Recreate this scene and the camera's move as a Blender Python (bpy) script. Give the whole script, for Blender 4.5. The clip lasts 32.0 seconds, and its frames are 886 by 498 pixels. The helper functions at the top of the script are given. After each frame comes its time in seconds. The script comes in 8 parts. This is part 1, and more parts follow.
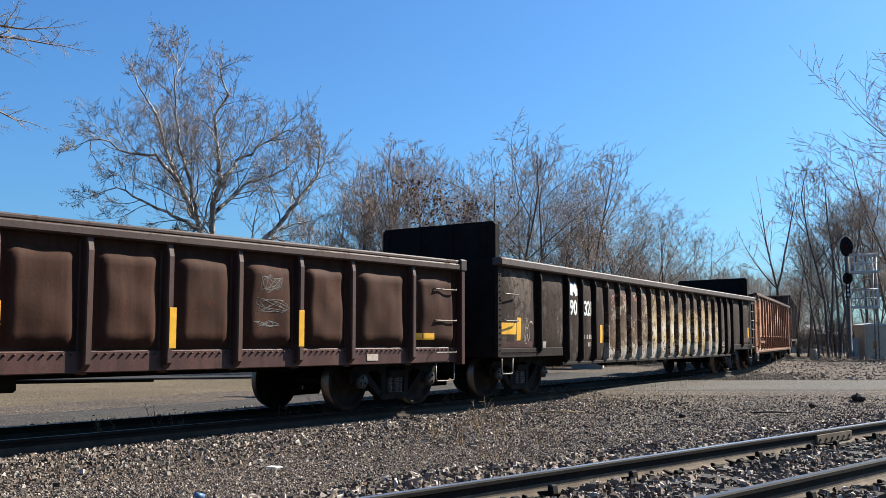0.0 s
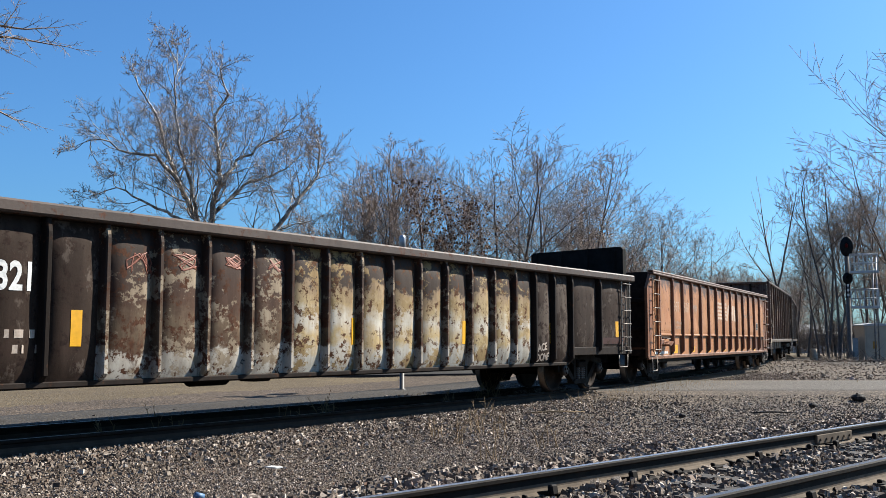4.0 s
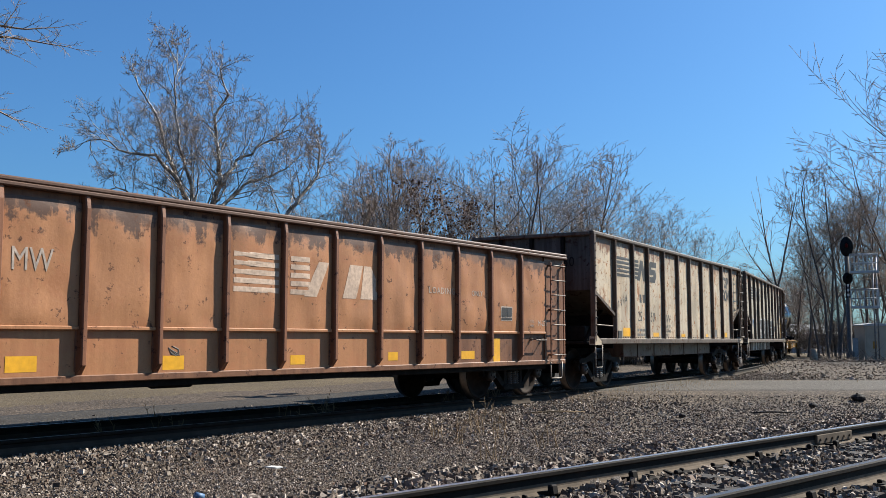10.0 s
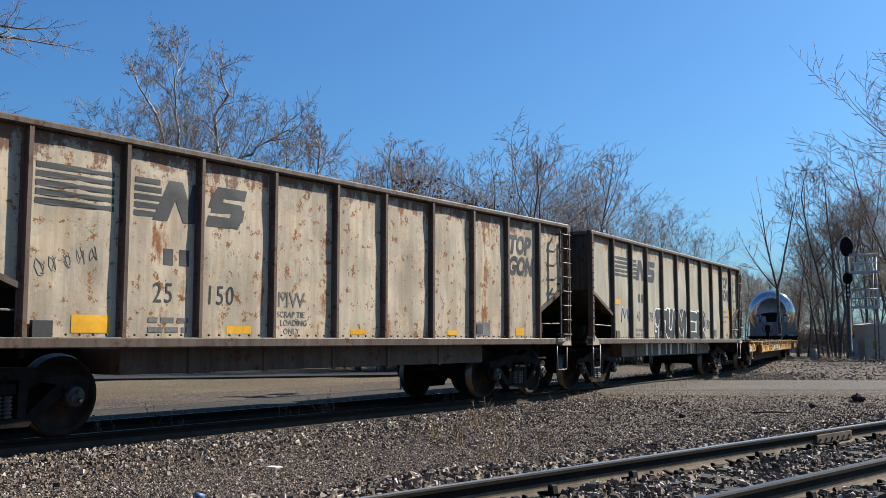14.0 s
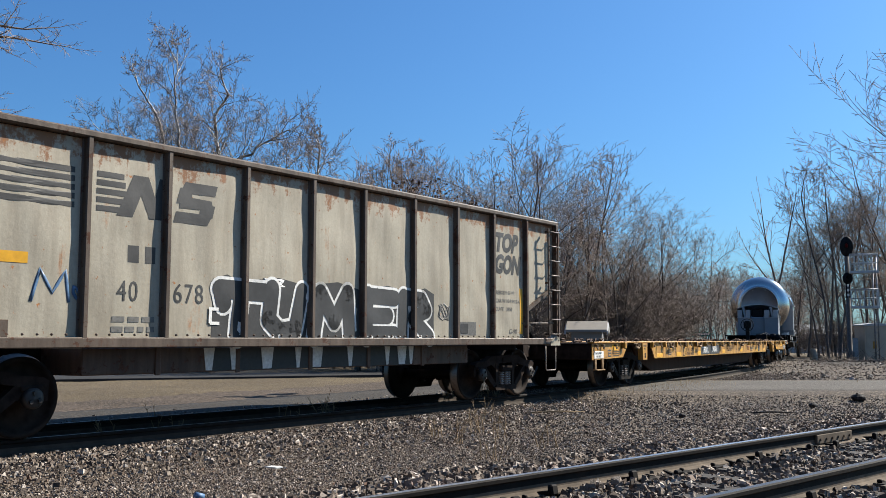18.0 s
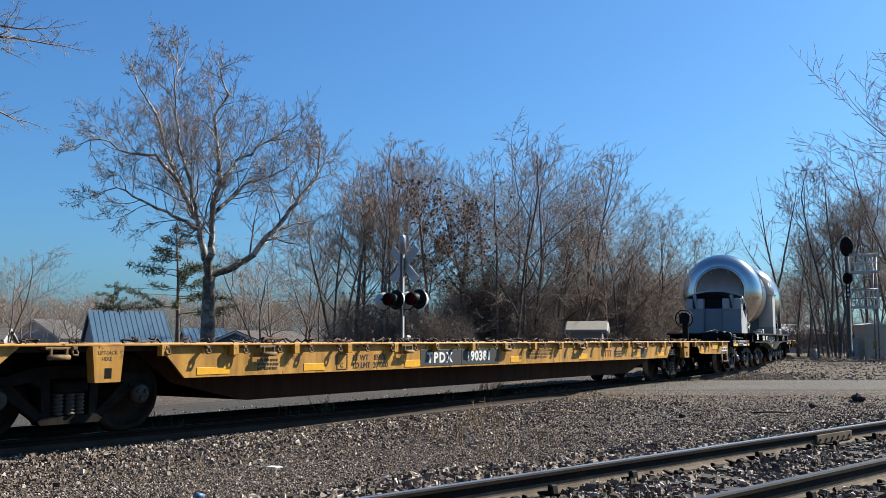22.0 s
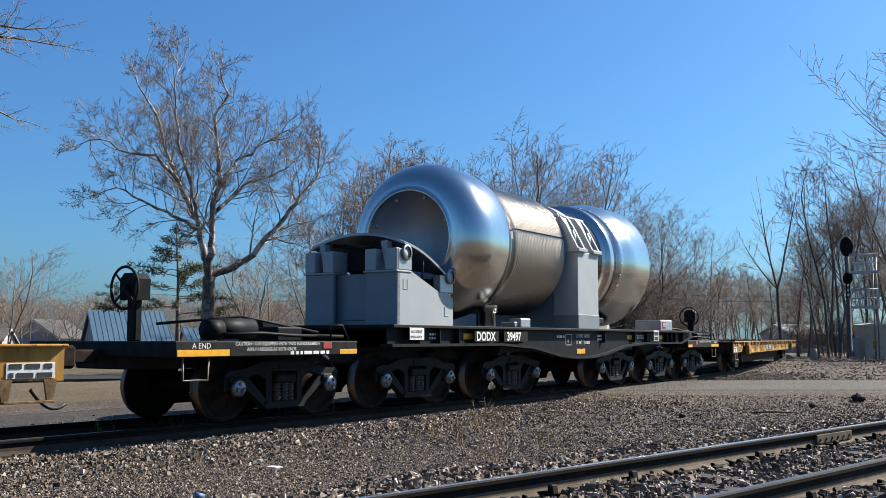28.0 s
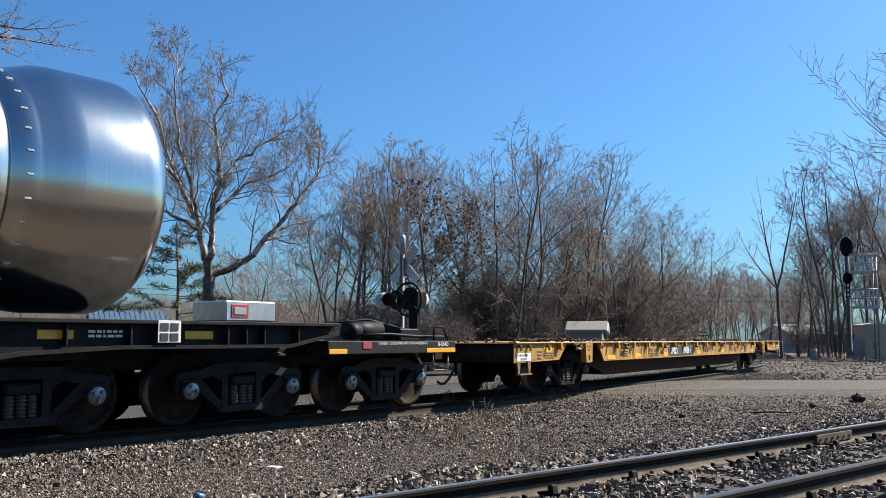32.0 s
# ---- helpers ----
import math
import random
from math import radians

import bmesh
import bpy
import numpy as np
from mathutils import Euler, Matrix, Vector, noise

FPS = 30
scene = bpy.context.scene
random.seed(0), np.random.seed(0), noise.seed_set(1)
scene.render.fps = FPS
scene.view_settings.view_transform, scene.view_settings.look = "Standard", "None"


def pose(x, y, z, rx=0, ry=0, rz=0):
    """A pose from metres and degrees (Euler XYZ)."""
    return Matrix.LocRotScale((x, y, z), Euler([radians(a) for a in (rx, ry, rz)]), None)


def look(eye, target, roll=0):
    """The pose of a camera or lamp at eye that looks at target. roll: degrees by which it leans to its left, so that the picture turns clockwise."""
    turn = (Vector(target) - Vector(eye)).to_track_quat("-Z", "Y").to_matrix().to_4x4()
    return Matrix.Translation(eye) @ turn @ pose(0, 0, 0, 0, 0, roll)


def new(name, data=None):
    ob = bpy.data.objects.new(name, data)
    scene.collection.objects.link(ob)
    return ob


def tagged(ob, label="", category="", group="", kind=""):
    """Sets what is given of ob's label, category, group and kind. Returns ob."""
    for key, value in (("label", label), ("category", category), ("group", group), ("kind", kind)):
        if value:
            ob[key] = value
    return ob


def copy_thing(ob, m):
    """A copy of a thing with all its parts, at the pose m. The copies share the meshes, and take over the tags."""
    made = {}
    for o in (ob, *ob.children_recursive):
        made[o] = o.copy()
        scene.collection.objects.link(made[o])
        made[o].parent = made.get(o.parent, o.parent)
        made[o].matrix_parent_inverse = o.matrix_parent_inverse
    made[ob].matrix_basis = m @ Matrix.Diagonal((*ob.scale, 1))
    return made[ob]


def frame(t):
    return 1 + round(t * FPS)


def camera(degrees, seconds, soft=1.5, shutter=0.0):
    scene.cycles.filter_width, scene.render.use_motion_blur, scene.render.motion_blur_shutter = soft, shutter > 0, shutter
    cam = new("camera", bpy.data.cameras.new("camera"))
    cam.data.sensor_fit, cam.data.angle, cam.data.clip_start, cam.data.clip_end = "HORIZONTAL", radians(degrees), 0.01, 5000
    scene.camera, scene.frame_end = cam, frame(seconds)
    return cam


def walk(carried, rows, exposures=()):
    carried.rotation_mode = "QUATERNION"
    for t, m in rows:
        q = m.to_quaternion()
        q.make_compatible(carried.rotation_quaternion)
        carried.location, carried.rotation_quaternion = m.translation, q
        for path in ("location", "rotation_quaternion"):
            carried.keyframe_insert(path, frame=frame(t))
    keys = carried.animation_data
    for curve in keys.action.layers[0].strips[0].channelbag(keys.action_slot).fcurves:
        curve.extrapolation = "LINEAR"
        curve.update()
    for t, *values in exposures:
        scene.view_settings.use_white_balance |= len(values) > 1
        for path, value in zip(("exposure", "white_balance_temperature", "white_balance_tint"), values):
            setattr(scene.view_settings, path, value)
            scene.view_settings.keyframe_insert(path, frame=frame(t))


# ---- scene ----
cam = camera(48.8, 32.0, soft=0.65)
EYE = pose(0, 0, 1.093, 95.308, 0, 0)
walk(cam, [(0.0, EYE), (32.0, EYE)], exposures=[(0.0, 1.42), (3.2, 1.42), (5.6, 1.25), (8.0, 1.27), (10.0, 1.13), (14.2, 1.11), (17.5, 1.17), (20.0, 1.27), (23.0, 1.23), (29.0, 1.23), (32.0, 1.31)])

# ---- world, sun, exposure ----
SUN_AZ, SUN_EL = radians(29), radians(40)
TO_SUN = Vector((math.cos(SUN_EL) * math.cos(SUN_AZ), math.cos(SUN_EL) * math.sin(SUN_AZ), math.sin(SUN_EL)))
world = bpy.data.worlds.new("sky")
scene.world = world
world.use_nodes = True
wn = world.node_tree
wn.nodes.clear()
w_out = wn.nodes.new("ShaderNodeOutputWorld")
w_bg = wn.nodes.new("ShaderNodeBackground")
w_sky = wn.nodes.new("ShaderNodeTexSky")
w_sky.sky_type = "NISHITA"
w_sky.sun_disc = False
w_sky.sun_elevation = SUN_EL
w_sky.sun_rotation = math.pi / 2 - SUN_AZ
w_sky.altitude = 200
w_sky.air_density = 1.1
w_sky.dust_density = 1.7
w_sky.ozone_density = 4.5
w_bg.inputs["Strength"].default_value = 0.0505
w_tint = wn.nodes.new("ShaderNodeMix")
w_tint.data_type, w_tint.blend_type = "RGBA", "MULTIPLY"
w_tint.inputs[0].default_value, w_tint.inputs[7].default_value = 1.0, (0.50, 0.895, 1.24, 1)
wn.links.new(w_sky.outputs[0], w_tint.inputs[6])
wn.links.new(w_tint.outputs[2], w_bg.inputs["Color"])
wn.links.new(w_bg.outputs[0], w_out.inputs["Surface"])
sun = new("sun", bpy.data.lights.new("sun", "SUN"))
sun.data.energy, sun.data.angle, sun.data.color = 5.0, radians(0.53), (1.0, 0.94, 0.84)
sun.matrix_world = look(TO_SUN * 200, (0, 0, 0))

# ---- the curved track: heading and place by length along it ----
DS = 0.25
S_GRID = np.arange(-260, 330, DS)
K_GRID = np.interp(S_GRID, (-24, -12, -8, 8, 24, 40, 55, 120), (0, 0.0088, 0.0088, 0.00603, 0.00822, 0.0028, 0.0026, 0.0026))
TURN = np.concatenate([[0], np.cumsum((K_GRID[1:] + K_GRID[:-1]) / 2 * DS)])
S_ZERO = int(round(260 / DS))
TURN = TURN - TURN[S_ZERO] + 0.91384
CX = np.concatenate([[0], np.cumsum((np.cos(TURN[1:]) + np.cos(TURN[:-1])) / 2 * DS)])
CY = np.concatenate([[0], np.cumsum((np.sin(TURN[1:]) + np.sin(TURN[:-1])) / 2 * DS)])
CX, CY = CX - CX[S_ZERO] - 5.552, CY - CY[S_ZERO] + 11.0636


def on_track(s, w=0.0):
    """A place at length s along the curved track, w metres to the camera's side of its middle, and the heading."""
    t = float(np.interp(s, S_GRID, TURN))
    return float(np.interp(s, S_GRID, CX)) + w * math.sin(t), float(np.interp(s, S_GRID, CY)) - w * math.cos(t), t


def run(t):
    """How far the train has run at t seconds."""
    u = (t - 16) / 16
    return 3.68218 * t + 2.61448 * u * u - 1.15258 * u ** 3 - 0.27576 * u ** 4
# ---- materials ----
def nodes(name):
    m = bpy.data.materials.new(name)
    m.use_nodes = True
    nt = m.node_tree
    return m, nt, nt.nodes["Principled BSDF"]


def n_tex(nt, kind, scale, stretch=(1, 1, 1), detail=4.0, coord="Object", rough=0.55, shift=0.0):
    tc = nt.nodes.new("ShaderNodeTexCoord")
    mp = nt.nodes.new("ShaderNodeMapping")
    mp.inputs["Scale"].default_value = stretch
    mp.inputs["Location"].default_value = (shift, shift * 0.7, shift * 0.3)
    nt.links.new(tc.outputs[coord], mp.inputs["Vector"])
    tx = nt.nodes.new("ShaderNodeTexNoise" if kind == "noise" else "ShaderNodeTexVoronoi")
    tx.inputs["Scale"].default_value = scale
    if kind == "noise":
        tx.inputs["Detail"].default_value = detail
        tx.inputs["Roughness"].default_value = rough
    nt.links.new(mp.outputs[0], tx.inputs["Vector"])
    return tx


def n_ramp(nt, src, stops):
    r = nt.nodes.new("ShaderNodeValToRGB")
    e = r.color_ramp.elements
    e[0].position, e[0].color = stops[0][0], (*stops[0][1], 1)
    e[1].position, e[1].color = stops[-1][0], (*stops[-1][1], 1)
    for pos, col in stops[1:-1]:
        e.new(pos).color = (*col, 1)
    nt.links.new(src, r.inputs["Fac"])
    return r.outputs["Color"]


def n_mix(nt, fac, a, b, mode="MIX"):
    m = nt.nodes.new("ShaderNodeMix")
    m.data_type, m.blend_type = "RGBA", mode
    for sock, v in ((m.inputs[0], fac), (m.inputs[6], a), (m.inputs[7], b)):
        if isinstance(v, (int, float)):
            sock.default_value = v
        elif isinstance(v, tuple):
            sock.default_value = (*v, 1)
        else:
            nt.links.new(v, sock)
    return m.outputs[2]


def n_bump(nt, bsdf, src, strength, dist=0.02):
    b = nt.nodes.new("ShaderNodeBump")
    b.inputs["Strength"].default_value, b.inputs["Distance"].default_value = strength, dist
    nt.links.new(src, b.inputs["Height"])
    nt.links.new(b.outputs[0], bsdf.inputs["Normal"])


G0, G1 = (0, 0, 0), (1, 1, 1)


def plain(name, col, rough=0.6, metal=0.0, vary=0.25, scale=9.0, bump=0.15, spec=0.5):
    """A plain surface with mottling at two scales and a fine relief."""
    m, nt, b = nodes(name)
    a = n_tex(nt, "noise", scale, detail=6)
    c = n_tex(nt, "noise", scale * 0.13, detail=3, shift=3.1)
    dark, light = tuple(v * (1 - vary) for v in col), tuple(min(1, v * (1 + vary)) for v in col)
    k = n_ramp(nt, a.outputs["Fac"], [(0.3, dark), (0.7, light)])
    k2 = n_ramp(nt, c.outputs["Fac"], [(0.3, (1 - vary,) * 3), (0.7, (1, 1, 1))])
    nt.links.new(n_mix(nt, 0.8, k, k2, "MULTIPLY"), b.inputs["Base Color"])
    b.inputs["Roughness"].default_value, b.inputs["Metallic"].default_value = rough, metal
    b.inputs["Specular IOR Level"].default_value = spec
    if bump:
        n_bump(nt, b, a.outputs["Fac"], bump)
    return m


def n_height(nt, jitter, amp):
    """Height on the thing, made uneven by a noise."""
    tc = nt.nodes.new("ShaderNodeTexCoord")
    sx = nt.nodes.new("ShaderNodeSeparateXYZ")
    nt.links.new(tc.outputs["Object"], sx.inputs[0])
    ad = nt.nodes.new("ShaderNodeMath")
    ad.operation = "MULTIPLY_ADD"
    ad.inputs[1].default_value = amp
    nt.links.new(jitter, ad.inputs[0])
    nt.links.new(sx.outputs[2], ad.inputs[2])
    sub = nt.nodes.new("ShaderNodeMath")
    sub.operation = "SUBTRACT"
    sub.inputs[1].default_value = amp * 0.5
    nt.links.new(ad.outputs[0], sub.inputs[0])
    return sub.outputs[0]


def n_range(nt, src, lo, hi):
    mr = nt.nodes.new("ShaderNodeMapRange")
    mr.inputs[1].default_value, mr.inputs[2].default_value = lo, hi
    nt.links.new(src, mr.inputs[0])
    return mr.outputs[0]


def painted(name, col, rust=(0.10, 0.045, 0.022), amount=0.5, streak=0.5, patch=None, patch_amount=0.5, rough=0.55, grime=0.35, scale=1.6, seed=0.0, metal=0.0, upper=None, coats=None, fringe=None, chips=0.4, scuff=None, spec=0.3):
    """Weathered paint on steel: coats that change with height, chips and runs of rust, patches of a second paint, grime at two scales.
    coats: (height, colour) from the bottom up; upper: (colour, height) of a coat above an uneven edge; fringe: (colour, height) of rust running down from the top."""
    m, nt, b = nodes(name)
    fine = n_tex(nt, "noise", 22, detail=8, rough=0.7, shift=seed)
    blot = n_tex(nt, "noise", scale, detail=9, rough=0.68, shift=seed + 5)
    runs = n_tex(nt, "noise", 5.0, stretch=(1, 1, 0.10), detail=7, rough=0.65, shift=seed + 9)
    mott = n_tex(nt, "noise", 0.7, detail=6, shift=seed + 2)
    chip = n_tex(nt, "noise", 6.5, detail=10, rough=0.75, shift=seed + 21)
    if coats:
        h = n_height(nt, blot.outputs["Fac"], 1.1)
        top = coats[-1][0] + 0.2
        base = n_ramp(nt, n_range(nt, h, 0.0, top), [(z / top, c) for z, c in coats])
        base = n_mix(nt, 0.7, base, n_ramp(nt, mott.outputs["Fac"], [(0.35, (1 - grime,) * 3), (0.65, (1, 1, 1))]), "MULTIPLY")
    else:
        base = n_ramp(nt, mott.outputs["Fac"], [(0.3, tuple(v * (1 - grime) for v in col)), (0.68, col)])
    base = n_mix(nt, 0.35, base, n_ramp(nt, fine.outputs["Fac"], [(0.3, (0.5,) * 3), (0.7, (1, 1, 1))]), "MULTIPLY")
    if patch:
        pm = n_tex(nt, "noise", 1.3, stretch=(1, 1, 0.55), detail=10, rough=0.72, shift=seed + 14)
        pf = n_ramp(nt, pm.outputs["Fac"], [(0.62 - 0.25 * patch_amount, G0), (0.65 - 0.25 * patch_amount, G1)])
        base = n_mix(nt, pf, base, patch)
    if scuff:
        sm = n_tex(nt, "noise", 2.3, stretch=(0.8, 1, 1), detail=10, rough=0.75, shift=seed + 33)
        base = n_mix(nt, n_ramp(nt, sm.outputs["Fac"], [(0.53, G0), (0.55, G1)]), base, scuff)
    if upper:
        base = n_mix(nt, n_range(nt, n_height(nt, blot.outputs["Fac"], 0.9), upper[1] - 0.03, upper[1] + 0.05), base, upper[0])
    dirt = n_ramp(nt, runs.outputs["Fac"], [(0.40, (0.36, 0.28, 0.22)), (0.58, (1, 1, 1))])
    base = n_mix(nt, streak, base, dirt, "MULTIPLY")
    if fringe:
        base = n_mix(nt, n_range(nt, n_height(nt, n_mix(nt, 0.5, chip.outputs["Fac"], runs.outputs["Fac"]), 2.6), fringe[1], fringe[1] + 0.14), base, fringe[0])
    rmask = n_mix(nt, 0.5, blot.outputs["Fac"], runs.outputs["Fac"])
    edge = 0.66 - 0.2 * amount
    rf = n_ramp(nt, rmask, [(edge, G0), (edge + 0.07, G1)])
    rcol = n_ramp(nt, fine.outputs["Fac"], [(0.3, tuple(v * 0.45 for v in rust)), (0.7, tuple(v * 1.5 for v in rust))])
    cf = n_ramp(nt, chip.outputs["Fac"], [(0.67 - 0.2 * chips, G0), (0.69 - 0.2 * chips, G1)])
    rall = n_mix(nt, 1.0, rf, cf, "SCREEN")
    nt.links.new(n_mix(nt, rall, base, rcol), b.inputs["Base Color"])
    nt.links.new(n_ramp(nt, rall, [(0, (rough,) * 3), (1, (0.9,) * 3)]), b.inputs["Roughness"])
    b.inputs["Metallic"].default_value = metal
    b.inputs["Specular IOR Level"].default_value = spec
    n_bump(nt, b, n_mix(nt, 0.45, blot.outputs["Fac"], fine.outputs["Fac"]), 0.28, 0.02)
    return m


M_BROWN = painted("brown_steel_paint", (0.062, 0.0275, 0.0165), amount=0.4, streak=0.5, rust=(0.060, 0.022, 0.012), seed=1, rough=0.75, chips=0.3, scuff=(0.044, 0.020, 0.013), spec=0.1)
M_BROWN_RIB = painted("brown_rib_paint", (0.085, 0.042, 0.029), amount=0.5, streak=0.6, rust=(0.075, 0.030, 0.017), seed=2)
M_BROWN_SILL = painted("red_brown_sill_paint", (0.080, 0.028, 0.020), amount=0.5, streak=0.6, seed=3, rust=(0.05, 0.025, 0.016))
M_GON = painted("patched_gondola_paint", (0.041, 0.0265, 0.019), amount=0.4, streak=0.5, patch=(0.082, 0.063, 0.050), patch_amount=0.42, seed=4, rust=(0.022, 0.013, 0.010), scuff=(0.036, 0.022, 0.016), chips=0.6, rough=0.75, spec=0.1)
M_GON_PALE = painted("peeling_white_gondola_paint", None, amount=0.42, streak=0.45, seed=6, scale=2.0, grime=0.25, rust=(0.075, 0.034, 0.016), chips=0.6, scuff=(0.27, 0.19, 0.09), rough=0.7, spec=0.15, coats=((0.0, (0.47, 0.45, 0.385)), (0.95, (0.49, 0.465, 0.40)), (1.10, (0.46, 0.34, 0.16)), (1.35, (0.54, 0.50, 0.42)), (1.60, (0.42, 0.32, 0.17)), (1.84, (0.32, 0.23, 0.14)), (1.90, (0.060, 0.042, 0.032)), (2.4, (0.045, 0.032, 0.025))))
M_GON_MIX = painted("stained_gondola_paint", None, amount=0.5, streak=0.5, seed=8, scale=1.8, grime=0.35, rust=(0.060, 0.024, 0.012), chips=0.65, scuff=(0.25, 0.20, 0.14), rough=0.7, spec=0.15, coats=((0.0, (0.52, 0.49, 0.42)), (0.96, (0.48, 0.44, 0.37)), (1.02, (0.10, 0.060, 0.036)), (1.3, (0.15, 0.105, 0.065)), (1.55, (0.085, 0.045, 0.028)), (1.9, (0.062, 0.038, 0.028)), (2.4, (0.046, 0.031, 0.024))))
M_GON_RIB = painted("dark_rib_paint", (0.024, 0.0175, 0.014), amount=0.4, streak=0.5, seed=9, rust=(0.04, 0.02, 0.012), rough=0.75, spec=0.1)
M_BROWN_LIP = painted("dark_red_brown_lip_paint", (0.070, 0.040, 0.030), amount=0.45, streak=0.3, seed=11, rust=(0.05, 0.024, 0.016), chips=0.5)
M_LIP = painted("worn_grey_brown_lip", (0.090, 0.064, 0.050), amount=0.45, streak=0.3, seed=10, rust=(0.075, 0.033, 0.02), chips=0.5)
M_ORANGE = painted("faded_orange_paint", (0.4160, 0.1894, 0.0819), rust=(0.11, 0.048, 0.026), amount=0.12, streak=0.25, seed=12, grime=0.2, rough=0.5, chips=0.36, scuff=(0.35, 0.152, 0.066), upper=((0.22, 0.11, 0.058), 2.5), fringe=((0.085, 0.043, 0.026), 2.40))
M_ORANGE_DARK = painted("deep_orange_paint", (0.2600, 0.1079, 0.0520), rust=(0.06, 0.027, 0.017), amount=0.35, streak=0.55, seed=13, grime=0.3, chips=0.45)
M_ORANGE_END = painted("stained_orange_paint", (0.2240, 0.0998, 0.0486), rust=(0.07, 0.03, 0.018), amount=0.3, streak=0.6, seed=14, grime=0.35, chips=0.45)
M_GREY = painted("weathered_cream_paint", (0.4880, 0.4087, 0.2989), rust=(0.20, 0.085, 0.034), amount=0.5, streak=0.42, seed=16, grime=0.25, rough=0.55, chips=0.5, scuff=(0.45, 0.36, 0.25), fringe=((0.11, 0.052, 0.028), 3.10))
M_GREY2 = painted("weathered_putty_grey_paint", (0.385, 0.345, 0.265), rust=(0.27, 0.115, 0.042), amount=0.36, streak=0.30, seed=23, grime=0.16, rough=0.55, chips=0.25, scale=1.0, fringe=((0.19, 0.088, 0.038), 3.14))
M_GREY_RIB = painted("rusty_grey_rib_paint", (0.12, 0.088, 0.064), rust=(0.060, 0.026, 0.014), amount=0.55, streak=0.7, seed=18, chips=0.5)
M_BEAM = painted("rust_brown_beam_paint", (0.115, 0.066, 0.043), rust=(0.07, 0.03, 0.017), amount=0.5, streak=0.6, seed=29, chips=0.5)
M_RIB_CREAM = painted("rust_stained_cream_rib_paint", (0.15, 0.102, 0.070), rust=(0.085, 0.038, 0.020), amount=0.5, streak=0.75, seed=19, chips=0.55)
# hopper ends: soot plus the ends' own shade, both put into the colour
M_GREY_END = painted("soot_and_shade_grey_paint", (0.105, 0.096, 0.083), rust=(0.03, 0.016, 0.011), amount=0.45, streak=0.8, seed=27, grime=0.5, chips=0.5)
M_YELLOW = painted("yellow_flatcar_paint", (0.50, 0.255, 0.040), rust=(0.075, 0.034, 0.016), amount=0.2, streak=0.5, seed=20, grime=0.25, rough=0.55, chips=0.36, scuff=(0.36, 0.19, 0.045))
# black steel made blacker still, with the shade on these plates in its colour
M_BULKHEAD = plain("shade_darkened_black_steel", (0.0112, 0.0104, 0.0096), 0.8, vary=0.4, scale=4, bump=0.2, spec=0.08)
M_FIN_GAP = plain("dark_fin_root_steel", (0.022, 0.017, 0.013), 0.7, vary=0.4, scale=6, bump=0.1, spec=0.2)
M_PIPE = plain("weathered_dark_pipe", (0.085, 0.082, 0.078), 0.6, metal=0.2, vary=0.25, scale=8, bump=0.05)
M_SPRAY_DARK = plain("dark_grey_spray_paint", (0.0158, 0.0158, 0.0162), 0.6, vary=0.3, scale=12, bump=0.05)
M_MAST = plain("weathered_grey_mast", (0.105, 0.095, 0.085), 0.7, vary=0.3, scale=8, bump=0.05, spec=0.15)
M_YELLOW_TAG = plain("yellow_reflective_tape", (0.6463, 0.3231, 0.0108), 0.4, vary=0.12, scale=14, bump=0.04)
M_WHITE_PAINT = plain("white_stencil_paint", (0.6368, 0.6272, 0.5936), 0.6, vary=0.18, scale=25, bump=0.05)
M_WORN_WHITE = plain("faded_white_stencil_paint", (0.3948, 0.3180, 0.2544), 0.65, vary=0.3, scale=20, bump=0.05)
M_FADED = plain("faded_peach_stencil_paint", (0.46, 0.33, 0.235), 0.65, vary=0.25, scale=18, bump=0.05)
M_BLACK_PAINT = plain("black_stencil_paint", (0.018, 0.017, 0.016), 0.6, vary=0.3, scale=25, bump=0.05)
M_GREY_STENCIL = plain("grey_stencil_paint", (0.106, 0.101, 0.090), 0.6, vary=0.3, scale=25, bump=0.05)
M_BLACK = plain("satin_black_car_paint", (0.0104, 0.0104, 0.0109), 0.55, vary=0.35, scale=6, bump=0.06, spec=0.1)
M_BLACK_SILL = plain("dusty_black_car_paint", (0.0187, 0.0180, 0.0176), 0.65, vary=0.4, scale=5, bump=0.06, spec=0.1)
M_TRUCK = plain("grimy_cast_steel", (0.0156, 0.0129, 0.0111), 0.8, vary=0.5, scale=8, bump=0.3, spec=0.08)
M_TRUCK_BLACK = plain("black_cast_steel", (0.0134, 0.0128, 0.0128), 0.65, vary=0.4, scale=8, bump=0.2, spec=0.15)
M_TRUCK_RUST = plain("rusty_cast_steel", (0.0273, 0.0182, 0.0143), 0.85, vary=0.5, scale=8, bump=0.3, spec=0.08)
M_WHEEL = plain("rusty_wheel_steel", (0.0288, 0.0200, 0.0152), 0.75, vary=0.5, scale=7, bump=0.2, spec=0.08)
M_TREAD = plain("polished_tread_steel", (0.136, 0.116, 0.102), 0.35, metal=0.9, vary=0.2, scale=20, bump=0.05)
M_CAP = plain("bare_bearing_cap_steel", (0.20, 0.22, 0.25), 0.35, metal=0.8, vary=0.5, scale=30, bump=0.1)
M_CAP_DULL = plain("grimy_bearing_cap", (0.035, 0.027, 0.022), 0.6, metal=0.2, vary=0.4, scale=20, bump=0.1)
M_TAG_RUST = plain("rust_stained_yellow_iron", (0.17, 0.105, 0.05), 0.7, vary=0.5, scale=14, bump=0.2, spec=0.2)
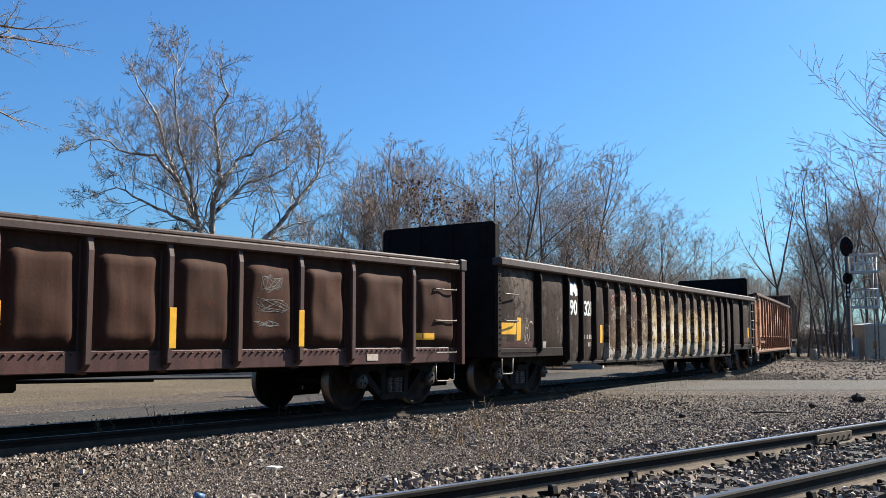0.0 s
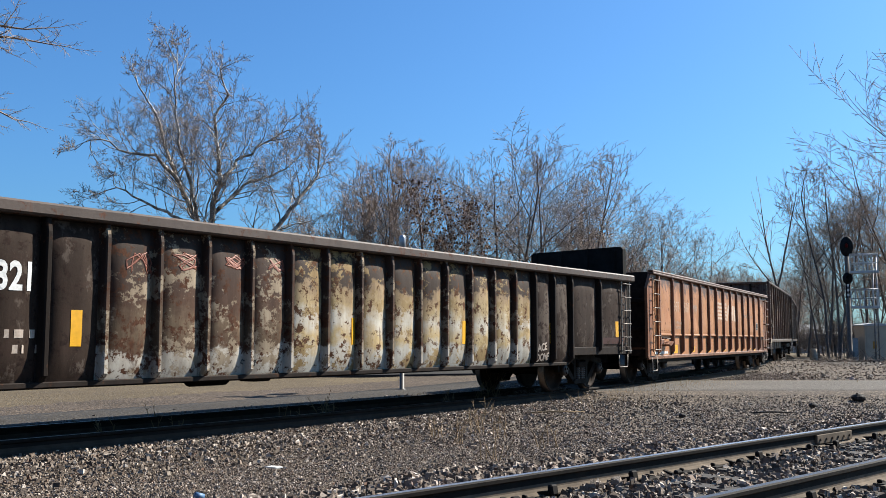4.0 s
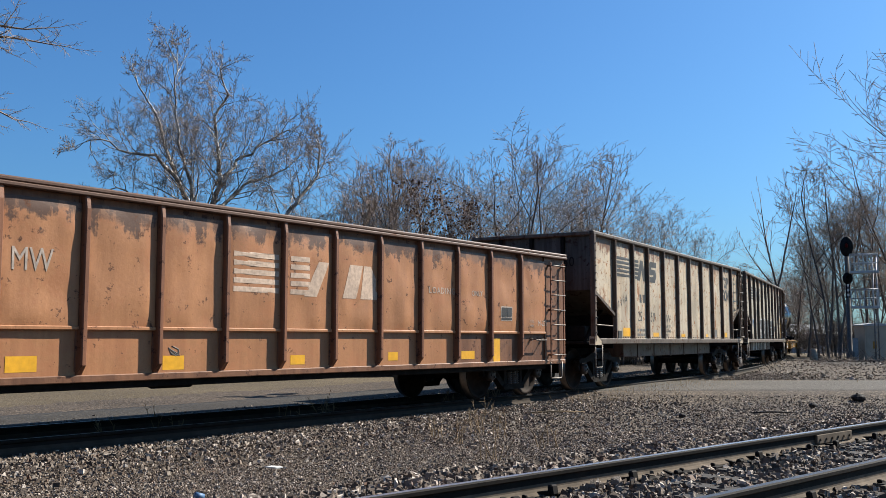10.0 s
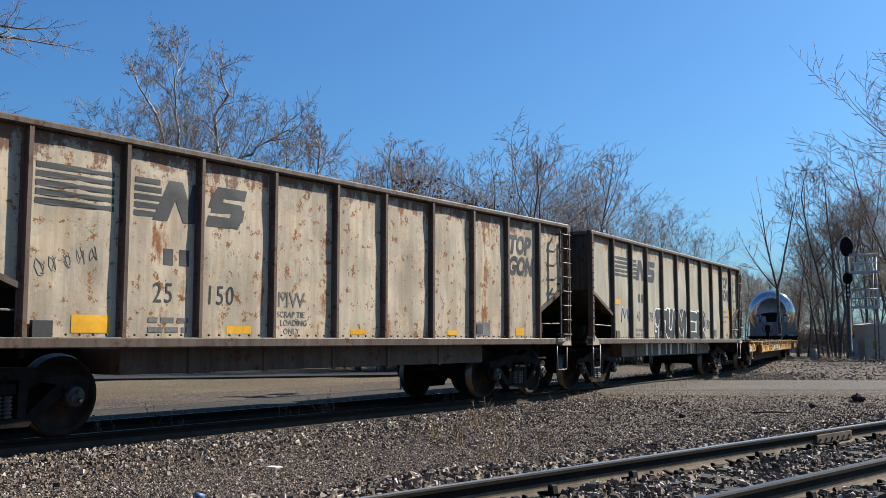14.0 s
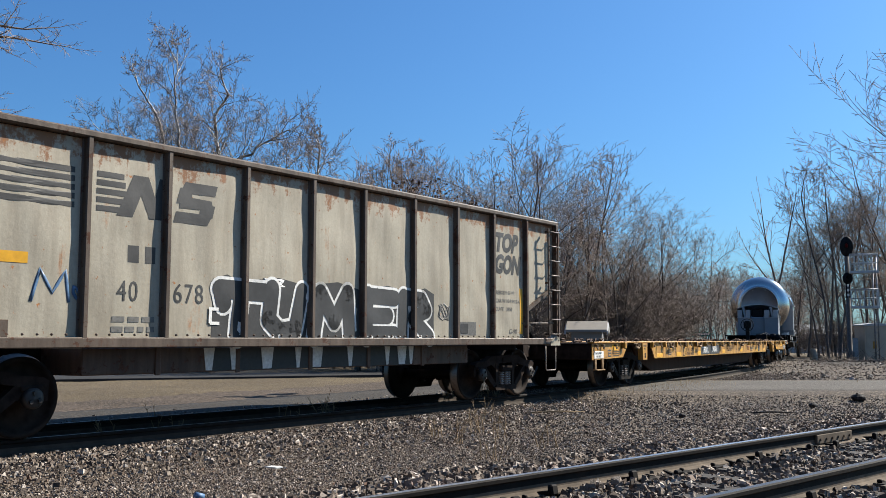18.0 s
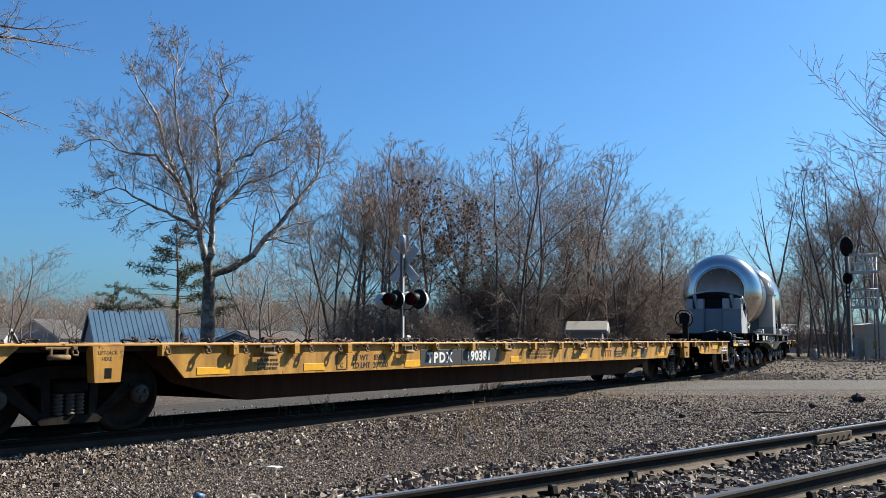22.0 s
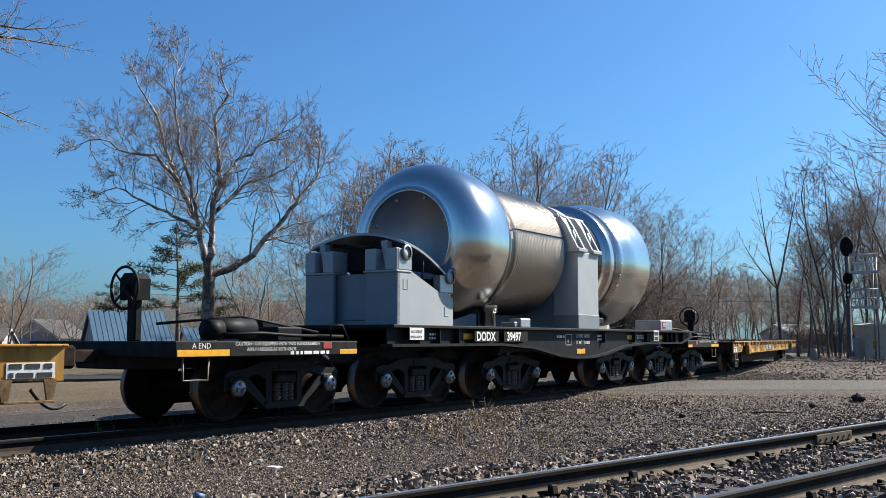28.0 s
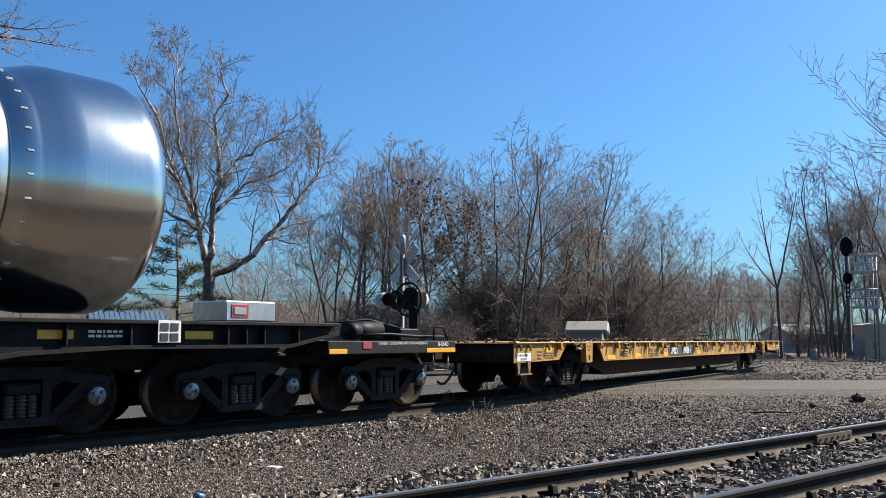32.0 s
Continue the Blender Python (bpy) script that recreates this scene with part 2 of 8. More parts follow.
M_CHAIN = plain("rusty_chain_steel", (0.085, 0.050, 0.034), 0.8, vary=0.5, scale=16, bump=0.2, spec=0.2)
M_SPRING = plain("spring_steel", (0.055, 0.045, 0.038), 0.55, vary=0.4, scale=14, bump=0.1, spec=0.3)
M_BAR = plain("worn_grab_iron_steel", (0.148, 0.122, 0.101), 0.5, metal=0.4, vary=0.4, scale=15, bump=0.1)
M_HOSE = plain("black_rubber_hose", (0.0156, 0.0156, 0.0156), 0.7, vary=0.3, scale=12)
M_CRADLE = plain("light_grey_cradle_paint", (0.3125, 0.3250, 0.3313), 0.45, vary=0.06, scale=2.5, bump=0.03)
M_CRADLE_DK = plain("mid_grey_cradle_paint", (0.175, 0.191, 0.207), 0.45, vary=0.08, scale=2.5, bump=0.03)
M_RED = plain("red_sign_paint", (0.292, 0.027, 0.027), 0.5, vary=0.15, scale=12)
M_PINK = plain("faded_red_stencil_paint", (0.191, 0.048, 0.021), 0.55, vary=0.25, scale=12)
M_BLUE_SPRAY = plain("blue_spray_paint", (0.064, 0.133, 0.239), 0.5, vary=0.2, scale=15)


def steel(name, col, rough, ring=0.0, grain=60.0):
    """Brushed bare stainless steel: fine grain round the drum, faint stains."""
    m, nt, b = nodes(name)
    g = n_tex(nt, "noise", grain, stretch=(1, 0.04, 0.04), detail=4)
    s = n_tex(nt, "noise", 0.9, detail=5, shift=4)
    nt.links.new(n_mix(nt, 0.5, n_ramp(nt, s.outputs["Fac"], [(0.3, tuple(v * 0.86 for v in col)), (0.7, col)]),
                       n_ramp(nt, g.outputs["Fac"], [(0.3, (0.8,) * 3), (0.7, (1, 1, 1))]), "MULTIPLY"), b.inputs["Base Color"])
    b.inputs["Metallic"].default_value = 1.0
    nt.links.new(n_ramp(nt, s.outputs["Fac"], [(0.3, (rough * 1.25,) * 3), (0.7, (rough * 0.85,) * 3)]), b.inputs["Roughness"])
    n_bump(nt, b, g.outputs["Fac"], 0.05, 0.005)
    return m


M_STEEL = steel("brushed_stainless_steel", (0.66, 0.635, 0.60), 0.17)
M_STEEL_FIN = steel("finned_stainless_steel", (0.80, 0.74, 0.65), 0.34)
M_STEEL_FACE = steel("dull_stainless_face", (0.34, 0.35, 0.36), 0.45)
M_SILVER = plain("galvanised_sheet", (0.36, 0.375, 0.385), 0.4, metal=0.6, vary=0.12, scale=8, bump=0.05)

# ground and setting
def gravel(name, cols, rough=0.9, s1=26.0, s2=1.1, bump=0.8):
    m, nt, b = nodes(name)
    v = n_tex(nt, "voronoi", s1, coord="Object")
    v2 = n_tex(nt, "voronoi", s1 * 2.3, coord="Object", shift=1.7)
    big = n_tex(nt, "noise", s2 * 0.35, detail=6)
    sep = nt.nodes.new("ShaderNodeSeparateColor")
    nt.links.new(v.outputs["Color"], sep.inputs[0])
    k = n_ramp(nt, sep.outputs[0], [(0.0, cols[0]), (0.45, cols[1]), (0.8, cols[2]), (1.0, cols[3])])
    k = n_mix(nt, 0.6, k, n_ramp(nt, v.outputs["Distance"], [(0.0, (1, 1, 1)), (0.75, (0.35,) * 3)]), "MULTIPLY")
    k = n_mix(nt, 0.7, k, n_ramp(nt, big.outputs["Fac"], [(0.35, (0.62, 0.6, 0.58)), (0.65, (1.0, 0.98, 0.95))]), "MULTIPLY")
    nt.links.new(k, b.inputs["Base Color"])
    b.inputs["Roughness"].default_value = rough
    b.inputs["Specular IOR Level"].default_value = 0.25
    n_bump(nt, b, n_mix(nt, 0.4, v.outputs["Distance"], v2.outputs["Distance"]), bump, 0.03)
    return m


def per_piece(name, cols, rough=0.85, island=False, bump=0.3, scale=30):
    """Stones or boards whose colour changes from piece to piece."""
    m, nt, b = nodes(name)
    if island:
        g = nt.nodes.new("ShaderNodeNewGeometry").outputs["Random Per Island"]
    else:
        g = nt.nodes.new("ShaderNodeObjectInfo").outputs["Random"]
    k = n_ramp(nt, g, [(i / (len(cols) - 1), c) for i, c in enumerate(cols)])
    a = n_tex(nt, "noise", scale, detail=5)
    nt.links.new(n_mix(nt, 0.6, k, n_ramp(nt, a.outputs["Fac"], [(0.3, (0.6,) * 3), (0.7, (1, 1, 1))]), "MULTIPLY"), b.inputs["Base Color"])
    b.inputs["Roughness"].default_value = rough
    b.inputs["Specular IOR Level"].default_value = 0.3
    n_bump(nt, b, a.outputs["Fac"], bump, 0.01)
    return m


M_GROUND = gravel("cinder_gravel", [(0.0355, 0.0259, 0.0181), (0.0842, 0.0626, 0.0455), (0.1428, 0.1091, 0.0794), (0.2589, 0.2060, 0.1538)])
M_STONE = per_piece("ballast_stone", [(0.040, 0.030, 0.023), (0.135, 0.100, 0.074), (0.065, 0.048, 0.036), (0.215, 0.172, 0.134), (0.090, 0.062, 0.043), (0.54, 0.465, 0.39), (0.160, 0.120, 0.088), (0.045, 0.034, 0.026), (0.31, 0.255, 0.205), (0.115, 0.062, 0.040)], island=True, bump=0.6, scale=60)
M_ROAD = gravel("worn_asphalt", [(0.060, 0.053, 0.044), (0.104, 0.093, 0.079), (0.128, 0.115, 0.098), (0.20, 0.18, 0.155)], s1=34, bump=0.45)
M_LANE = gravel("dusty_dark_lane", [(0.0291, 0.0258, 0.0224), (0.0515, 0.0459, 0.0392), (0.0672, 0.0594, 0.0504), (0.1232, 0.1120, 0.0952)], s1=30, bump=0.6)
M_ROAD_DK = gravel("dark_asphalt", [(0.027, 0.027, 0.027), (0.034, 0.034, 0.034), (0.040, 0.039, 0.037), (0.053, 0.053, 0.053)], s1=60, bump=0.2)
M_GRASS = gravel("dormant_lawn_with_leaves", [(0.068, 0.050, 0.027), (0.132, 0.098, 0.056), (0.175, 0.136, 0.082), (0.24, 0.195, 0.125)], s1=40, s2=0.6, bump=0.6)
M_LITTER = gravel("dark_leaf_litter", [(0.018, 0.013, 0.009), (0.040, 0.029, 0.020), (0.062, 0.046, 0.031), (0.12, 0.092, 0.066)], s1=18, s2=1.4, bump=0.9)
M_RAIL = plain("dark_rail_head_and_web_shade", (0.0115, 0.0085, 0.0065), 0.8, vary=0.4, scale=9, bump=0.2, spec=0.15)
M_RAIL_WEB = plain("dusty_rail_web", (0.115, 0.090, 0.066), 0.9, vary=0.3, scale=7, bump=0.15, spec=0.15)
# darker copy of the web colour: shade painted on the curved track's rails
M_RAIL_WEB_DK = plain("shade_dark_rail_web", (0.0510, 0.0408, 0.0323), 0.9, vary=0.3, scale=7, bump=0.15, spec=0.1)
M_RAIL_TOP = plain("polished_rail_head", (0.56, 0.55, 0.54), 0.34, metal=1.0, vary=0.15, scale=6, bump=0.02)
M_RAIL_DULL = plain("dull_rail_head", (0.07, 0.062, 0.055), 0.4, metal=0.4, vary=0.3, scale=6, bump=0.04)
M_TIE = plain("creosoted_tie_wood", (0.021, 0.016, 0.0125), 0.9, vary=0.4, scale=12, bump=0.5)
M_CONCRETE = plain("bare_concrete", (0.32, 0.26, 0.185), 0.85, vary=0.2, scale=6, bump=0.3)
M_BARK = plain("grey_brown_bark", (0.147, 0.119, 0.098), 0.9, vary=0.4, scale=7, bump=0.5, spec=0.2)
M_TWIG = plain("brown_twig_bark", (0.281, 0.222, 0.182), 0.85, vary=0.3, scale=3, bump=0, spec=0.2)
M_TWIG_PALE = plain("pale_grey_twig_bark", (0.25, 0.202, 0.166), 0.85, vary=0.3, scale=3, bump=0, spec=0.2)
M_TWIG_RED = plain("reddish_twig_bark", (0.256, 0.193, 0.151), 0.85, vary=0.3, scale=3, bump=0, spec=0.2)
M_BRUSH = plain("grey_brush_twig", (0.231, 0.188, 0.155), 0.9, vary=0.35, scale=3, bump=0, spec=0.2)
M_DRY = plain("dry_weed_stalk", (0.24, 0.17, 0.10), 0.9, vary=0.3, scale=5, bump=0, spec=0.2)
M_LEAF = plain("withered_brown_leaf", (0.125, 0.066, 0.036), 0.85, vary=0.35, scale=4, bump=0, spec=0.2)
M_NEEDLE = plain("olive_evergreen_needles", (0.055, 0.066, 0.028), 0.8, vary=0.4, scale=4, bump=0, spec=0.2)


def sycamore_bark(name, dark, mid, pale):
    m, nt, b = nodes(name)
    a = n_tex(nt, "noise", 2.6, detail=7, rough=0.65)
    k = n_ramp(nt, a.outputs["Fac"], [(0.40, dark), (0.5, mid), (0.58, pale)])
    nt.links.new(k, b.inputs["Base Color"])
    b.inputs["Roughness"].default_value = 0.85
    n_bump(nt, b, a.outputs["Fac"], 0.3)
    return m


M_SYC = sycamore_bark("mottled_white_sycamore_bark", (0.10, 0.08, 0.062), (0.20, 0.17, 0.14), (0.46, 0.43, 0.38))
M_SYC_TRUNK = sycamore_bark("brown_sycamore_bark", (0.060, 0.046, 0.036), (0.10, 0.080, 0.062), (0.21, 0.18, 0.145))
M_ROOF_BLUE = plain("blue_metal_roofing", (0.040, 0.094, 0.150), 0.6, vary=0.1, scale=3, bump=0.03)
M_ROOF_GREY = plain("grey_shingle_roofing", (0.074, 0.072, 0.069), 0.85, vary=0.25, scale=12, bump=0.3)
M_ROOF_BROWN = plain("brown_shingle_roofing", (0.064, 0.048, 0.040), 0.85, vary=0.25, scale=12, bump=0.3)
M_SIDING = plain("pale_grey_siding", (0.265, 0.265, 0.265), 0.7, vary=0.08, scale=4, bump=0.05)
M_SIDING_BLUE = plain("blue_siding", (0.064, 0.106, 0.159), 0.7, vary=0.1, scale=4, bump=0.05)
M_TRIM = plain("white_trim_paint", (0.398, 0.398, 0.392), 0.6, vary=0.06, scale=6, bump=0.03)
M_TAN = plain("tan_metal_siding", (0.228, 0.207, 0.175), 0.6, vary=0.08, scale=3, bump=0.05)
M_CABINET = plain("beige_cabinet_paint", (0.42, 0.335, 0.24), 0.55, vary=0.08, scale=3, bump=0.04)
M_GALV = plain("galvanised_pipe", (0.265, 0.273, 0.281), 0.5, metal=0.5, vary=0.2, scale=8, bump=0.05)
M_ALU = plain("aluminium_sign_back", (0.328, 0.343, 0.359), 0.4, metal=0.7, vary=0.12, scale=6, bump=0.03)
M_GLASSDARK = plain("dark_window_glass", (0.0109, 0.0125, 0.0156), 0.08, vary=0.1, scale=2, bump=0)
M_SIGNGREEN = plain("green_street_sign", (0.0109, 0.101, 0.069), 0.5, vary=0.1, scale=8, bump=0)


def glow(name, col, k):
    m, nt, b = nodes(name)
    b.inputs["Base Color"].default_value = (*col, 1)
    b.inputs["Emission Color"].default_value = (*col, 1)
    b.inputs["Emission Strength"].default_value = k
    b.inputs["Roughness"].default_value = 0.3
    return m


M_LENS = glow("red_signal_lens", (0.10, 0.004, 0.005), 0.02)
M_LENS_LIT = glow("lit_red_signal_lens", (0.5, 0.015, 0.015), 0.55)
# ---- mesh building ----
class Mesh:
    """Vertices and faces gathered for one mesh; mat_index 0 unless given."""

    def __init__(self):
        self.v, self.f, self.mi, self.sm = [], [], [], []

    def face(self, idx, mi=0, smooth=False):
        self.f.append(tuple(idx))
        self.mi.append(mi)
        self.sm.append(smooth)

    def box(self, x0, x1, y0, y1, z0, z1, c=0.006, mi=0):
        """A box with chamfered edges."""
        c = min(c, (x1 - x0) * 0.3, (y1 - y0) * 0.3, (z1 - z0) * 0.3)
        lo, hi, o = (x0, y0, z0), (x1, y1, z1), len(self.v)
        ids = {}
        for sx in (0, 1):
            for sy in (0, 1):
                for sz in (0, 1):
                    s = (sx, sy, sz)
                    for ax in range(3):
                        ids[(s, ax)] = len(self.v)
                        self.v.append(tuple((hi[k] if s[k] else lo[k]) if k == ax else (hi[k] - c if s[k] else lo[k] + c) for k in range(3)))
        for ax in range(3):
            p, q = (ax + 1) % 3, (ax + 2) % 3
            for s in (0, 1):
                cor = []
                for a, b in ((0, 0), (1, 0), (1, 1), (0, 1)):
                    t = [0, 0, 0]
                    t[ax], t[p], t[q] = s, a, b
                    cor.append(ids[(tuple(t), ax)])
                self.face(cor if s else cor[::-1], mi)
        for ax in range(3):
            p, q = (ax + 1) % 3, (ax + 2) % 3
            for a in (0, 1):
                for b in (0, 1):
                    t0, t1 = [0, 0, 0], [0, 0, 0]
                    t0[p] = t1[p] = a
                    t0[q] = t1[q] = b
                    t1[ax] = 1
                    t0, t1 = tuple(t0), tuple(t1)
                    quad = [ids[(t0, p)], ids[(t0, q)], ids[(t1, q)], ids[(t1, p)]]
                    self.face(quad if a != b else quad[::-1], mi)
        for s in [(a, b, c2) for a in (0, 1) for b in (0, 1) for c2 in (0, 1)]:
            tri = [ids[(s, 0)], ids[(s, 1)], ids[(s, 2)]]
            self.face(tri if sum(s) % 2 else tri[::-1], mi)
        return self

    def prism(self, pts, y0, y1, mi=0, axis="y"):
        """A polygon in x, z (counter-clockwise seen from the camera's side) drawn out from y0 to y1; axis x: the polygon is in y, z."""
        o, n = len(self.v), len(pts)
        for y in (y0, y1):
            for a, b in pts:
                self.v.append((a, y, b) if axis == "y" else (y, a, b) if axis == "x" else (a, b, y))
        self.face(range(o, o + n), mi)
        self.face(range(o + 2 * n - 1, o + n - 1, -1), mi)
        for i in range(n):
            j = (i + 1) % n
            self.face((o + j, o + i, o + n + i, o + n + j), mi)
        return self

    def tube(self, pts, r, n=6, mi=0, smooth=True, caps=True):
        """A round bar along points."""
        pts = [Vector(p) for p in pts]
        rs = r if isinstance(r, (list, tuple)) else [r] * len(pts)
        o, up = len(self.v), None
        for i, p in enumerate(pts):
            d = (pts[min(i + 1, len(pts) - 1)] - pts[max(i - 1, 0)]).normalized()
            if up is None:
                up = d.orthogonal().normalized()
            up = (up - d * up.dot(d)).normalized()
            side = d.cross(up)
            for k in range(n):
                a = 2 * math.pi * k / n
                self.v.append(tuple(p + (up * math.cos(a) + side * math.sin(a)) * rs[i]))
        for i in range(len(pts) - 1):
            for k in range(n):
                a, b = o + i * n + k, o + i * n + (k + 1) % n
                self.face((a, b, b + n, a + n), mi, smooth)
        if caps:
            self.face(range(o + n - 1, o - 1, -1), mi)
            e = o + (len(pts) - 1) * n
            self.face(range(e, e + n), mi)
        return self

    def lathe(self, prof, axis="x", at=(0, 0, 0), n=24, mi=0, smooth=True, mids=None):
        """Profile of (along, radius) turned round an axis."""
        o = len(self.v)
        for u, r in prof:
            for k in range(n):
                a = 2 * math.pi * k / n
                c, s = r * math.cos(a), r * math.sin(a)
                p = (u, c, s) if axis == "x" else (s, u, c) if axis == "y" else (c, s, u)
                self.v.append((p[0] + at[0], p[1] + at[1], p[2] + at[2]))
        for i in range(len(prof) - 1):
            for k in range(n):
                a, b = o + i * n + k, o + i * n + (k + 1) % n
                self.face((a, a + n, b + n, b), mids[i] if mids else mi, smooth)
        return self

    def grid(self, fn, nu, nv, mi=0, smooth=True):
        """A sheet of nu x nv cells from fn(u, v)."""
        o = len(self.v)
        for j in range(nv + 1):
            for i in range(nu + 1):
                self.v.append(tuple(fn(i / nu, j / nv)))
        for j in range(nv):
            for i in range(nu):
                a = o + j * (nu + 1) + i
                self.face((a, a + 1, a + nu + 2, a + nu + 1), mi, smooth)
        return self

    def data(self, name, mats):
        me = bpy.data.meshes.new(name)
        me.from_pydata(self.v, [], self.f)
        for m in mats if isinstance(mats, (list, tuple)) else [mats]:
            me.materials.append(m)
        me.polygons.foreach_set("material_index", self.mi)
        me.polygons.foreach_set("use_smooth", self.sm)
        me.update()
        return me


def part(name, mesh, mats, parent=None, label="", m=None):
    """One mesh object under a thing or a part."""
    ob = new(name, mesh.data(name, mats) if isinstance(mesh, Mesh) else mesh)
    ob.parent = parent
    if m is not None:
        ob.matrix_basis = m
    if label:
        tagged(ob, label)
    return ob


def thing(name, label, category, m=None, group="", kind=""):
    ob = new(name)
    ob.empty_display_size = 0.3
    if m is not None:
        ob.matrix_basis = m
    return tagged(ob, label, category, group, kind)


def solo(name, mesh, mats, label, category, m=None, group="", kind=""):
    ob = part(name, mesh, mats, None, "", m)
    return tagged(ob, label, category, group, kind)


SKIN = {}


def skin(car, x, z, w):
    """How far the plating of a car's camera side stands from its middle at x, z; w where no panel is known."""
    for x0, x1, z0, z1, fn in SKIN.get(car.name, ()):
        if x0 <= x <= x1 and z0 <= z <= z1:
            return max(w - 0.06, -fn((x - x0) / (x1 - x0), (z - z0) / (z1 - z0))[1])
    return w


def drape(ob, car, w, lift=0.003):
    """Lay the points of a flat mark on the dented plating."""
    for v in ob.data.vertices:
        v.co.y = -(skin(car, v.co.x, v.co.z, w) + lift + (0.0012 if v.co.y < -w else 0.0))
    return ob


def lettering(body, size, mat, parent, m, name="lettering", label="", shear=0.0, spread=1.0, wide=1.0, thick=0.0, lift=0.003):
    """Words as a thin raised mesh; m puts the baseline's left end, with the words in the x, y plane of m."""
    c = bpy.data.curves.new(name, "FONT")
    c.body, c.size, c.extrude, c.shear, c.space_character, c.resolution_u, c.offset = body, size, 0.0008, shear, spread, 3, thick
    o = bpy.data.objects.new(name, c)
    me = bpy.data.meshes.new_from_object(o)
    bpy.data.objects.remove(o)
    bpy.data.curves.remove(c)
    me.materials.clear()
    me.materials.append(mat)
    if wide != 1.0:
        me.transform(Matrix.Diagonal((wide, 1, 1, 1)))
    ob = new(name, me)
    ob.parent = parent
    if parent.name in SKIN and abs(m.col[2][1]) > 0.9:
        me.transform(m)
        if size > 0.3:
            bm = bmesh.new()
            bm.from_mesh(me)
            bmesh.ops.triangulate(bm, faces=bm.faces[:])
            for _ in range(3):
                long = [e for e in bm.edges if e.calc_length() > 0.12]
                if long:
                    bmesh.ops.subdivide_edges(bm, edges=long, cuts=1)
                    bmesh.ops.triangulate(bm, faces=bm.faces[:])
            bm.to_mesh(me)
            bm.free()
        drape(ob, parent, -m.translation.y, lift)
    else:
        ob.matrix_basis = m
    return tagged(ob, label) if label else ob


# ---- ground, roads, rails ----
NEAR_DIR = radians(44.65)
ND = Vector((math.cos(NEAR_DIR), math.sin(NEAR_DIR), 0))
NN = Vector((math.sin(NEAR_DIR), -math.cos(NEAR_DIR), 0))
NEAR_AT = Vector((0.58, 6.31, 0.10))


def to_near(x, y):
    d = Vector((x, y, 0)) - NEAR_AT
    return d.x * ND.x + d.y * ND.y, d.x * NN.x + d.y * NN.y


TRK = np.stack([CX, CY], 1)[::4]


def track_dist(x, y):
    return float(np.sqrt(((TRK - (x, y)) ** 2).sum(1).min()))


def smooth01(a, b, x):
    t = min(1.0, max(0.0, (x - a) / (b - a)))
    return t * t * (3 - 2 * t)


def ground_z(x, y):
    """Height of the ground: level ballast by the tracks, a shallow dip between, the road crossing flush with the rails."""
    z = -0.27 + 0.05 * noise.noise((x * 0.25, y * 0.25, 0)) + 0.03 * noise.noise((x * 0.9, y * 0.9, 4))
    d = track_dist(x, y)
    z = z * smooth01(1.0, 3.2, d) + (-0.185) * (1 - smooth01(1.0, 3.2, d))
    _, w = to_near(x, y)
    k = 1 - smooth01(1.2, 2.8, abs(w))
    z = z * (1 - k) + (-0.105) * k
    # the mound by the signal cabinet
    mx, my = (x - 19.0) / 6.0, (y - 46.0) / 7.0
    z += 0.30 * math.exp(-(mx * mx + my * my))
    # crossing road
    r = 1 - smooth01(3.2, 4.6, abs(y - 25.4))
    if x > 1.0:
        z = z * (1 - r) + (-0.074) * r
    z = max(-0.4, z)
    return z


def ground_sheet():
    xs = list(np.arange(-30, 40.01, 0.5))
    ys = list(np.arange(-12, 70.01, 0.5))
    xs = [-2500, -900, -300, -120, -70, -45] + xs + [50, 70, 120, 300, 900, 2500]
    ys = [-1500, -400, -120, -40, -20] + ys + [85, 110, 160, 300, 800, 3000]
    m = Mesh()
    for y in ys:
        for x in xs:
            m.v.append((x, y, ground_z(x, y) if -30 <= x <= 40 and -12 <= y <= 70 else -0.3))
    nx = len(xs)
    for j in range(len(ys) - 1):
        for i in range(nx - 1):
            cx, cy = (xs[i] + xs[i + 1]) / 2, (ys[j] + ys[j + 1]) / 2
            a = j * nx + i
            lawn = (cy > 70 or cx < -30 or cx > 40) or (cx < -1.5 and track_dist(cx, cy) > 8.5 and cy > 10)
            litter = 10 < cx < 40 and 43 < cy < 70 and track_dist(cx, cy) > 2.6 and cy > 43.5 + 1.5 * math.sin(cx * 0.9)
            m.face((a, a + 1, a + nx + 1, a + nx), 1 if lawn else 2 if litter else 0, True)
    tagged(part("ground", m, [M_GROUND, M_GRASS, M_LITTER]), "grey cinder gravel ground turning to dormant lawn", "ground", kind="structure")


ground_sheet()


def ribbon(name, pts, mat, label, z_edge=-0.35, kind="structure"):
    """A strip of paving: rows of (x, y, z) across it, a few centimetres thick at its edges."""
    m = Mesh()
    n = len(pts[0])
    for row in pts:
        m.v.append((row[0][0], row[0][1], z_edge))
        m.v.extend(row)
        m.v.append((row[-1][0], row[-1][1], z_edge))
    for j in range(len(pts) - 1):
        for i in range(n + 1):
            a = j * (n + 2) + i
            m.face((a, a + 1, a + n + 3, a + n + 2), 0, 0 < i < n)
    return tagged(part(name, m, mat), label, "road", kind=kind)


def road_rows(fn, count, across=6):
    rows = []
    for j in range(count + 1):
        rows.append([fn(j / count, i / across) for i in range(across + 1)])
    return rows


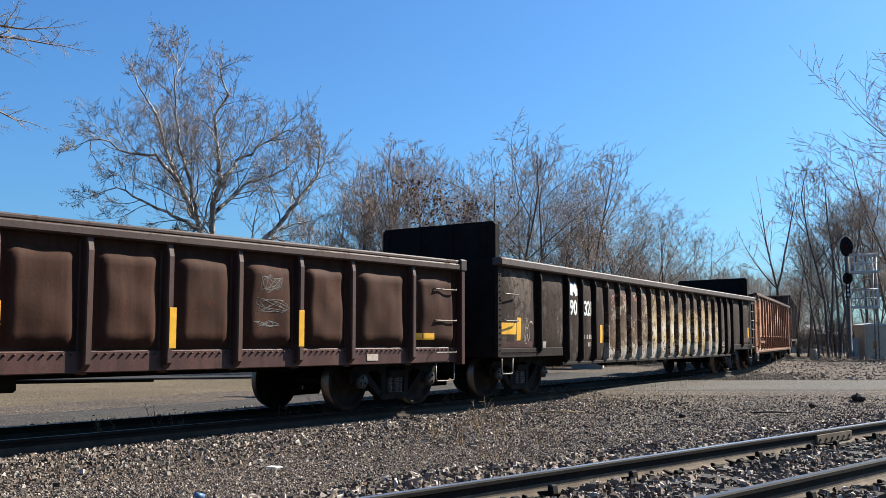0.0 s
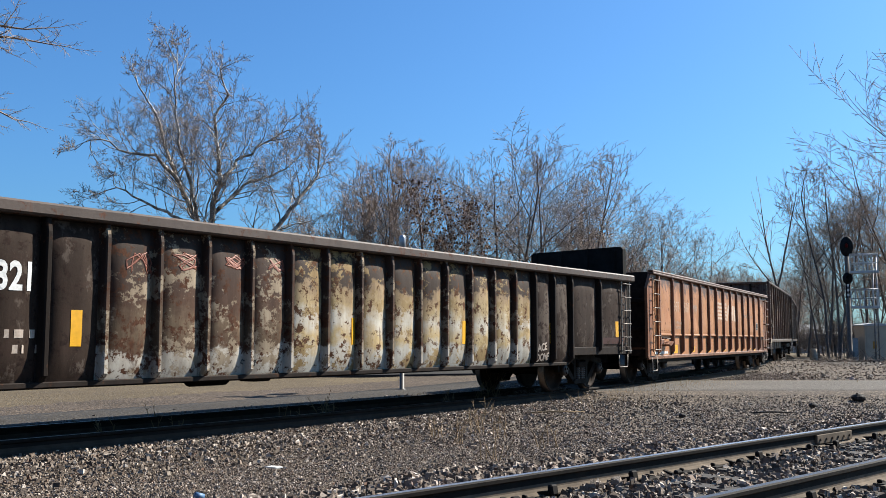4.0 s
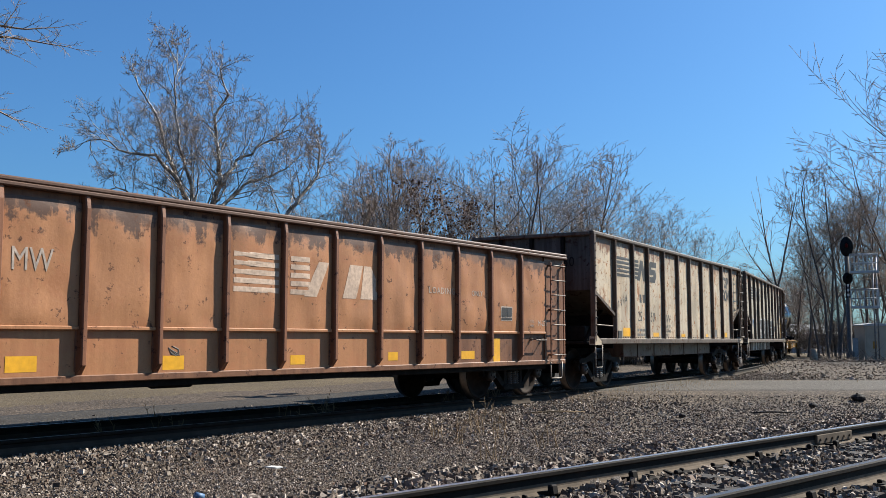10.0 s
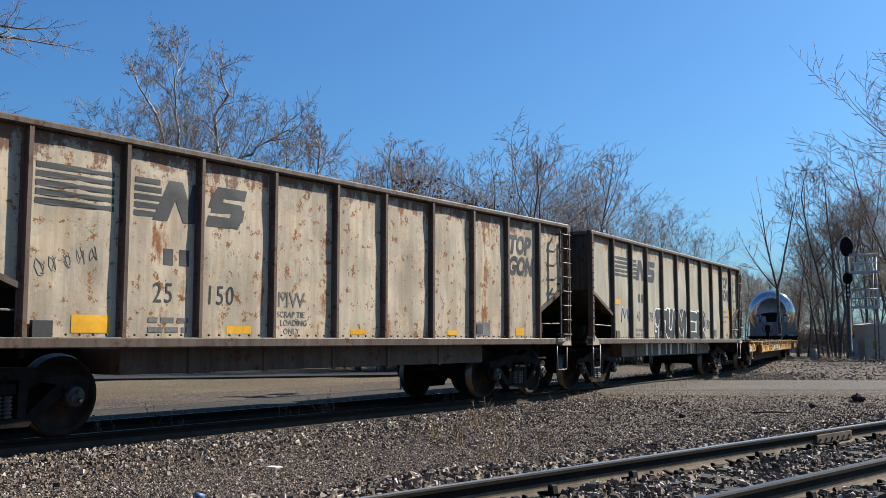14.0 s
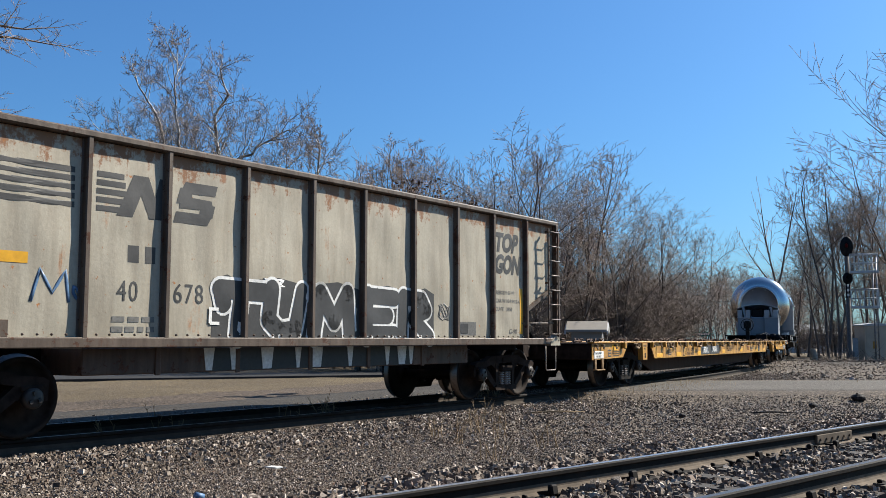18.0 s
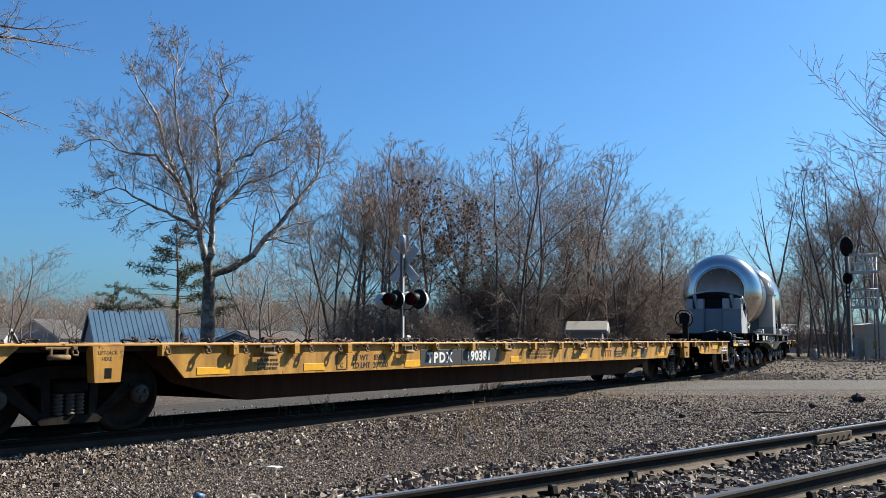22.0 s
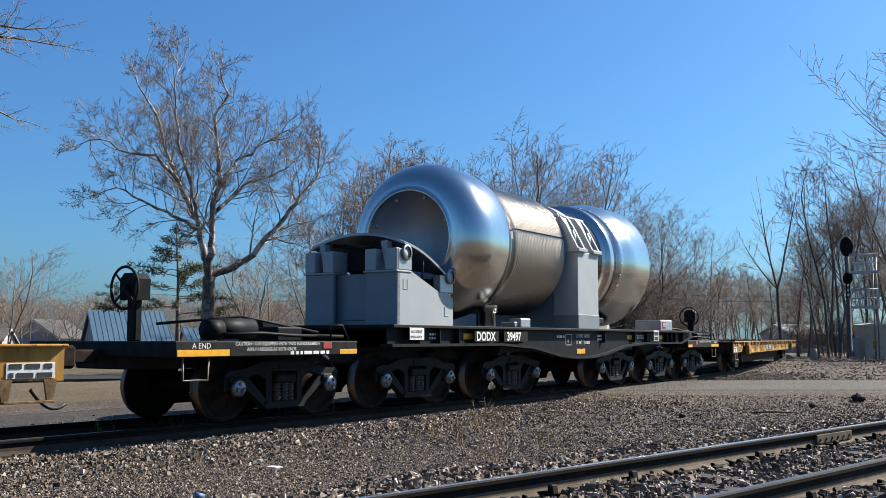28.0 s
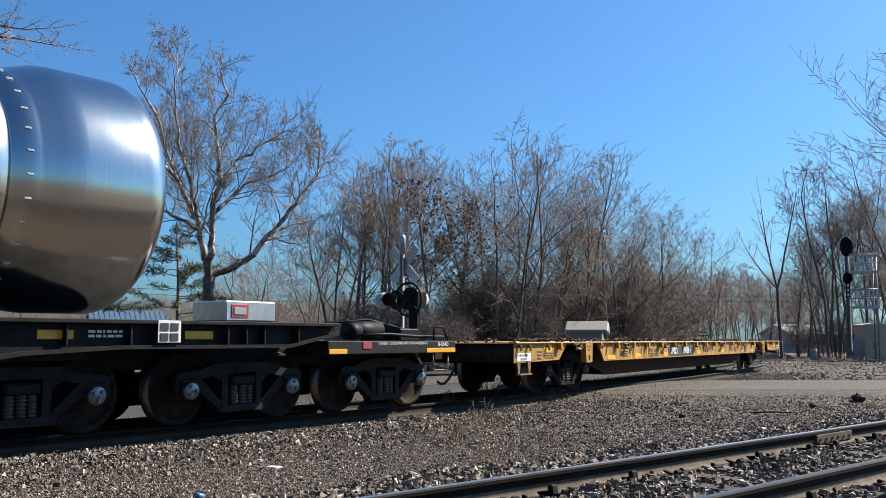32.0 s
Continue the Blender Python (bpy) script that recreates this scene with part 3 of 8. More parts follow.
def crossing_fn(u, v):
    x = 3.0 + 80 * u ** 1.6
    e = 0.12 * noise.noise((x * 0.7, v * 3, 2))
    y0 = 22.0 + 0.018 * (x - 3)
    return (x + e, y0 + (6.6 + 0.01 * x) * v + e, -0.045 - 0.05 * abs(2 * v - 1) ** 4 + 0.008 * noise.noise((x * 0.5, v * 4, 7)))


ribbon("road", road_rows(crossing_fn, 60), M_ROAD, "worn pale grey asphalt crossing road")


def side_fn(u, v):
    s = -45 + 75 * u
    w = -2.55 - 2.5 * v - 0.10 * noise.noise((s * 0.6, v * 2, 3)) - (1.2 * smooth01(10, 30, s) if v > 0.9 else 0)
    x, y, _ = on_track(s, w)
    return (x, y, -0.17 - 0.03 * abs(2 * v - 1) ** 2)


ribbon("road_beside_track", road_rows(side_fn, 90), M_LANE, "worn grey asphalt lane beside the track")


def far_fn(u, v):
    x = -60 + 62 * u
    return (x, 31.5 + 0.42 * (x + 14) * (x > -14) - 0.05 * (x + 14) * (x <= -14) + 4.2 * v, -0.2)


ribbon("road_beyond_lawn", road_rows(far_fn, 40), M_ROAD_DK, "dark asphalt street beyond the lawn")

RAIL_PROF = [(-0.07, 0), (-0.07, 0.012), (-0.02, 0.03), (-0.009, 0.05), (-0.009, 0.085), (-0.009, 0.125), (-0.034, 0.14), (-0.036, 0.165), (-0.026, 0.176),
             (0.026, 0.176), (0.036, 0.165), (0.034, 0.14), (0.009, 0.125), (0.009, 0.085), (0.009, 0.05), (0.02, 0.03), (0.07, 0.012), (0.07, 0)]


def rail(name, places, mats, parent, label, head=6):
    """A rail of true section along places of (x, y, z of its top, heading)."""
    m = Mesh()
    n = len(RAIL_PROF)
    for x, y, z, t in places:
        for a, b in RAIL_PROF:
            m.v.append((x + a * math.sin(t), y - a * math.cos(t), z - 0.176 + b))
    for j in range(len(places) - 1):
        for i in range(n):
            k = (i + 1) % n
            a, b = j * n + i, j * n + k
            # upper web takes the dark head colour: shade cast by the head, painted on
            m.face((a, b, b + n, a + n), 1 if i == 8 else 2 if i < 4 or i > 12 else 0, False)
    m.face(range(n)), m.face(range(len(m.v) - 1, len(m.v) - n - 1, -1))
    return part(name, m, mats, parent, label)


def tie_mesh():
    return Mesh().box(-0.115, 0.115, -1.3, 1.3, -0.18, 0, 0.012)


def clip_mesh():
    return Mesh().box(-0.09, 0.09, -0.15, 0.15, 0, 0.018, 0.004).box(-0.05, -0.02, -0.11, -0.07, 0.018, 0.045).box(0.02, 0.05, 0.07, 0.11, 0.018, 0.045)


def build_tracks():
    curve = thing("railway_track_curved", "curved single track of rusty rails on buried ties", "railway track", kind="structure")
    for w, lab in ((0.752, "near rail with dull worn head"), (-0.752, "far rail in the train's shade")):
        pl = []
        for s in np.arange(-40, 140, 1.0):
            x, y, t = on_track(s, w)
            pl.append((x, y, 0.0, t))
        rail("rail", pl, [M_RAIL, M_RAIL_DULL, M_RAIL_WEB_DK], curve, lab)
    tie, plate = tie_mesh().data("tie", M_TIE), clip_mesh().data("tie_plate", M_RAIL)
    for i, s in enumerate(np.arange(-18, 110, 0.56)):
        x, y, t = on_track(s)
        part("tie", tie, None, curve, m=pose(x, y, -0.178 - (0.0 if i % 3 else 0.012), 0, 0, math.degrees(t) + 0.8 * math.sin(i * 2.3)))
    near = thing("railway_track_straight", "straight main track with one polished rail head", "railway track", kind="structure")
    for w in (-0.752, 0.752):
        pl = []
        for u in np.arange(-25, 160, 2.5):
            p = NEAR_AT + ND * u + NN * w
            pl.append((p.x, p.y, p.z, NEAR_DIR))
        rail("rail", pl, [M_RAIL, M_RAIL_TOP if w < 0 else M_RAIL_DULL, M_RAIL_WEB], near, "rail with a bright polished head" if w < 0 else "rail with a dull brown head")
    for i, u in enumerate(np.arange(-3, 30, 0.53)):
        p = NEAR_AT + ND * u
        part("tie", tie, None, near, m=pose(p.x, p.y, -0.078, 0, 0, 44.65 + 1.2 * math.sin(i * 1.9)))
        for w in (-0.752, 0.752):
            q = p + NN * w
            part("tie_plate", plate, None, near, m=pose(q.x, q.y, -0.078, 0, 0, 44.65))
    # joint bars with bolts at the rail joint, and rail anchors
    jb = Mesh().box(-0.45, 0.45, -0.016, 0.016, -0.05, 0.05, 0.006)
    for k in range(6):
        jb.lathe([(0, 0.018), (-0.018, 0.018), (-0.018, 0.0)], axis="y", at=(-0.375 + 0.15 * k, -0.014, 0), n=6, smooth=False)
    jm = jb.data("joint_bar", M_RAIL_WEB)
    for u, w in ((6.05, -0.725), (10.5, 0.779)):
        p = NEAR_AT + ND * u + NN * w
        part("joint_bar", jm, None, near, m=pose(p.x, p.y, 0.01, 0, 0, 44.65))
    an = Mesh().box(-0.025, 0.025, -0.12, 0.1, -0.02, 0.02, 0.006).box(-0.04, 0.04, -0.15, -0.10, -0.02, 0.06, 0.012).box(-0.025, 0.025, 0.07, 0.11, -0.02, 0.05, 0.006).data("rail_anchor", M_RAIL)
    for i in range(24):
        if i % 3 == 2:
            continue
        for w in (-0.752, 0.752):
            p = NEAR_AT + ND * (-1.2 + i * 0.53 + 0.12 * (i % 2)) + NN * w
            part("rail_anchor", an, None, near, m=pose(p.x, p.y, -0.06, 0, 0, 44.65 + 6 * math.sin(i * 1.7)) @ pose(0, -0.03, 0, 12 * math.sin(i * 2.9), 0, 0))


build_tracks()


def stones(name, count, pick, size, label, seed, mat=None):
    """Crushed stones as one mesh: three-cornered blocks with broken, tilted tops, lying half sunk in the ground."""
    rng = np.random.default_rng(seed)
    tri = np.array([(3, 4, 5), (0, 1, 4), (0, 4, 3), (1, 2, 5), (1, 5, 4), (2, 0, 3), (2, 3, 5)])
    pos = pick(rng, count)
    n = len(pos)
    r = rng.uniform(size[0], size[1], n) * rng.choice((0.7, 1.0, 1.35), n, p=(0.4, 0.45, 0.15))
    k = np.arange(3) * 2.0944
    ang = rng.uniform(0, 6.283, (n, 1)) + k[None] + rng.uniform(-0.55, 0.55, (n, 3))
    wide = rng.uniform(0.7, 1.5, (n, 3))
    squash = rng.uniform(0.55, 1.0, (n, 1))
    turn = rng.uniform(0, 3.1416, (n, 1))

    def ring(scale, height, shift):
        u, v = np.cos(ang) * wide * scale + shift[:, 0:1], np.sin(ang) * wide * scale * squash + shift[:, 1:2]
        return np.stack([u * np.cos(turn) - v * np.sin(turn), u * np.sin(turn) + v * np.cos(turn), height], 2)
    low = ring(1.0, rng.uniform(-0.7, -0.2, (n, 3)), np.zeros((n, 2)))
    top = ring(rng.uniform(0.45, 0.9, (n, 3)), rng.uniform(0.1, 0.75, (n, 1)) + rng.uniform(-0.4, 0.4, (n, 3)), rng.normal(0, 0.16, (n, 2)))
    P = np.concatenate([low, top], 1) * r[:, None, None] + pos[:, None, :]
    F = (tri[None] + 6 * np.arange(n)[:, None, None]).reshape(-1, 3)
    me = bpy.data.meshes.new(name)
    me.vertices.add(n * 6)
    me.vertices.foreach_set("co", P.reshape(-1))
    me.loops.add(len(F) * 3)
    me.loops.foreach_set("vertex_index", F.reshape(-1))
    me.polygons.add(len(F))
    me.polygons.foreach_set("loop_start", np.arange(0, len(F) * 3, 3))
    me.polygons.foreach_set("use_smooth", np.zeros(len(F), bool))
    me.update(calc_edges=True)
    me.materials.append(mat or M_STONE)
    tagged(new(name, me), label, "gravel", kind="stuff")


ZX, ZY = np.arange(-14, 36.01, 0.5), np.arange(4, 64.01, 0.5)
ZT = np.array([[ground_z(x, y) for x in ZX] for y in ZY])


def z_at(x, y):
    i, j = np.clip((x + 14) / 0.5, 0, len(ZX) - 1.001), np.clip((y - 4) / 0.5, 0, len(ZY) - 1.001)
    a, b = i.astype(int), j.astype(int)
    u, v = i - a, j - b
    return ZT[b, a] * (1 - u) * (1 - v) + ZT[b, a + 1] * u * (1 - v) + ZT[b + 1, a] * (1 - u) * v + ZT[b + 1, a + 1] * u * v


def field(y0, y1, power):
    """Places in the wedge of ground before the camera, thinning out with distance."""
    def pick(rng, n):
        y = y0 * (y1 / y0) ** (rng.uniform(0, 1, n) ** power)
        x = rng.uniform(-0.50, 0.50, n) * y * 1.02
        p = np.stack([x, y], 1)
        d = np.sqrt(((p[:, None] - TRK[None, (TRK[:, 1] > 0) & (TRK[:, 1] < 60)]) ** 2).sum(2)).min(1)
        near_u = (x - NEAR_AT.x) * ND.x + (y - NEAR_AT.y) * ND.y
        near_w = np.abs((x - NEAR_AT.x) * NN.x + (y - NEAR_AT.y) * NN.y)
        beyond = (x - np.interp(y, CY[900:1300], CX[900:1300])) < 0
        keep = (np.abs(near_w - 0.752) > 0.06) & ~((x > 3.5) & (y > 21.7) & (y < 29.3)) & ~((d > 2.45) & beyond) & (np.abs(d - 0.752) > 0.07)
        p = p[keep]
        return np.column_stack([p, z_at(p[:, 0], p[:, 1]) + 0.006])
    return pick


stones("ballast", 150000, field(5.6, 14.5, 0.95), (0.007, 0.0145), "loose grey and brown crushed ballast stones", 3)
stones("ballast", 100000, field(12.5, 34, 0.9), (0.012, 0.024), "loose grey and brown crushed ballast stones", 4)


stones("ballast", 26000, field(29.6, 62, 0.9), (0.024, 0.05), "coarse dark gravel beyond the crossing road", 8)


def near_bed(rng, n):
    u, w = rng.uniform(-2, 24, n) ** 1.0, rng.uniform(-2.4, 2.0, n)
    ph = (u + 3) % 0.53
    k = (np.abs(np.abs(w) - 0.752) > 0.05) & ~(((ph < 0.10) | (ph > 0.43)) & (np.abs(w) < 1.3) & (rng.uniform(0, 1, n) < 0.1))
    u, w = u[k], w[k]
    x, y = NEAR_AT.x + ND.x * u + NN.x * w, NEAR_AT.y + ND.y * u + NN.y * w
    return np.column_stack([x, y, np.full(len(x), -0.066) + 0.02 * np.sin(u * 2.1 + w * 3.3) - 0.05 * np.maximum(0, np.abs(w) - 1.6)])


stones("ballast", 30000, near_bed, (0.023, 0.040), "coarse crushed ballast stones of the main track", 5)


def track_bed(rng, n):
    s, w = rng.uniform(-12, 45, n), np.abs(rng.normal(0, 0.9, n)) + 0.84
    t = np.interp(s, S_GRID, TURN)
    x, y = np.interp(s, S_GRID, CX) + w * np.sin(t), np.interp(s, S_GRID, CY) - w * np.cos(t)
    k = ~((y > 21.6) & (y < 29.3) & (x > 3))
    return np.column_stack([x, y, -0.175 - 0.03 * np.maximum(0, w - 1.2)])[k]


stones("ballast", 30000, track_bed, (0.015, 0.030), "coarse ballast stones banked against the curved track", 6)


def far_bed(rng, n):
    s, w = rng.uniform(-14, 40, n), -(0.86 + np.abs(rng.normal(0, 0.85, n)))
    t = np.interp(s, S_GRID, TURN)
    x, y = np.interp(s, S_GRID, CX) + w * np.sin(t), np.interp(s, S_GRID, CY) - w * np.cos(t)
    k = ~((y > 21.6) & (y < 29.3) & (x > 3))
    return np.column_stack([x, y, -0.155 - 0.01 * np.maximum(0, -w - 1.2)])[k]


stones("ballast", 22000, far_bed, (0.012, 0.026), "loose ballast stones spilled onto the lane beside the track", 9)
# ---- bare winter trees ----
def unit(v):
    return v / (np.linalg.norm(v) + 1e-9)


def limb(rng, out, start, way, length, r0, r1, depth, wobble, lift, steps):
    """One limb as a bent polyline; returns its points and headings."""
    p, d = np.array(start, float), unit(np.array(way, float))
    pts, dirs = [p.copy()], [d.copy()]
    for i in range(steps):
        d = unit(d + rng.normal(0, wobble, 3) + np.array((0, 0, lift)))
        q = p + d * length / steps
        k0, k1 = i / steps, (i + 1) / steps
        out.append((p[0], p[1], p[2], q[0], q[1], q[2], r0 + (r1 - r0) * k0, r0 + (r1 - r0) * k1, depth))
        p = q
        pts.append(p.copy()), dirs.append(d.copy())
    return pts, dirs


def branch(rng, out, start, way, length, r, depth, spec):
    """Grow a limb and, from it, finer ones down to the twigs."""
    wobble, lift, counts, ratio, spread = spec["wobble"], spec["lift"], spec["counts"], spec["ratio"], spec["spread"]
    last = depth >= len(counts)
    steps = 2 if last else (5 if depth < 2 else 3)
    pts, dirs = limb(rng, out, start, way, length, r, max(spec["tip"], r * (0.35 if not last else 0.5)), depth, wobble, lift, steps)
    if last:
        return
    n = counts[depth]
    for k in range(n):
        f = 0.22 + 0.78 * (k + rng.uniform(0.1, 0.9)) / n
        i = min(steps - 1, int(f * steps))
        g = f * steps - i
        p, d = pts[i] * (1 - g) + pts[i + 1] * g, dirs[i + 1]
        side = unit(np.cross(d, rng.normal(0, 1, 3)))
        w = unit(d * (1 - spread * rng.uniform(0.6, 1.1)) + side * spread * 1.15)
        branch(rng, out, p, w, length * ratio * rng.uniform(0.6, 1.15) * (1.15 - 0.5 * f), max(spec["tip"], r * (1 - 0.6 * f) * 0.55), depth + 1, spec)
    branch(rng, out, pts[-1], dirs[-1], length * ratio * 0.9, max(spec["tip"], r * 0.33), depth + 1, spec)


def sticks(name, segs, mat, sides=3):
    """Tapered sticks as one mesh."""
    a = np.array(segs, float)
    p, q, r0, r1 = a[:, 0:3], a[:, 3:6], a[:, 6], a[:, 7]
    d = q - p
    d /= np.linalg.norm(d, axis=1, keepdims=True) + 1e-9
    ref = np.where(np.abs(d[:, 2:3]) > 0.9, np.array([[1.0, 0, 0]]), np.array([[0, 0, 1.0]]))
    u = np.cross(d, ref)
    u /= np.linalg.norm(u, axis=1, keepdims=True)
    w = np.cross(d, u)
    n = len(a)
    V = np.zeros((n, 2 * sides, 3))
    for k in range(sides):
        t = 2 * math.pi * k / sides
        o = u * math.cos(t) + w * math.sin(t)
        V[:, k], V[:, sides + k] = p + o * r0[:, None], q + o * r1[:, None]
    quad = np.array([(k, (k + 1) % sides, sides + (k + 1) % sides, sides + k) for k in range(sides)])
    F = (quad[None] + 2 * sides * np.arange(n)[:, None, None]).reshape(-1, 4)
    me = bpy.data.meshes.new(name)
    me.vertices.add(n * 2 * sides)
    me.vertices.foreach_set("co", V.reshape(-1))
    me.loops.add(len(F) * 4)
    me.loops.foreach_set("vertex_index", F.reshape(-1))
    me.polygons.add(len(F))
    me.polygons.foreach_set("loop_start", np.arange(0, len(F) * 4, 4))
    me.polygons.foreach_set("use_smooth", np.ones(len(F), bool))
    me.update(calc_edges=True)
    me.materials.append(mat)
    return me


def bare_tree(name, label, segs, mats, split=2, group=""):
    """A tree > trunk with its limbs, crown of branches and twigs."""
    t = thing(name, label, "tree", group=group)
    part("trunk", sticks("trunk", [s for s in segs if s[8] < split], mats[0], 7), None, t)
    part("crown", sticks("crown", [s for s in segs if s[8] >= split], mats[1], 3), None, t)
    return t


def tree_segs(seed, height, spec, trunk_r, stems=1, low=0.3, fan=0.35):
    """A whole tree of that height: one or more stems, each with its limbs."""
    rng = np.random.default_rng(seed)
    out = []
    for k in range(stems):
        a = rng.uniform(0, 6.28)
        lean = np.array((math.cos(a) * 0.12 * (stems > 1), math.sin(a) * 0.12 * (stems > 1), 1.0))
        st = np.array((math.cos(a), math.sin(a), 0)) * 0.25 * (stems > 1)
        h = height * (1 if k == 0 else rng.uniform(0.75, 0.95)) * 0.66
        pts, dirs = limb(rng, out, st, lean, h, trunk_r * (1 if stems == 1 else 0.7), trunk_r * 0.28, 0, 0.05, 0.03, 9)
        n = spec["limbs"]
        for i in range(n):
            f = low + (1 - low) * (i + rng.uniform(0, 0.8)) / n
            j = min(8, int(f * 9))
            g = f * 9 - j
            p = pts[j] * (1 - g) + pts[min(9, j + 1)] * g
            b = rng.uniform(0, 6.28)
            w = np.array((math.cos(b), math.sin(b), spec["rise"] + 0.5 * f))
            branch(rng, out, p, w, height * fan * (1.0 - 0.3 * f) * rng.uniform(0.7, 1.15), trunk_r * 0.42 * (1 - 0.6 * f), 1, spec)
        branch(rng, out, pts[-1], dirs[-1], height * 0.13, trunk_r * 0.26, 1, spec)
    return out


BRUSH = dict(wobble=0.18, lift=0.05, counts=(0, 6, 6), ratio=0.55, spread=0.6, tip=0.010, limbs=9, rise=0.7)


SYC_LIMBS = {
    "low_right": ("trunk", 1.0, ((1.0, 0.5, 0.5), (2.0, -0.6, 1.05), (2.85, -0.8, 2.2), (3.7, -0.5, 3.55), (4.5, 0.2, 5.0), (4.55, 0.5, 6.6))),
    "left": ("trunk", 1.0, ((-0.35, 0.3, 1.3), (-0.65, 0.5, 2.75), (-1.1, 0.7, 3.75), (-1.75, 0.9, 5.1), (-2.4, 1.1, 7.1), (-2.7, 1.2, 8.4), (-3.7, 1.4, 10.0))),
    "middle": ("left", 0.27, ((-0.8, -0.5, 4.7), (-1.15, -0.9, 6.2), (-1.35, -1.2, 9.1), (-1.25, -1.2, 10.7))),
    "right": ("trunk", 1.0, ((0.15, -0.3, 1.8), (0.2, -0.7, 3.4), (0.55, -0.9, 4.7), (0.5, -1.2, 6.1), (0.4, -1.5, 7.6), (1.0, -1.6, 8.6), (0.65, -1.6, 9.8))),
    "right_arm": ("right", 0.42, ((0.95, 0.5, 5.8), (2.0, 1.1, 6.8), (3.0, 1.5, 7.6), (3.6, 1.7, 7.4))),
    "left_arm": ("left", 0.25, ((-1.7, -0.6, 3.1), (-2.7, -1.0, 3.6), (-3.6, -1.3, 4.2), (-4.4, -1.4, 3.8))),
    "right_mid": ("right", 0.3, ((1.3, 0.6, 4.6), (2.3, 1.2, 5.2), (3.0, 1.6, 5.6), (3.6, 1.8, 6.4))),
    "far_left": ("left", 0.52, ((-2.3, -0.2, 5.95), (-3.4, -0.6, 6.0), (-4.4, -0.9, 6.6), (-5.1, -1.0, 6.4)))}


def sycamore():
    """The large pale sycamore: a stout trunk that forks low into crooked limbs, with fine twigs and seed balls."""
    rng = np.random.default_rng(11)
    top, rows = 3.75, {}
    places = [(0.0, 0.0, -0.4 + 0.42 * k) for k in range(10)] + [(0, 0, top)]
    rows["trunk"] = list(range(11))
    for name, (base, f, way) in SYC_LIMBS.items():
        at = rows[base][int(round(f * (len(rows[base]) - 1)))]
        line = [np.array(places[at], float)] + [np.array((x, y * 0.9, z * 0.86 + top), float) for x, y, z in way]
        mine, last = [at], at
        for p, q in zip(line, line[1:]):
            k = max(1, int(np.linalg.norm(q - p) / 0.3))
            for i in range(1, k + 1):
                last = len(places)
                places.append(tuple(p + (q - p) * i / k + rng.normal(0, 0.035, 3)))
                mine.append(last)
        rows[name] = mine
    spec = dict(wobble=0.17, lift=0.035, counts=(0, 6, 5, 3), ratio=0.52, spread=0.52, tip=0.0066)
    out = []
    for a, b in zip(rows["trunk"], rows["trunk"][1:]):
        out.append((*places[a], *places[b], 0.36 - 0.012 * a + 0.10 * (a == 0), 0.36 - 0.012 * b, 0))
    for name, (base, f, way) in SYC_LIMBS.items():
        mine = rows[name]
        n = len(mine)
        r0 = 0.17 if base == "trunk" else 0.095
        for k in range(n - 1):
            f0, f1 = k / (n - 1), (k + 1) / (n - 1)
            out.append((*places[mine[k]], *places[mine[k + 1]], r0 * (1 - 0.82 * f0), r0 * (1 - 0.82 * f1), 0 if base == "trunk" and k < 3 else 1))
            if k > 2 + 2 * (base == "trunk"):
                d = unit(np.array(places[mine[k + 1]]) - np.array(places[mine[k]]))
                side = unit(np.cross(d, rng.normal(0, 1, 3)))
                w = d * 0.55 + side * 0.8 + np.array((0, 0, 0.22))
                branch(rng, out, places[mine[k]], w, (2.9 - 1.4 * f0) * rng.uniform(0.5, 1.1), max(0.022, r0 * (1 - 0.8 * f0) * 0.36), 1, spec)
        d = unit(np.array(places[mine[-1]]) - np.array(places[mine[-2]]))
        for q in range(2):
            branch(rng, out, places[mine[-1]], d + rng.normal(0, 0.3, 3), 0.9, r0 * 0.17, 1, spec)
    t = thing("sycamore_tree", "large bare sycamore with mottled white bark on the lawn", "tree", pose(-9.85, 41.0, 0, 0, 0, 0))
    part("trunk", sticks("trunk", [s for s in out if s[8] < 1], M_SYC_TRUNK, 9), None, t)
    part("crown", sticks("crown", [s for s in out if s[8] == 1], M_SYC, 5), None, t)
    part("twig_spray", sticks("twig_spray", [s for s in out if s[8] >= 2], M_TWIG_PALE, 3), None, t)
    balls = Mesh()
    tips = [s for s in out if s[8] >= 4]
    for i in rng.choice(len(tips), 620, replace=False):
        s = tips[i]
        balls.lathe([(-0.025, 0.0), (-0.013, 0.022), (0.013, 0.022), (0.025, 0.0)], axis="z", at=(s[3], s[4], s[5] - 0.05), n=5)
    tagged(part("seed_ball_spray", balls, M_TWIG_RED, t, "brown hanging seed balls"), kind="stuff")


sycamore()

def hang_catkins(segs, seed, share):
    """Short hanging catkins and seed clusters under the outer twigs."""
    rng = np.random.default_rng(seed)
    out = []
    for q in segs:
        if q[8] >= 4 and q[5] > 4.5 and rng.uniform() < share:
            n = rng.uniform(0.12, 0.3)
            out.append((q[3], q[4], q[5], q[3] + rng.normal(0, 0.03), q[4] + rng.normal(0, 0.03), q[5] - n, 0.011, 0.006, 4))
    return segs + out


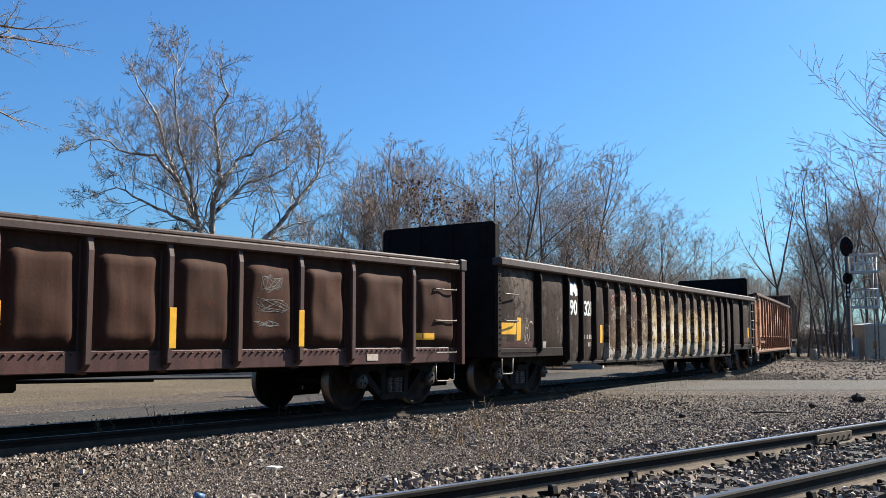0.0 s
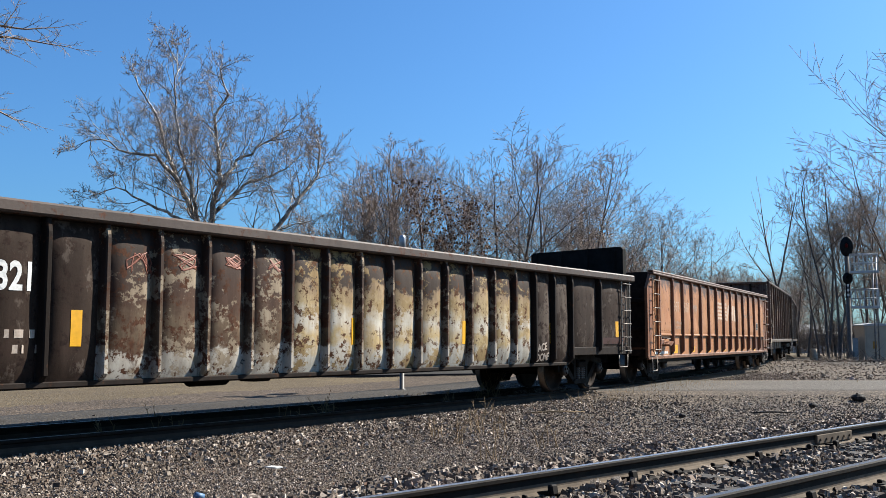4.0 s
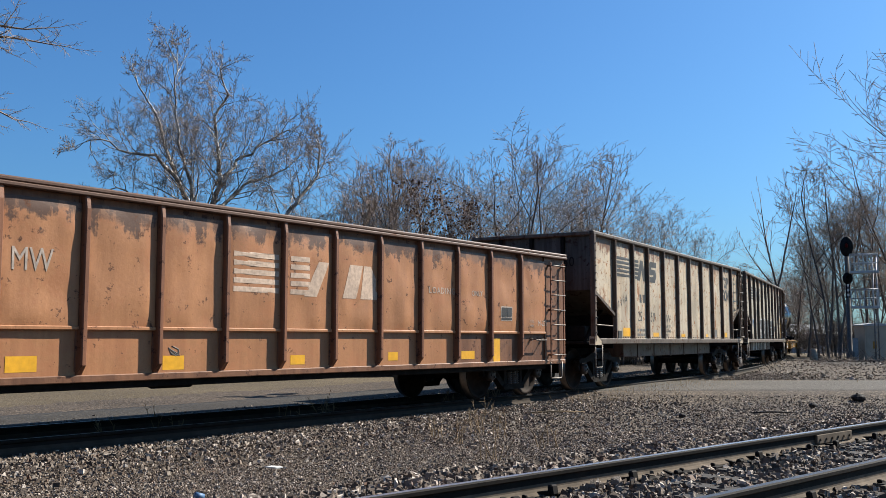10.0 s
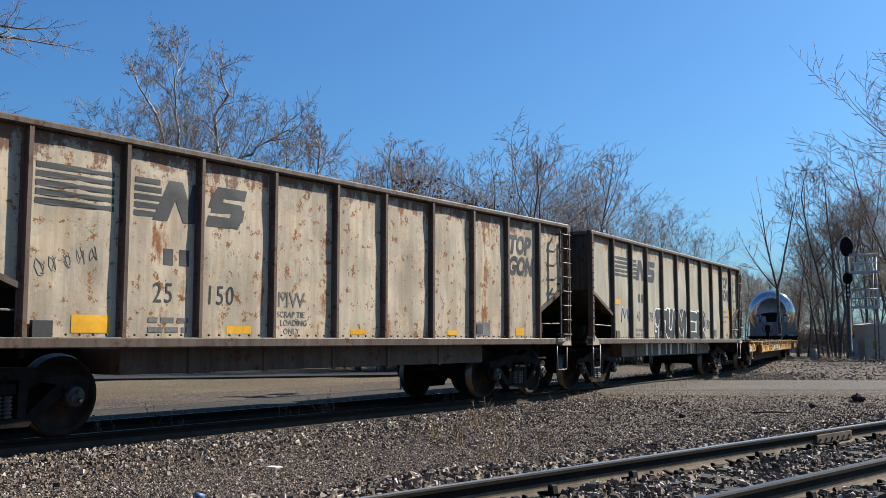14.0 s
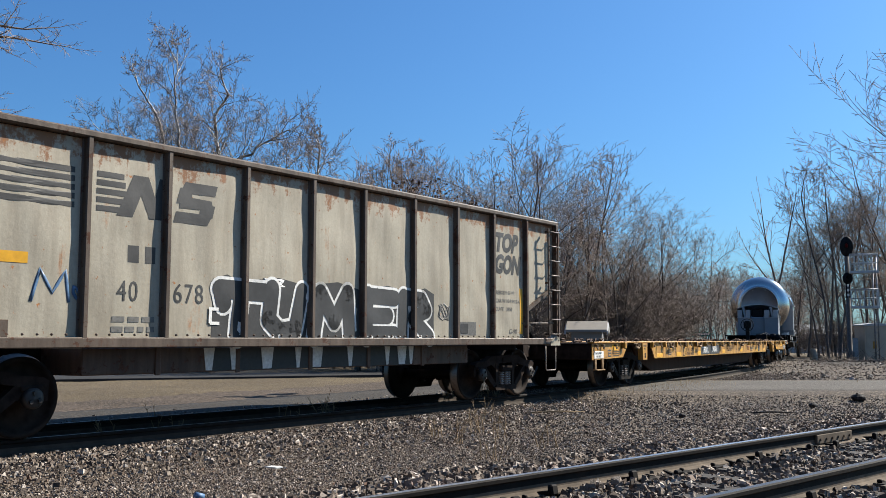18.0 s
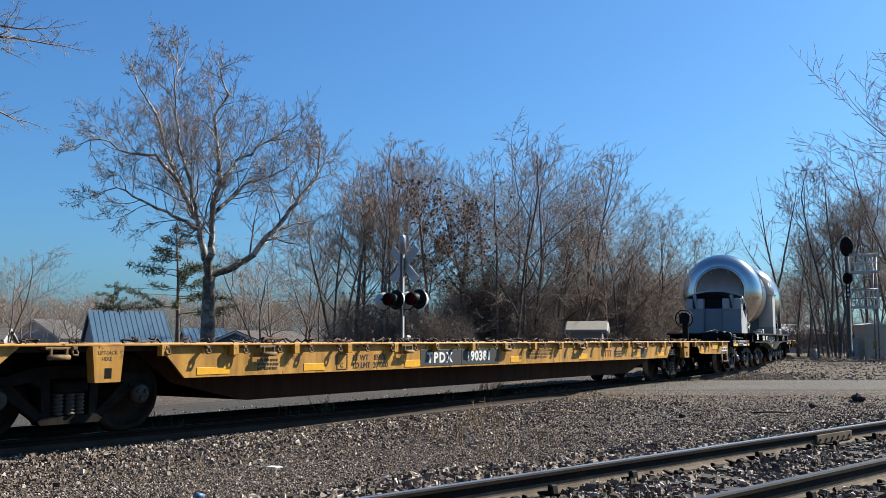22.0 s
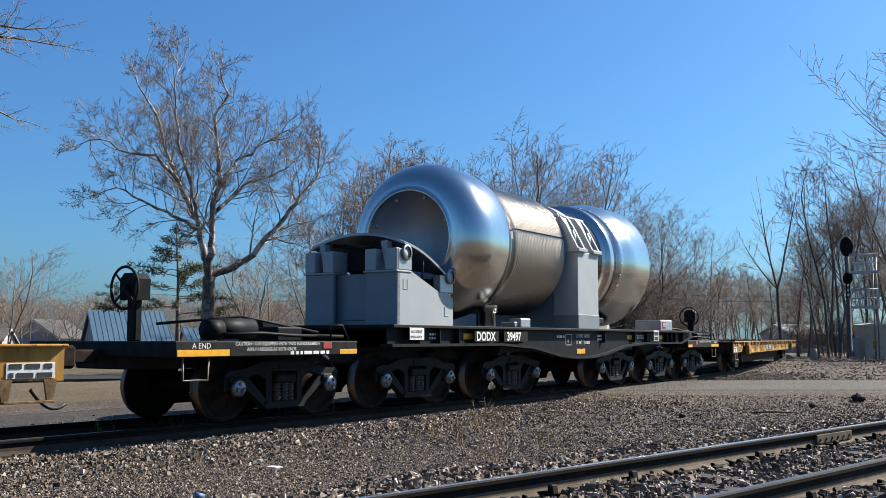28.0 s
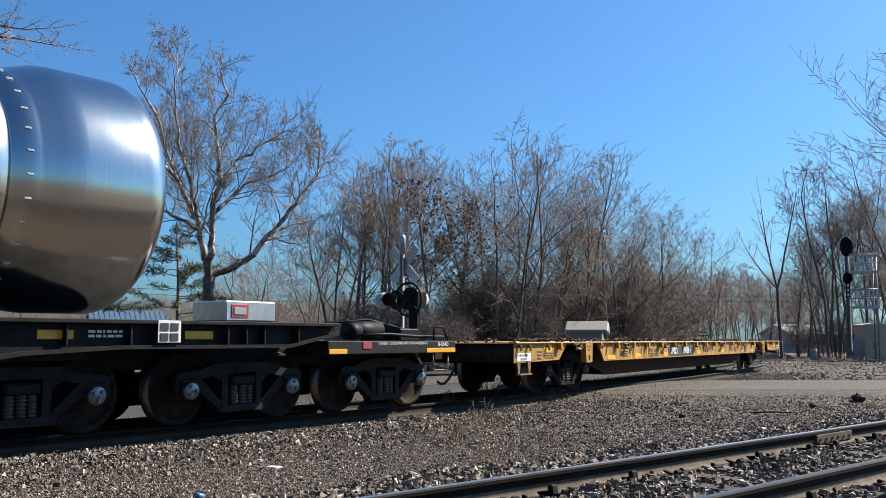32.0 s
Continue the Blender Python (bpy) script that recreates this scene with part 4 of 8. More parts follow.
def leaf_spray(segs, seed, share, lo, hi):
    """Withered leaves still held by the twigs between two heights: small folded blades."""
    rng = np.random.default_rng(seed)
    m = Mesh()
    for q in segs:
        if q[8] >= 3 and lo < q[5] < hi and rng.uniform() < share:
            p = Vector(q[3:6])
            a, b = Vector(rng.normal(0, 1, 3)).normalized() * 0.075, Vector(rng.normal(0, 1, 3)).normalized() * 0.045
            o = len(m.v)
            m.v += [tuple(p), tuple(p + a * 0.6 + b), tuple(p + a * 1.5), tuple(p + a * 0.6 - b + Vector((0, 0, -0.02)))]
            m.face((o, o + 1, o + 2), 0, False), m.face((o, o + 2, o + 3), 0, False)
    return m


def round_crown(segs, share=93, keep=0.42):
    """Shorten the shoots that stand above the crown, so that its top is rounded and dense."""
    z = float(np.percentile([q[5] for q in segs], share))
    low = lambda h: h if h < z else z + (h - z) * keep
    return [(*q[0:2], low(q[2]), *q[3:5], low(q[5]), *q[6:]) for q in segs]


KINDS, TOPS = [], []
for i, (stems, limbs, low, fan, rise, spread, catkins, mats, lab) in enumerate((
        (2, 6, 0.28, 0.36, 0.85, 0.47, 0.0, (M_BARK, M_TWIG), "bare grey-brown round-crowned tree in the thicket"),
        (3, 6, 0.35, 0.25, 1.0, 0.50, 0.06, (M_BARK, M_TWIG_RED), "bare many-stemmed tree with hanging catkins"),
        (2, 6, 0.20, 0.36, 0.6, 0.52, 0.0, (M_BARK, M_TWIG), "bare spreading forked tree in the thicket"),
        (1, 7, 0.30, 0.20, 1.0, 0.48, 0.0, (M_BARK, M_BRUSH), "slender bare tree with fine upright twigs"),
        (2, 6, 0.30, 0.28, 0.9, 0.54, 0.03, (M_BARK, M_TWIG_RED), "bare upright tree with reddish twigs"),
        (2, 6, 0.18, 0.28, 0.8, 0.50, 0.05, (M_BARK, M_TWIG_RED), "thin tree still holding withered brown leaves"))):
    spec_k = dict(wobble=0.12, lift=0.03, counts=(0, 5, 5, 3), ratio=0.56, spread=spread, tip=0.0064, limbs=limbs, rise=rise)
    segs = tree_segs(60 + i, 10.0, spec_k, 0.095, stems, low, fan)
    segs = round_crown(segs)
    if catkins:
        segs = hang_catkins(segs, 80 + i, catkins)
    TOPS.append(float(np.percentile([q[5] for q in segs], 99.3)))
    KINDS.append(bare_tree("bare_tree", lab, segs, mats, split=2, group="bare trees behind the track"))
    if i == 5:
        tagged(part("leaf_spray", leaf_spray(segs, 7, 0.42, 2.0, 7.4), M_LEAF, KINDS[5], "withered brown leaves"), kind="stuff")
BUSH = bare_tree("bare_shrub", "tangled bare grey shrub at the thicket's edge", tree_segs(77, 4.2, BRUSH, 0.035, 4, 0.05, 0.5), (M_BARK, M_BRUSH), split=1, group="shrubs of the thicket")
BUSH["category"] = "shrub"
FIRST = {}


def plant(kind, x, y, scale, turn, sx=1.0, z=-0.3):
    """Place a copy of a tree; the first of each kind is used itself."""
    m = pose(x, y, z, 0, 0, turn)
    if kind.name not in FIRST:
        FIRST[kind.name] = kind
        ob = kind
    else:
        ob = copy_thing(kind, m)
    ob.matrix_basis = m @ Matrix.Diagonal((scale * sx, scale * sx, scale, 1))
    return ob


def by_top(k, u, v, depth, sx):
    """Plant a tree whose top lies at slopes u, v from the eye at that depth."""
    plant(KINDS[k], u * depth, depth, (v * depth + 1.4) / TOPS[k], rng_t.uniform(0, 360), sx)


rng_t = random.Random(5)
# the thicket behind the crossing: slopes of each tree's top as seen from the eye, and its depth
for u, v, d, k in ((-0.105, 0.165, 46, 1), (-0.086, 0.185, 44, 1), (-0.060, 0.192, 42, 1), (-0.028, 0.215, 44, 4), (-0.012, 0.17, 43, 5),
                   (0.012, 0.155, 47, 5), (0.040, 0.195, 48, 0), (0.064, 0.204, 46, 0), (0.088, 0.19, 48, 2), (0.112, 0.14, 50, 3), (0.135, 0.193, 50, 4),
                   (0.160, 0.162, 52, 0), (0.178, 0.142, 54, 2), (0.196, 0.125, 56, 0), (0.212, 0.128, 58, 2), (0.228, 0.108, 60, 2),
                   (-0.125, 0.10, 52, 2), (0.026, 0.15, 57, 3),
                   (0.078, 0.20, 47, 0), (0.125, 0.155, 52, 2), (0.075, 0.125, 55, 2), (0.12, 0.12, 56, 4), (0.145, 0.12, 58, 5), (0.165, 0.11, 60, 3), (0.19, 0.095, 62, 5), (0.21, 0.09, 64, 4)):
    by_top(k, u, v, d, rng_t.uniform(0.85, 1.1))
for i in range(60):
    u = -0.12 + 0.36 * ((i + rng_t.random()) / 60) ** 0.8
    d = 42 + 14 * max(0, u) / 0.2 + rng_t.uniform(-1.5, 9)
    plant(BUSH, u * d, d, rng_t.uniform(0.45, 0.85) * (1 + 0.9 * rng_t.random() * (u > 0.02)), rng_t.uniform(0, 360))
# woods behind the signal
for u, v, d, k in ((0.585, 0.34, 60, 0), (0.488, 0.212, 70, 2), (0.452, 0.155, 72, 4), (0.398, 0.186, 70, 1), (0.392, 0.14, 71, 3), (0.383, 0.12, 72, 3),
                   (0.372, 0.115, 76, 3), (0.362, 0.10, 80, 3), (0.43, 0.15, 74, 3), (0.40, 0.12, 78, 3), (0.418, 0.13, 80, 3), (0.46, 0.15, 73, 3), (0.48, 0.18, 70, 2), (0.39, 0.10, 84, 4), (0.44, 0.11, 82, 4), (0.42, 0.14, 78, 2), (0.46, 0.16, 80, 0), (0.40, 0.11, 82, 2), (0.44, 0.13, 86, 0), (0.375, 0.09, 88, 2)):
    by_top(k, u, v, d, rng_t.uniform(0.8, 1.0))
for i in range(12):
    u = 0.355 + 0.13 * (i + rng_t.random()) / 12
    d = rng_t.uniform(76, 96)
    plant(BUSH, u * d, d, rng_t.uniform(0.5, 0.9), rng_t.uniform(0, 360))
# far woods: beyond the line at its vanishing end, and behind the houses
for i in range(46):
    by_top(rng_t.choice((0, 2, 3, 4)), 0.205 + 0.17 * i / 46, rng_t.uniform(0.04, 0.08), rng_t.uniform(95, 170), rng_t.uniform(0.9, 1.3))
by_top(0, 0.27, 0.115, 110, 0.8)
for i in range(80):
    u = -0.48 + 0.42 * (i + rng_t.random()) / 80
    by_top(rng_t.choice((0, 2, 4)), u, 0.032 + 0.016 * rng_t.random(), rng_t.uniform(100, 175), rng_t.uniform(1.0, 1.5))
for u, v, d, k in ((-0.448, 0.092, 85, 2), (-0.425, 0.062, 95, 0), (-0.47, 0.07, 90, 4), (-0.20, 0.075, 90, 0), (-0.17, 0.085, 70, 2), (-0.145, 0.09, 64, 4), (-0.225, 0.05, 95, 4), (-0.185, 0.10, 62, 2)):
    by_top(k, u, v, d, 1.2)


def snag():
    """The thin forked tree that stands alone at the line's vanishing end."""
    rng = np.random.default_rng(8)
    spec = dict(wobble=0.1, lift=0.1, counts=(0, 5, 3), ratio=0.36, spread=0.42, tip=0.012)
    out = []
    pts, d = limb(rng, out, (0, 0, -0.3), (0.0, 0, 1), 4.6, 0.12, 0.09, 0, 0.03, 0.02, 5)
    for way, n, r in (((0.30, 0, 1), 5.6, 0.075), ((-0.22, 0.1, 1), 5.2, 0.07), ((-0.8, 0, 0.85), 3.4, 0.05), ((0.05, 0.1, 1), 4.6, 0.05)):
        branch(rng, out, pts[-1], way, n, r, 1, spec)
    t = bare_tree("forked_tree", "lone thin forked bare tree at the woods' edge", out, (M_BARK, M_TWIG))
    t.matrix_basis = pose(0.345 * 62, 62, 0)


snag()


def hanging_limb():
    """A tree that stands out of view; its outer branches reach in."""
    rng = np.random.default_rng(21)
    spec = dict(wobble=0.14, lift=-0.035, counts=(0, 6, 6, 5), ratio=0.46, spread=0.5, tip=0.0045)
    out = []
    limb(rng, out, (0, 0, -0.3), (0, 0, 1), 9.0, 0.3, 0.16, 0, 0.02, 0, 8)
    for z, way, n in ((7.9, (1.0, 0.05, 0.22), 3.2), (8.6, (1.0, -0.1, 0.35), 2.8), (8.0, (0.8, 0.4, 0.4), 3.0), (6.4, (0.9, 0.2, 0.1), 2.5), (8.8, (-0.8, 0.2, 0.5), 3.0), (8.6, (-0.2, -0.8, 0.5), 3.0)):
        branch(rng, out, (0, 0, z), way, n, 0.09, 1, spec)
    t = bare_tree("yard_tree", "bare dark-barked yard tree whose branches reach overhead", out, (M_BARK, M_TWIG))
    t.matrix_basis = pose(-13.2, 22.0, 0)


hanging_limb()


def pine(x, y, h, seed, label):
    """A thin evergreen: a straight stem with tiers of drooping boughs set with short needle sprays."""
    rng = np.random.default_rng(seed)
    wood, green = [], []
    limb(rng, wood, (0, 0, -0.3), (0, 0, 1), h, 0.16, 0.03, 0, 0.02, 0, 8)
    for i in range(34):
        f = 0.32 + 0.68 * (i + rng.uniform(-1, 1)) / 34
        a = rng.uniform(0, 6.28)
        n = h * 0.72 * (1.08 - f) ** 0.8 * rng.uniform(0.3, 1.1)
        pts, dirs = limb(rng, wood, (0, 0, h * f), (math.cos(a), math.sin(a), 0.1), n, 0.03, 0.008, 1, 0.08, 0.0, 5)
        for j in range(int(14 + 44 * n)):
            g = rng.uniform(0.3, 1.0) * 5
            k = min(4, int(g))
            p = pts[k] + (pts[k + 1] - pts[k]) * (g - k)
            d = unit(rng.normal(0, 1, 3) + np.array((0, 0, 0.3)))
            p = p + rng.normal(0, 0.09, 3)
            e = p + d * rng.uniform(0.12, 0.3)
            green.append((*p, *e, 0.024, 0.006, 1))
    t = thing("evergreen_tree", label, "tree", pose(x, y, 0))
    part("trunk", sticks("trunk", wood, M_BARK, 6), None, t)
    part("needles", sticks("needles", green, M_NEEDLE, 3), None, t)


pine(-14.6, 54.0, 7.6, 31, "thin dark green evergreen behind the sycamore")
pine(-32.0, 95.0, 6.6, 33, "bushy evergreen behind the blue-roofed house")
# ---- the train: shared pieces ----
def side(x, z, w, tilt=0.0):
    """A pose for words and plates on a car's camera-side wall, w metres from its middle."""
    return pose(x, -w, z, 90, 0, 0) @ pose(0, 0, 0, 0, 0, tilt)


def plate(name, x0, x1, z0, z1, w, mat, parent, label="", thick=0.006, lift=0.0025):
    """A thin plate, or a painted patch that follows the plating, on the camera's side of a car."""
    if parent.name in SKIN and thick < 0.01:
        ob = part(name, Mesh().grid(lambda u, v: (x0 + (x1 - x0) * u, -w, z0 + (z1 - z0) * v), 6, 5), mat, parent, label)
        return drape(ob, parent, w, lift)
    return part(name, Mesh().box(x0, x1, -w - thick, -w + 0.004, z0, z1, 0.002), mat, parent, label)


def mark(name, pts, w, mat, parent, label="", lift=0.003):
    """A painted shape with straight edges, cut fine and laid on the plating."""
    tri = Mesh()
    n = len(pts)
    cx, cz = sum(q[0] for q in pts) / n, sum(q[1] for q in pts) / n
    for i in range(n):
        (xa, za), (xb, zb) = pts[i], pts[(i + 1) % n]
        o = len(tri.v)
        for j in range(4):
            f = j / 3
            for k in range(4):
                g = k / 3
                px, pz = xa + (xb - xa) * g, za + (zb - za) * g
                tri.v.append((cx + (px - cx) * f, -w, cz + (pz - cz) * f))
        for j in range(3):
            for k in range(3):
                q = o + j * 4 + k
                tri.face((q, q + 1, q + 5, q + 4), 0, True)
    return drape(part(name, tri, mat, parent, label), parent, w, lift)


def bars(parent, x0, x1, z0, z1, rows, w, mat, seed, name="stencil_bars"):
    """Small writing that cannot be read: short bars in rows."""
    r = random.Random(seed)
    m = Mesh()
    h = (z1 - z0) / (rows * 1.8 - 0.8)
    for k in range(rows):
        z = z1 - h - k * h * 1.8
        x = x0
        while x < x1 - 0.02:
            n = min(x1 - x, r.uniform(0.5, 2.2) * h * 1.6)
            m.box(x, x + n, -w - 0.002, -w + 0.002, z, z + h, 0.001)
            x += n + h * r.uniform(0.5, 0.9)
    ob = tagged(part(name, m, mat, parent), kind="stuff")
    return drape(ob, parent, w) if parent.name in SKIN else ob


def wheelset_mesh(cap):
    m = Mesh()
    for sg in (-1, 1):
        prof = [(0.645, 0.10), (0.685, 0.12), (0.705, 0.30), (0.685, 0.40), (0.690, 0.482), (0.712, 0.484), (0.728, 0.462), (0.822, 0.452), (0.826, 0.395), (0.775, 0.385), (0.755, 0.30),
                (0.79, 0.14), (0.83, 0.12), (0.83, 0.085), (1.02, 0.08), (1.02, 0.115), (1.115, 0.115), (1.13, 0.09), (1.135, 0.0)]
        prof = [(sg * a, b) for a, b in prof]
        if sg > 0:
            prof = prof[::-1]
        mids = [0] * (len(prof) - 1)
        for i in range(len(prof) - 1):
            b = sorted((abs(prof[i][0]), abs(prof[i + 1][0])))
            if b[0] >= 0.69 and b[1] <= 0.823 and min(prof[i][1], prof[i + 1][1]) > 0.44:
                mids[i] = 1
            if b[0] >= 1.02:
                mids[i] = 2
        m.lathe(prof, axis="y", n=36, mids=mids)
        for k in range(3):
            a = k * 2.094
            m.lathe([(sg * 1.128, 0.026), (sg * 1.155, 0.024), (sg * 1.155, 0.0)][:: sg * -1 if sg < 0 else 1] if sg < 0 else [(1.155, 0.0), (1.155, 0.024), (1.128, 0.026)],
                    axis="y", at=(0.06 * math.sin(a), 0, 0.06 * math.cos(a)), n=6, mi=2, smooth=False)
    m.tube([(0, -0.66, 0), (0, 0.66, 0)], 0.083, 12)
    return m.data("wheelset", [M_WHEEL, M_TREAD, cap])


def side_frame_mesh(mat):
    """A cast truck side frame: bowed top chord, diagonal legs, spring seat, bearing adapters."""
    m = Mesh()
    for sg in (1, -1):
        def P(pts):
            q = [(a * sg, b) for a, b in pts]
            return q if sg > 0 else q[::-1]
        m.prism(P([(0.0, 0.66), (0.36, 0.66), (0.74, 0.585), (1.08, 0.575), (1.10, 0.64), (1.02, 0.685), (0.76, 0.70), (0.45, 0.79), (0.0, 0.80)]), -1.06, -0.92)
        m.prism(P([(0.30, 0.24), (0.40, 0.20), (0.80, 0.50), (0.82, 0.60), (0.70, 0.60)]), -1.05, -0.93)
        m.prism(P([(0.24, 0.22), (0.34, 0.22), (0.36, 0.68), (0.25, 0.68)]), -1.05, -0.93)
        m.prism(P([(0.70, 0.45), (0.76, 0.43), (0.80, 0.60), (0.70, 0.60)]), -1.04, -0.94)
        m.prism(P([(1.03, 0.42), (1.09, 0.42), (1.10, 0.60), (1.02, 0.60)]), -1.04, -0.94)
        m.box(sg * 0.889 - 0.13, sg * 0.889 + 0.13, -1.08, -0.92, 0.53, 0.60, 0.015)
        m.prism(P([(0.36, 0.56), (0.55, 0.66), (0.60, 0.73), (0.36, 0.74)]), -1.045, -0.935)
    m.prism([(-0.36, 0.155), (0.36, 0.155), (0.40, 0.20), (0.34, 0.245), (-0.34, 0.245), (-0.40, 0.20)], -1.07, -0.91)
    m.box(-0.20, 0.20, -1.10, -0.90, 0.50, 0.62, 0.02)
    m.box(-0.12, 0.12, -1.075, -1.055, 0.68, 0.76, 0.008)
    return m.data("side_frame", mat)


def spring_mesh(mat):
    m = Mesh()
    prof = [(0.24, 0.0)]
    for k in range(6):
        z = 0.25 + k * 0.042
        prof += [(z, 0.046), (z + 0.012, 0.064), (z + 0.024, 0.064), (z + 0.036, 0.046)]
    prof += [(0.505, 0.0)]
    return m.lathe(prof, axis="z", n=12).data("spring", mat)


def bolster_mesh(mat):
    m = Mesh().box(-0.19, 0.19, -0.93, 0.93, 0.40, 0.66, 0.03).lathe([(0.66, 0.0), (0.66, 0.2), (0.74, 0.2), (0.74, 0.0)][::-1], axis="z", n=20)
    for sg in (-1, 1):
        m.box(sg * 0.40 - 0.04, sg * 0.40 + 0.04, -0.78, 0.78, 0.34, 0.42, 0.01)
        for y in (-0.75, 0.75):
            m.box(sg * 0.415 - 0.05, sg * 0.415 + 0.05, y - 0.05, y + 0.05, 0.28, 0.56, 0.015)
    return m.data("truck", mat)


WHEELS = {"black": wheelset_mesh(M_CAP), "grimy": wheelset_mesh(M_CAP_DULL)}
WHEELS["rusty"] = WHEELS["grimy"]
FRAMES = {k: (side_frame_mesh(a), spring_mesh(b), bolster_mesh(a)) for k, a, b in
          (("grimy", M_TRUCK, M_SPRING), ("black", M_TRUCK_BLACK, M_SPRING), ("rusty", M_TRUCK_RUST, M_BAR))}
ROLLING, CARS = [], []


def add_truck(car, a, mid, style="grimy"):
    fr, sp, bo = FRAMES[style]
    t = part("truck", bo, None, car, "dark cast steel truck with sprung side frames")
    t.location = (a - mid, 0, 0)
    for turn in (0, 180):
        part("side_frame", fr, None, t, m=pose(0, 0, 0, 0, 0, turn))
        for x in (-0.13, 0.0, 0.13):
            for y in (-1.02, -0.96) if x else (-1.04,):
                part("spring", sp, None, t, m=pose(0, 0, 0, 0, 0, turn) @ pose(x, y, 0))
    for x in (-0.889, 0.889):
        ROLLING.append(part("wheelset", WHEELS[style], None, t, "rusty wheels with worn bright treads", pose(x, 0, 0.457)))
    return t, a


def new_car(name, label, category, a0, a1, trucks, style="grimy", group="cars of the work train"):
    mid = (trucks[0] + trucks[1]) / 2
    car = thing(name, label, category, group=group)
    rec = dict(ob=car, mid=mid, ends=(trucks[0], trucks[1]), trucks=[add_truck(car, a, mid, style) for a in trucks], extra=[])
    CARS.append(rec)
    for sg, a in ((-1, a0), (1, a1)):
        coupler(car, a - mid, sg)
    return car, mid


def coupler(car, x, sg):
    m = Mesh().box(min(x, x + sg * 0.35), max(x, x + sg * 0.35), -0.09, 0.09, 0.80, 0.97, 0.02)
    m.prism([(a * sg + x, b) for a, b in ((0.30, -0.16), (0.52, -0.14), (0.50, 0.02), (0.44, 0.13), (0.30, 0.14))][::sg], 0.74, 1.03, axis="z")
    m.box(min(x - sg * 0.25, x), max(x - sg * 0.25, x), -0.22, 0.22, 0.76, 1.02, 0.02)
    part("coupler", m, M_TRUCK_RUST, car, "rust-brown knuckle coupler")
    pts = [(x + sg * (0.1 + 0.45 * k / 8), -0.28 + 0.25 * k / 8 * 0.3, 0.72 - 0.42 * math.sin(math.pi * min(1, 0.15 + 0.5 * k / 8))) for k in range(9)]
    part("brake_hose", Mesh().tube(pts, 0.024, 7), M_HOSE, car, "sagging black rubber brake hose")


def ladder(car, x0, x1, z0, z1, n, w, mat, stile=True, out=0.07):
    m = Mesh()
    if stile:
        for x in (x0, x1):
            m.box(x - 0.022, x + 0.022, -w - out - 0.012, -w - out + 0.012, z0 - 0.06, z1 + 0.06, 0.003)
            for z in (z0, (z0 + z1) / 2, z1):
                m.box(x - 0.02, x + 0.02, -w - out, -w + 0.01, z - 0.02, z + 0.02, 0.003)
    lad = part("ladder", m, mat, car, "side ladder with round rungs") if stile else None
    for k in range(n):
        z = z0 + (z1 - z0) * k / (n - 1)
        r = Mesh().tube([(x0, -w - out, z), (x0 + 0.03, -w - out - 0.05, z), (x1 - 0.03, -w - out - 0.05, z), (x1, -w - out, z)], 0.011, 6)
        part("rung", r, M_BAR, lad or car)


def grab_iron(car, x0, x1, z, w, out=0.12):
    m = Mesh().tube([(x0, -w + 0.02, z), (x0, -w - out + 0.02, z), (x0 + 0.02, -w - out, z - 0.015), (x1 - 0.02, -w - out, z - 0.015), (x1, -w - out + 0.02, z), (x1, -w + 0.02, z)], 0.011, 6)
    for x in (x0, x1):
        m.lathe([(-w - 0.03, 0.0), (-w - 0.03, 0.026), (-w + 0.01, 0.026)], axis="y", at=(x, 0, z), n=6, smooth=False)
    part("grab_iron", m, M_BAR, car, "bare steel grab iron")


def stirrup(car, x0, x1, z, w, drop=0.32):
    m = Mesh().tube([(x0, -w, z), (x0 + 0.01, -w, z - drop + 0.03), (x0 + 0.04, -w, z - drop), (x1 - 0.04, -w, z - drop), (x1 - 0.01, -w, z - drop + 0.03), (x1, -w, z)], 0.013, 6)
    part("stirrup", m, M_BAR, car, "worn steel foot stirrup")


def panel_mesh(car, x0, x1, z0, z1, w, bulge, dents, seed, nu=10, nv=12, slope=0.0, inset=0.0):
    """A plate between two posts, bulged by its load and dented."""
    r = random.Random(seed)
    ox, oz = r.uniform(0, 50), r.uniform(0, 50)

    def fn(u, v):
        b = bulge * (1 - abs(2 * u - 1) ** 3.5) * (1 - abs(2 * v - 1) ** 5)
        if inset:
            b = bulge * smooth01(inset * 0.4, inset + 0.14, 0.5 - abs(u - 0.5)) * smooth01(inset * 0.4, inset + 0.09, 0.5 - abs(v - 0.5))
        x, z = x0 + (x1 - x0) * u, z0 + (z1 - z0) * v
        e = (1 - abs(2 * u - 1) ** 6) * (1 - abs(2 * v - 1) ** 8)
        b += e * dents * (noise.noise((x * 1.3 + ox, z * 1.1 + oz, 1)) + 0.55 * noise.noise((x * 3.4 + ox, z * 2.6 + oz, 2)))
        return (x, -w - b + slope * v, z)
    SKIN.setdefault(car.name, []).append((x0, x1, z0, z1, fn))
    return Mesh().grid(fn, nu, nv)


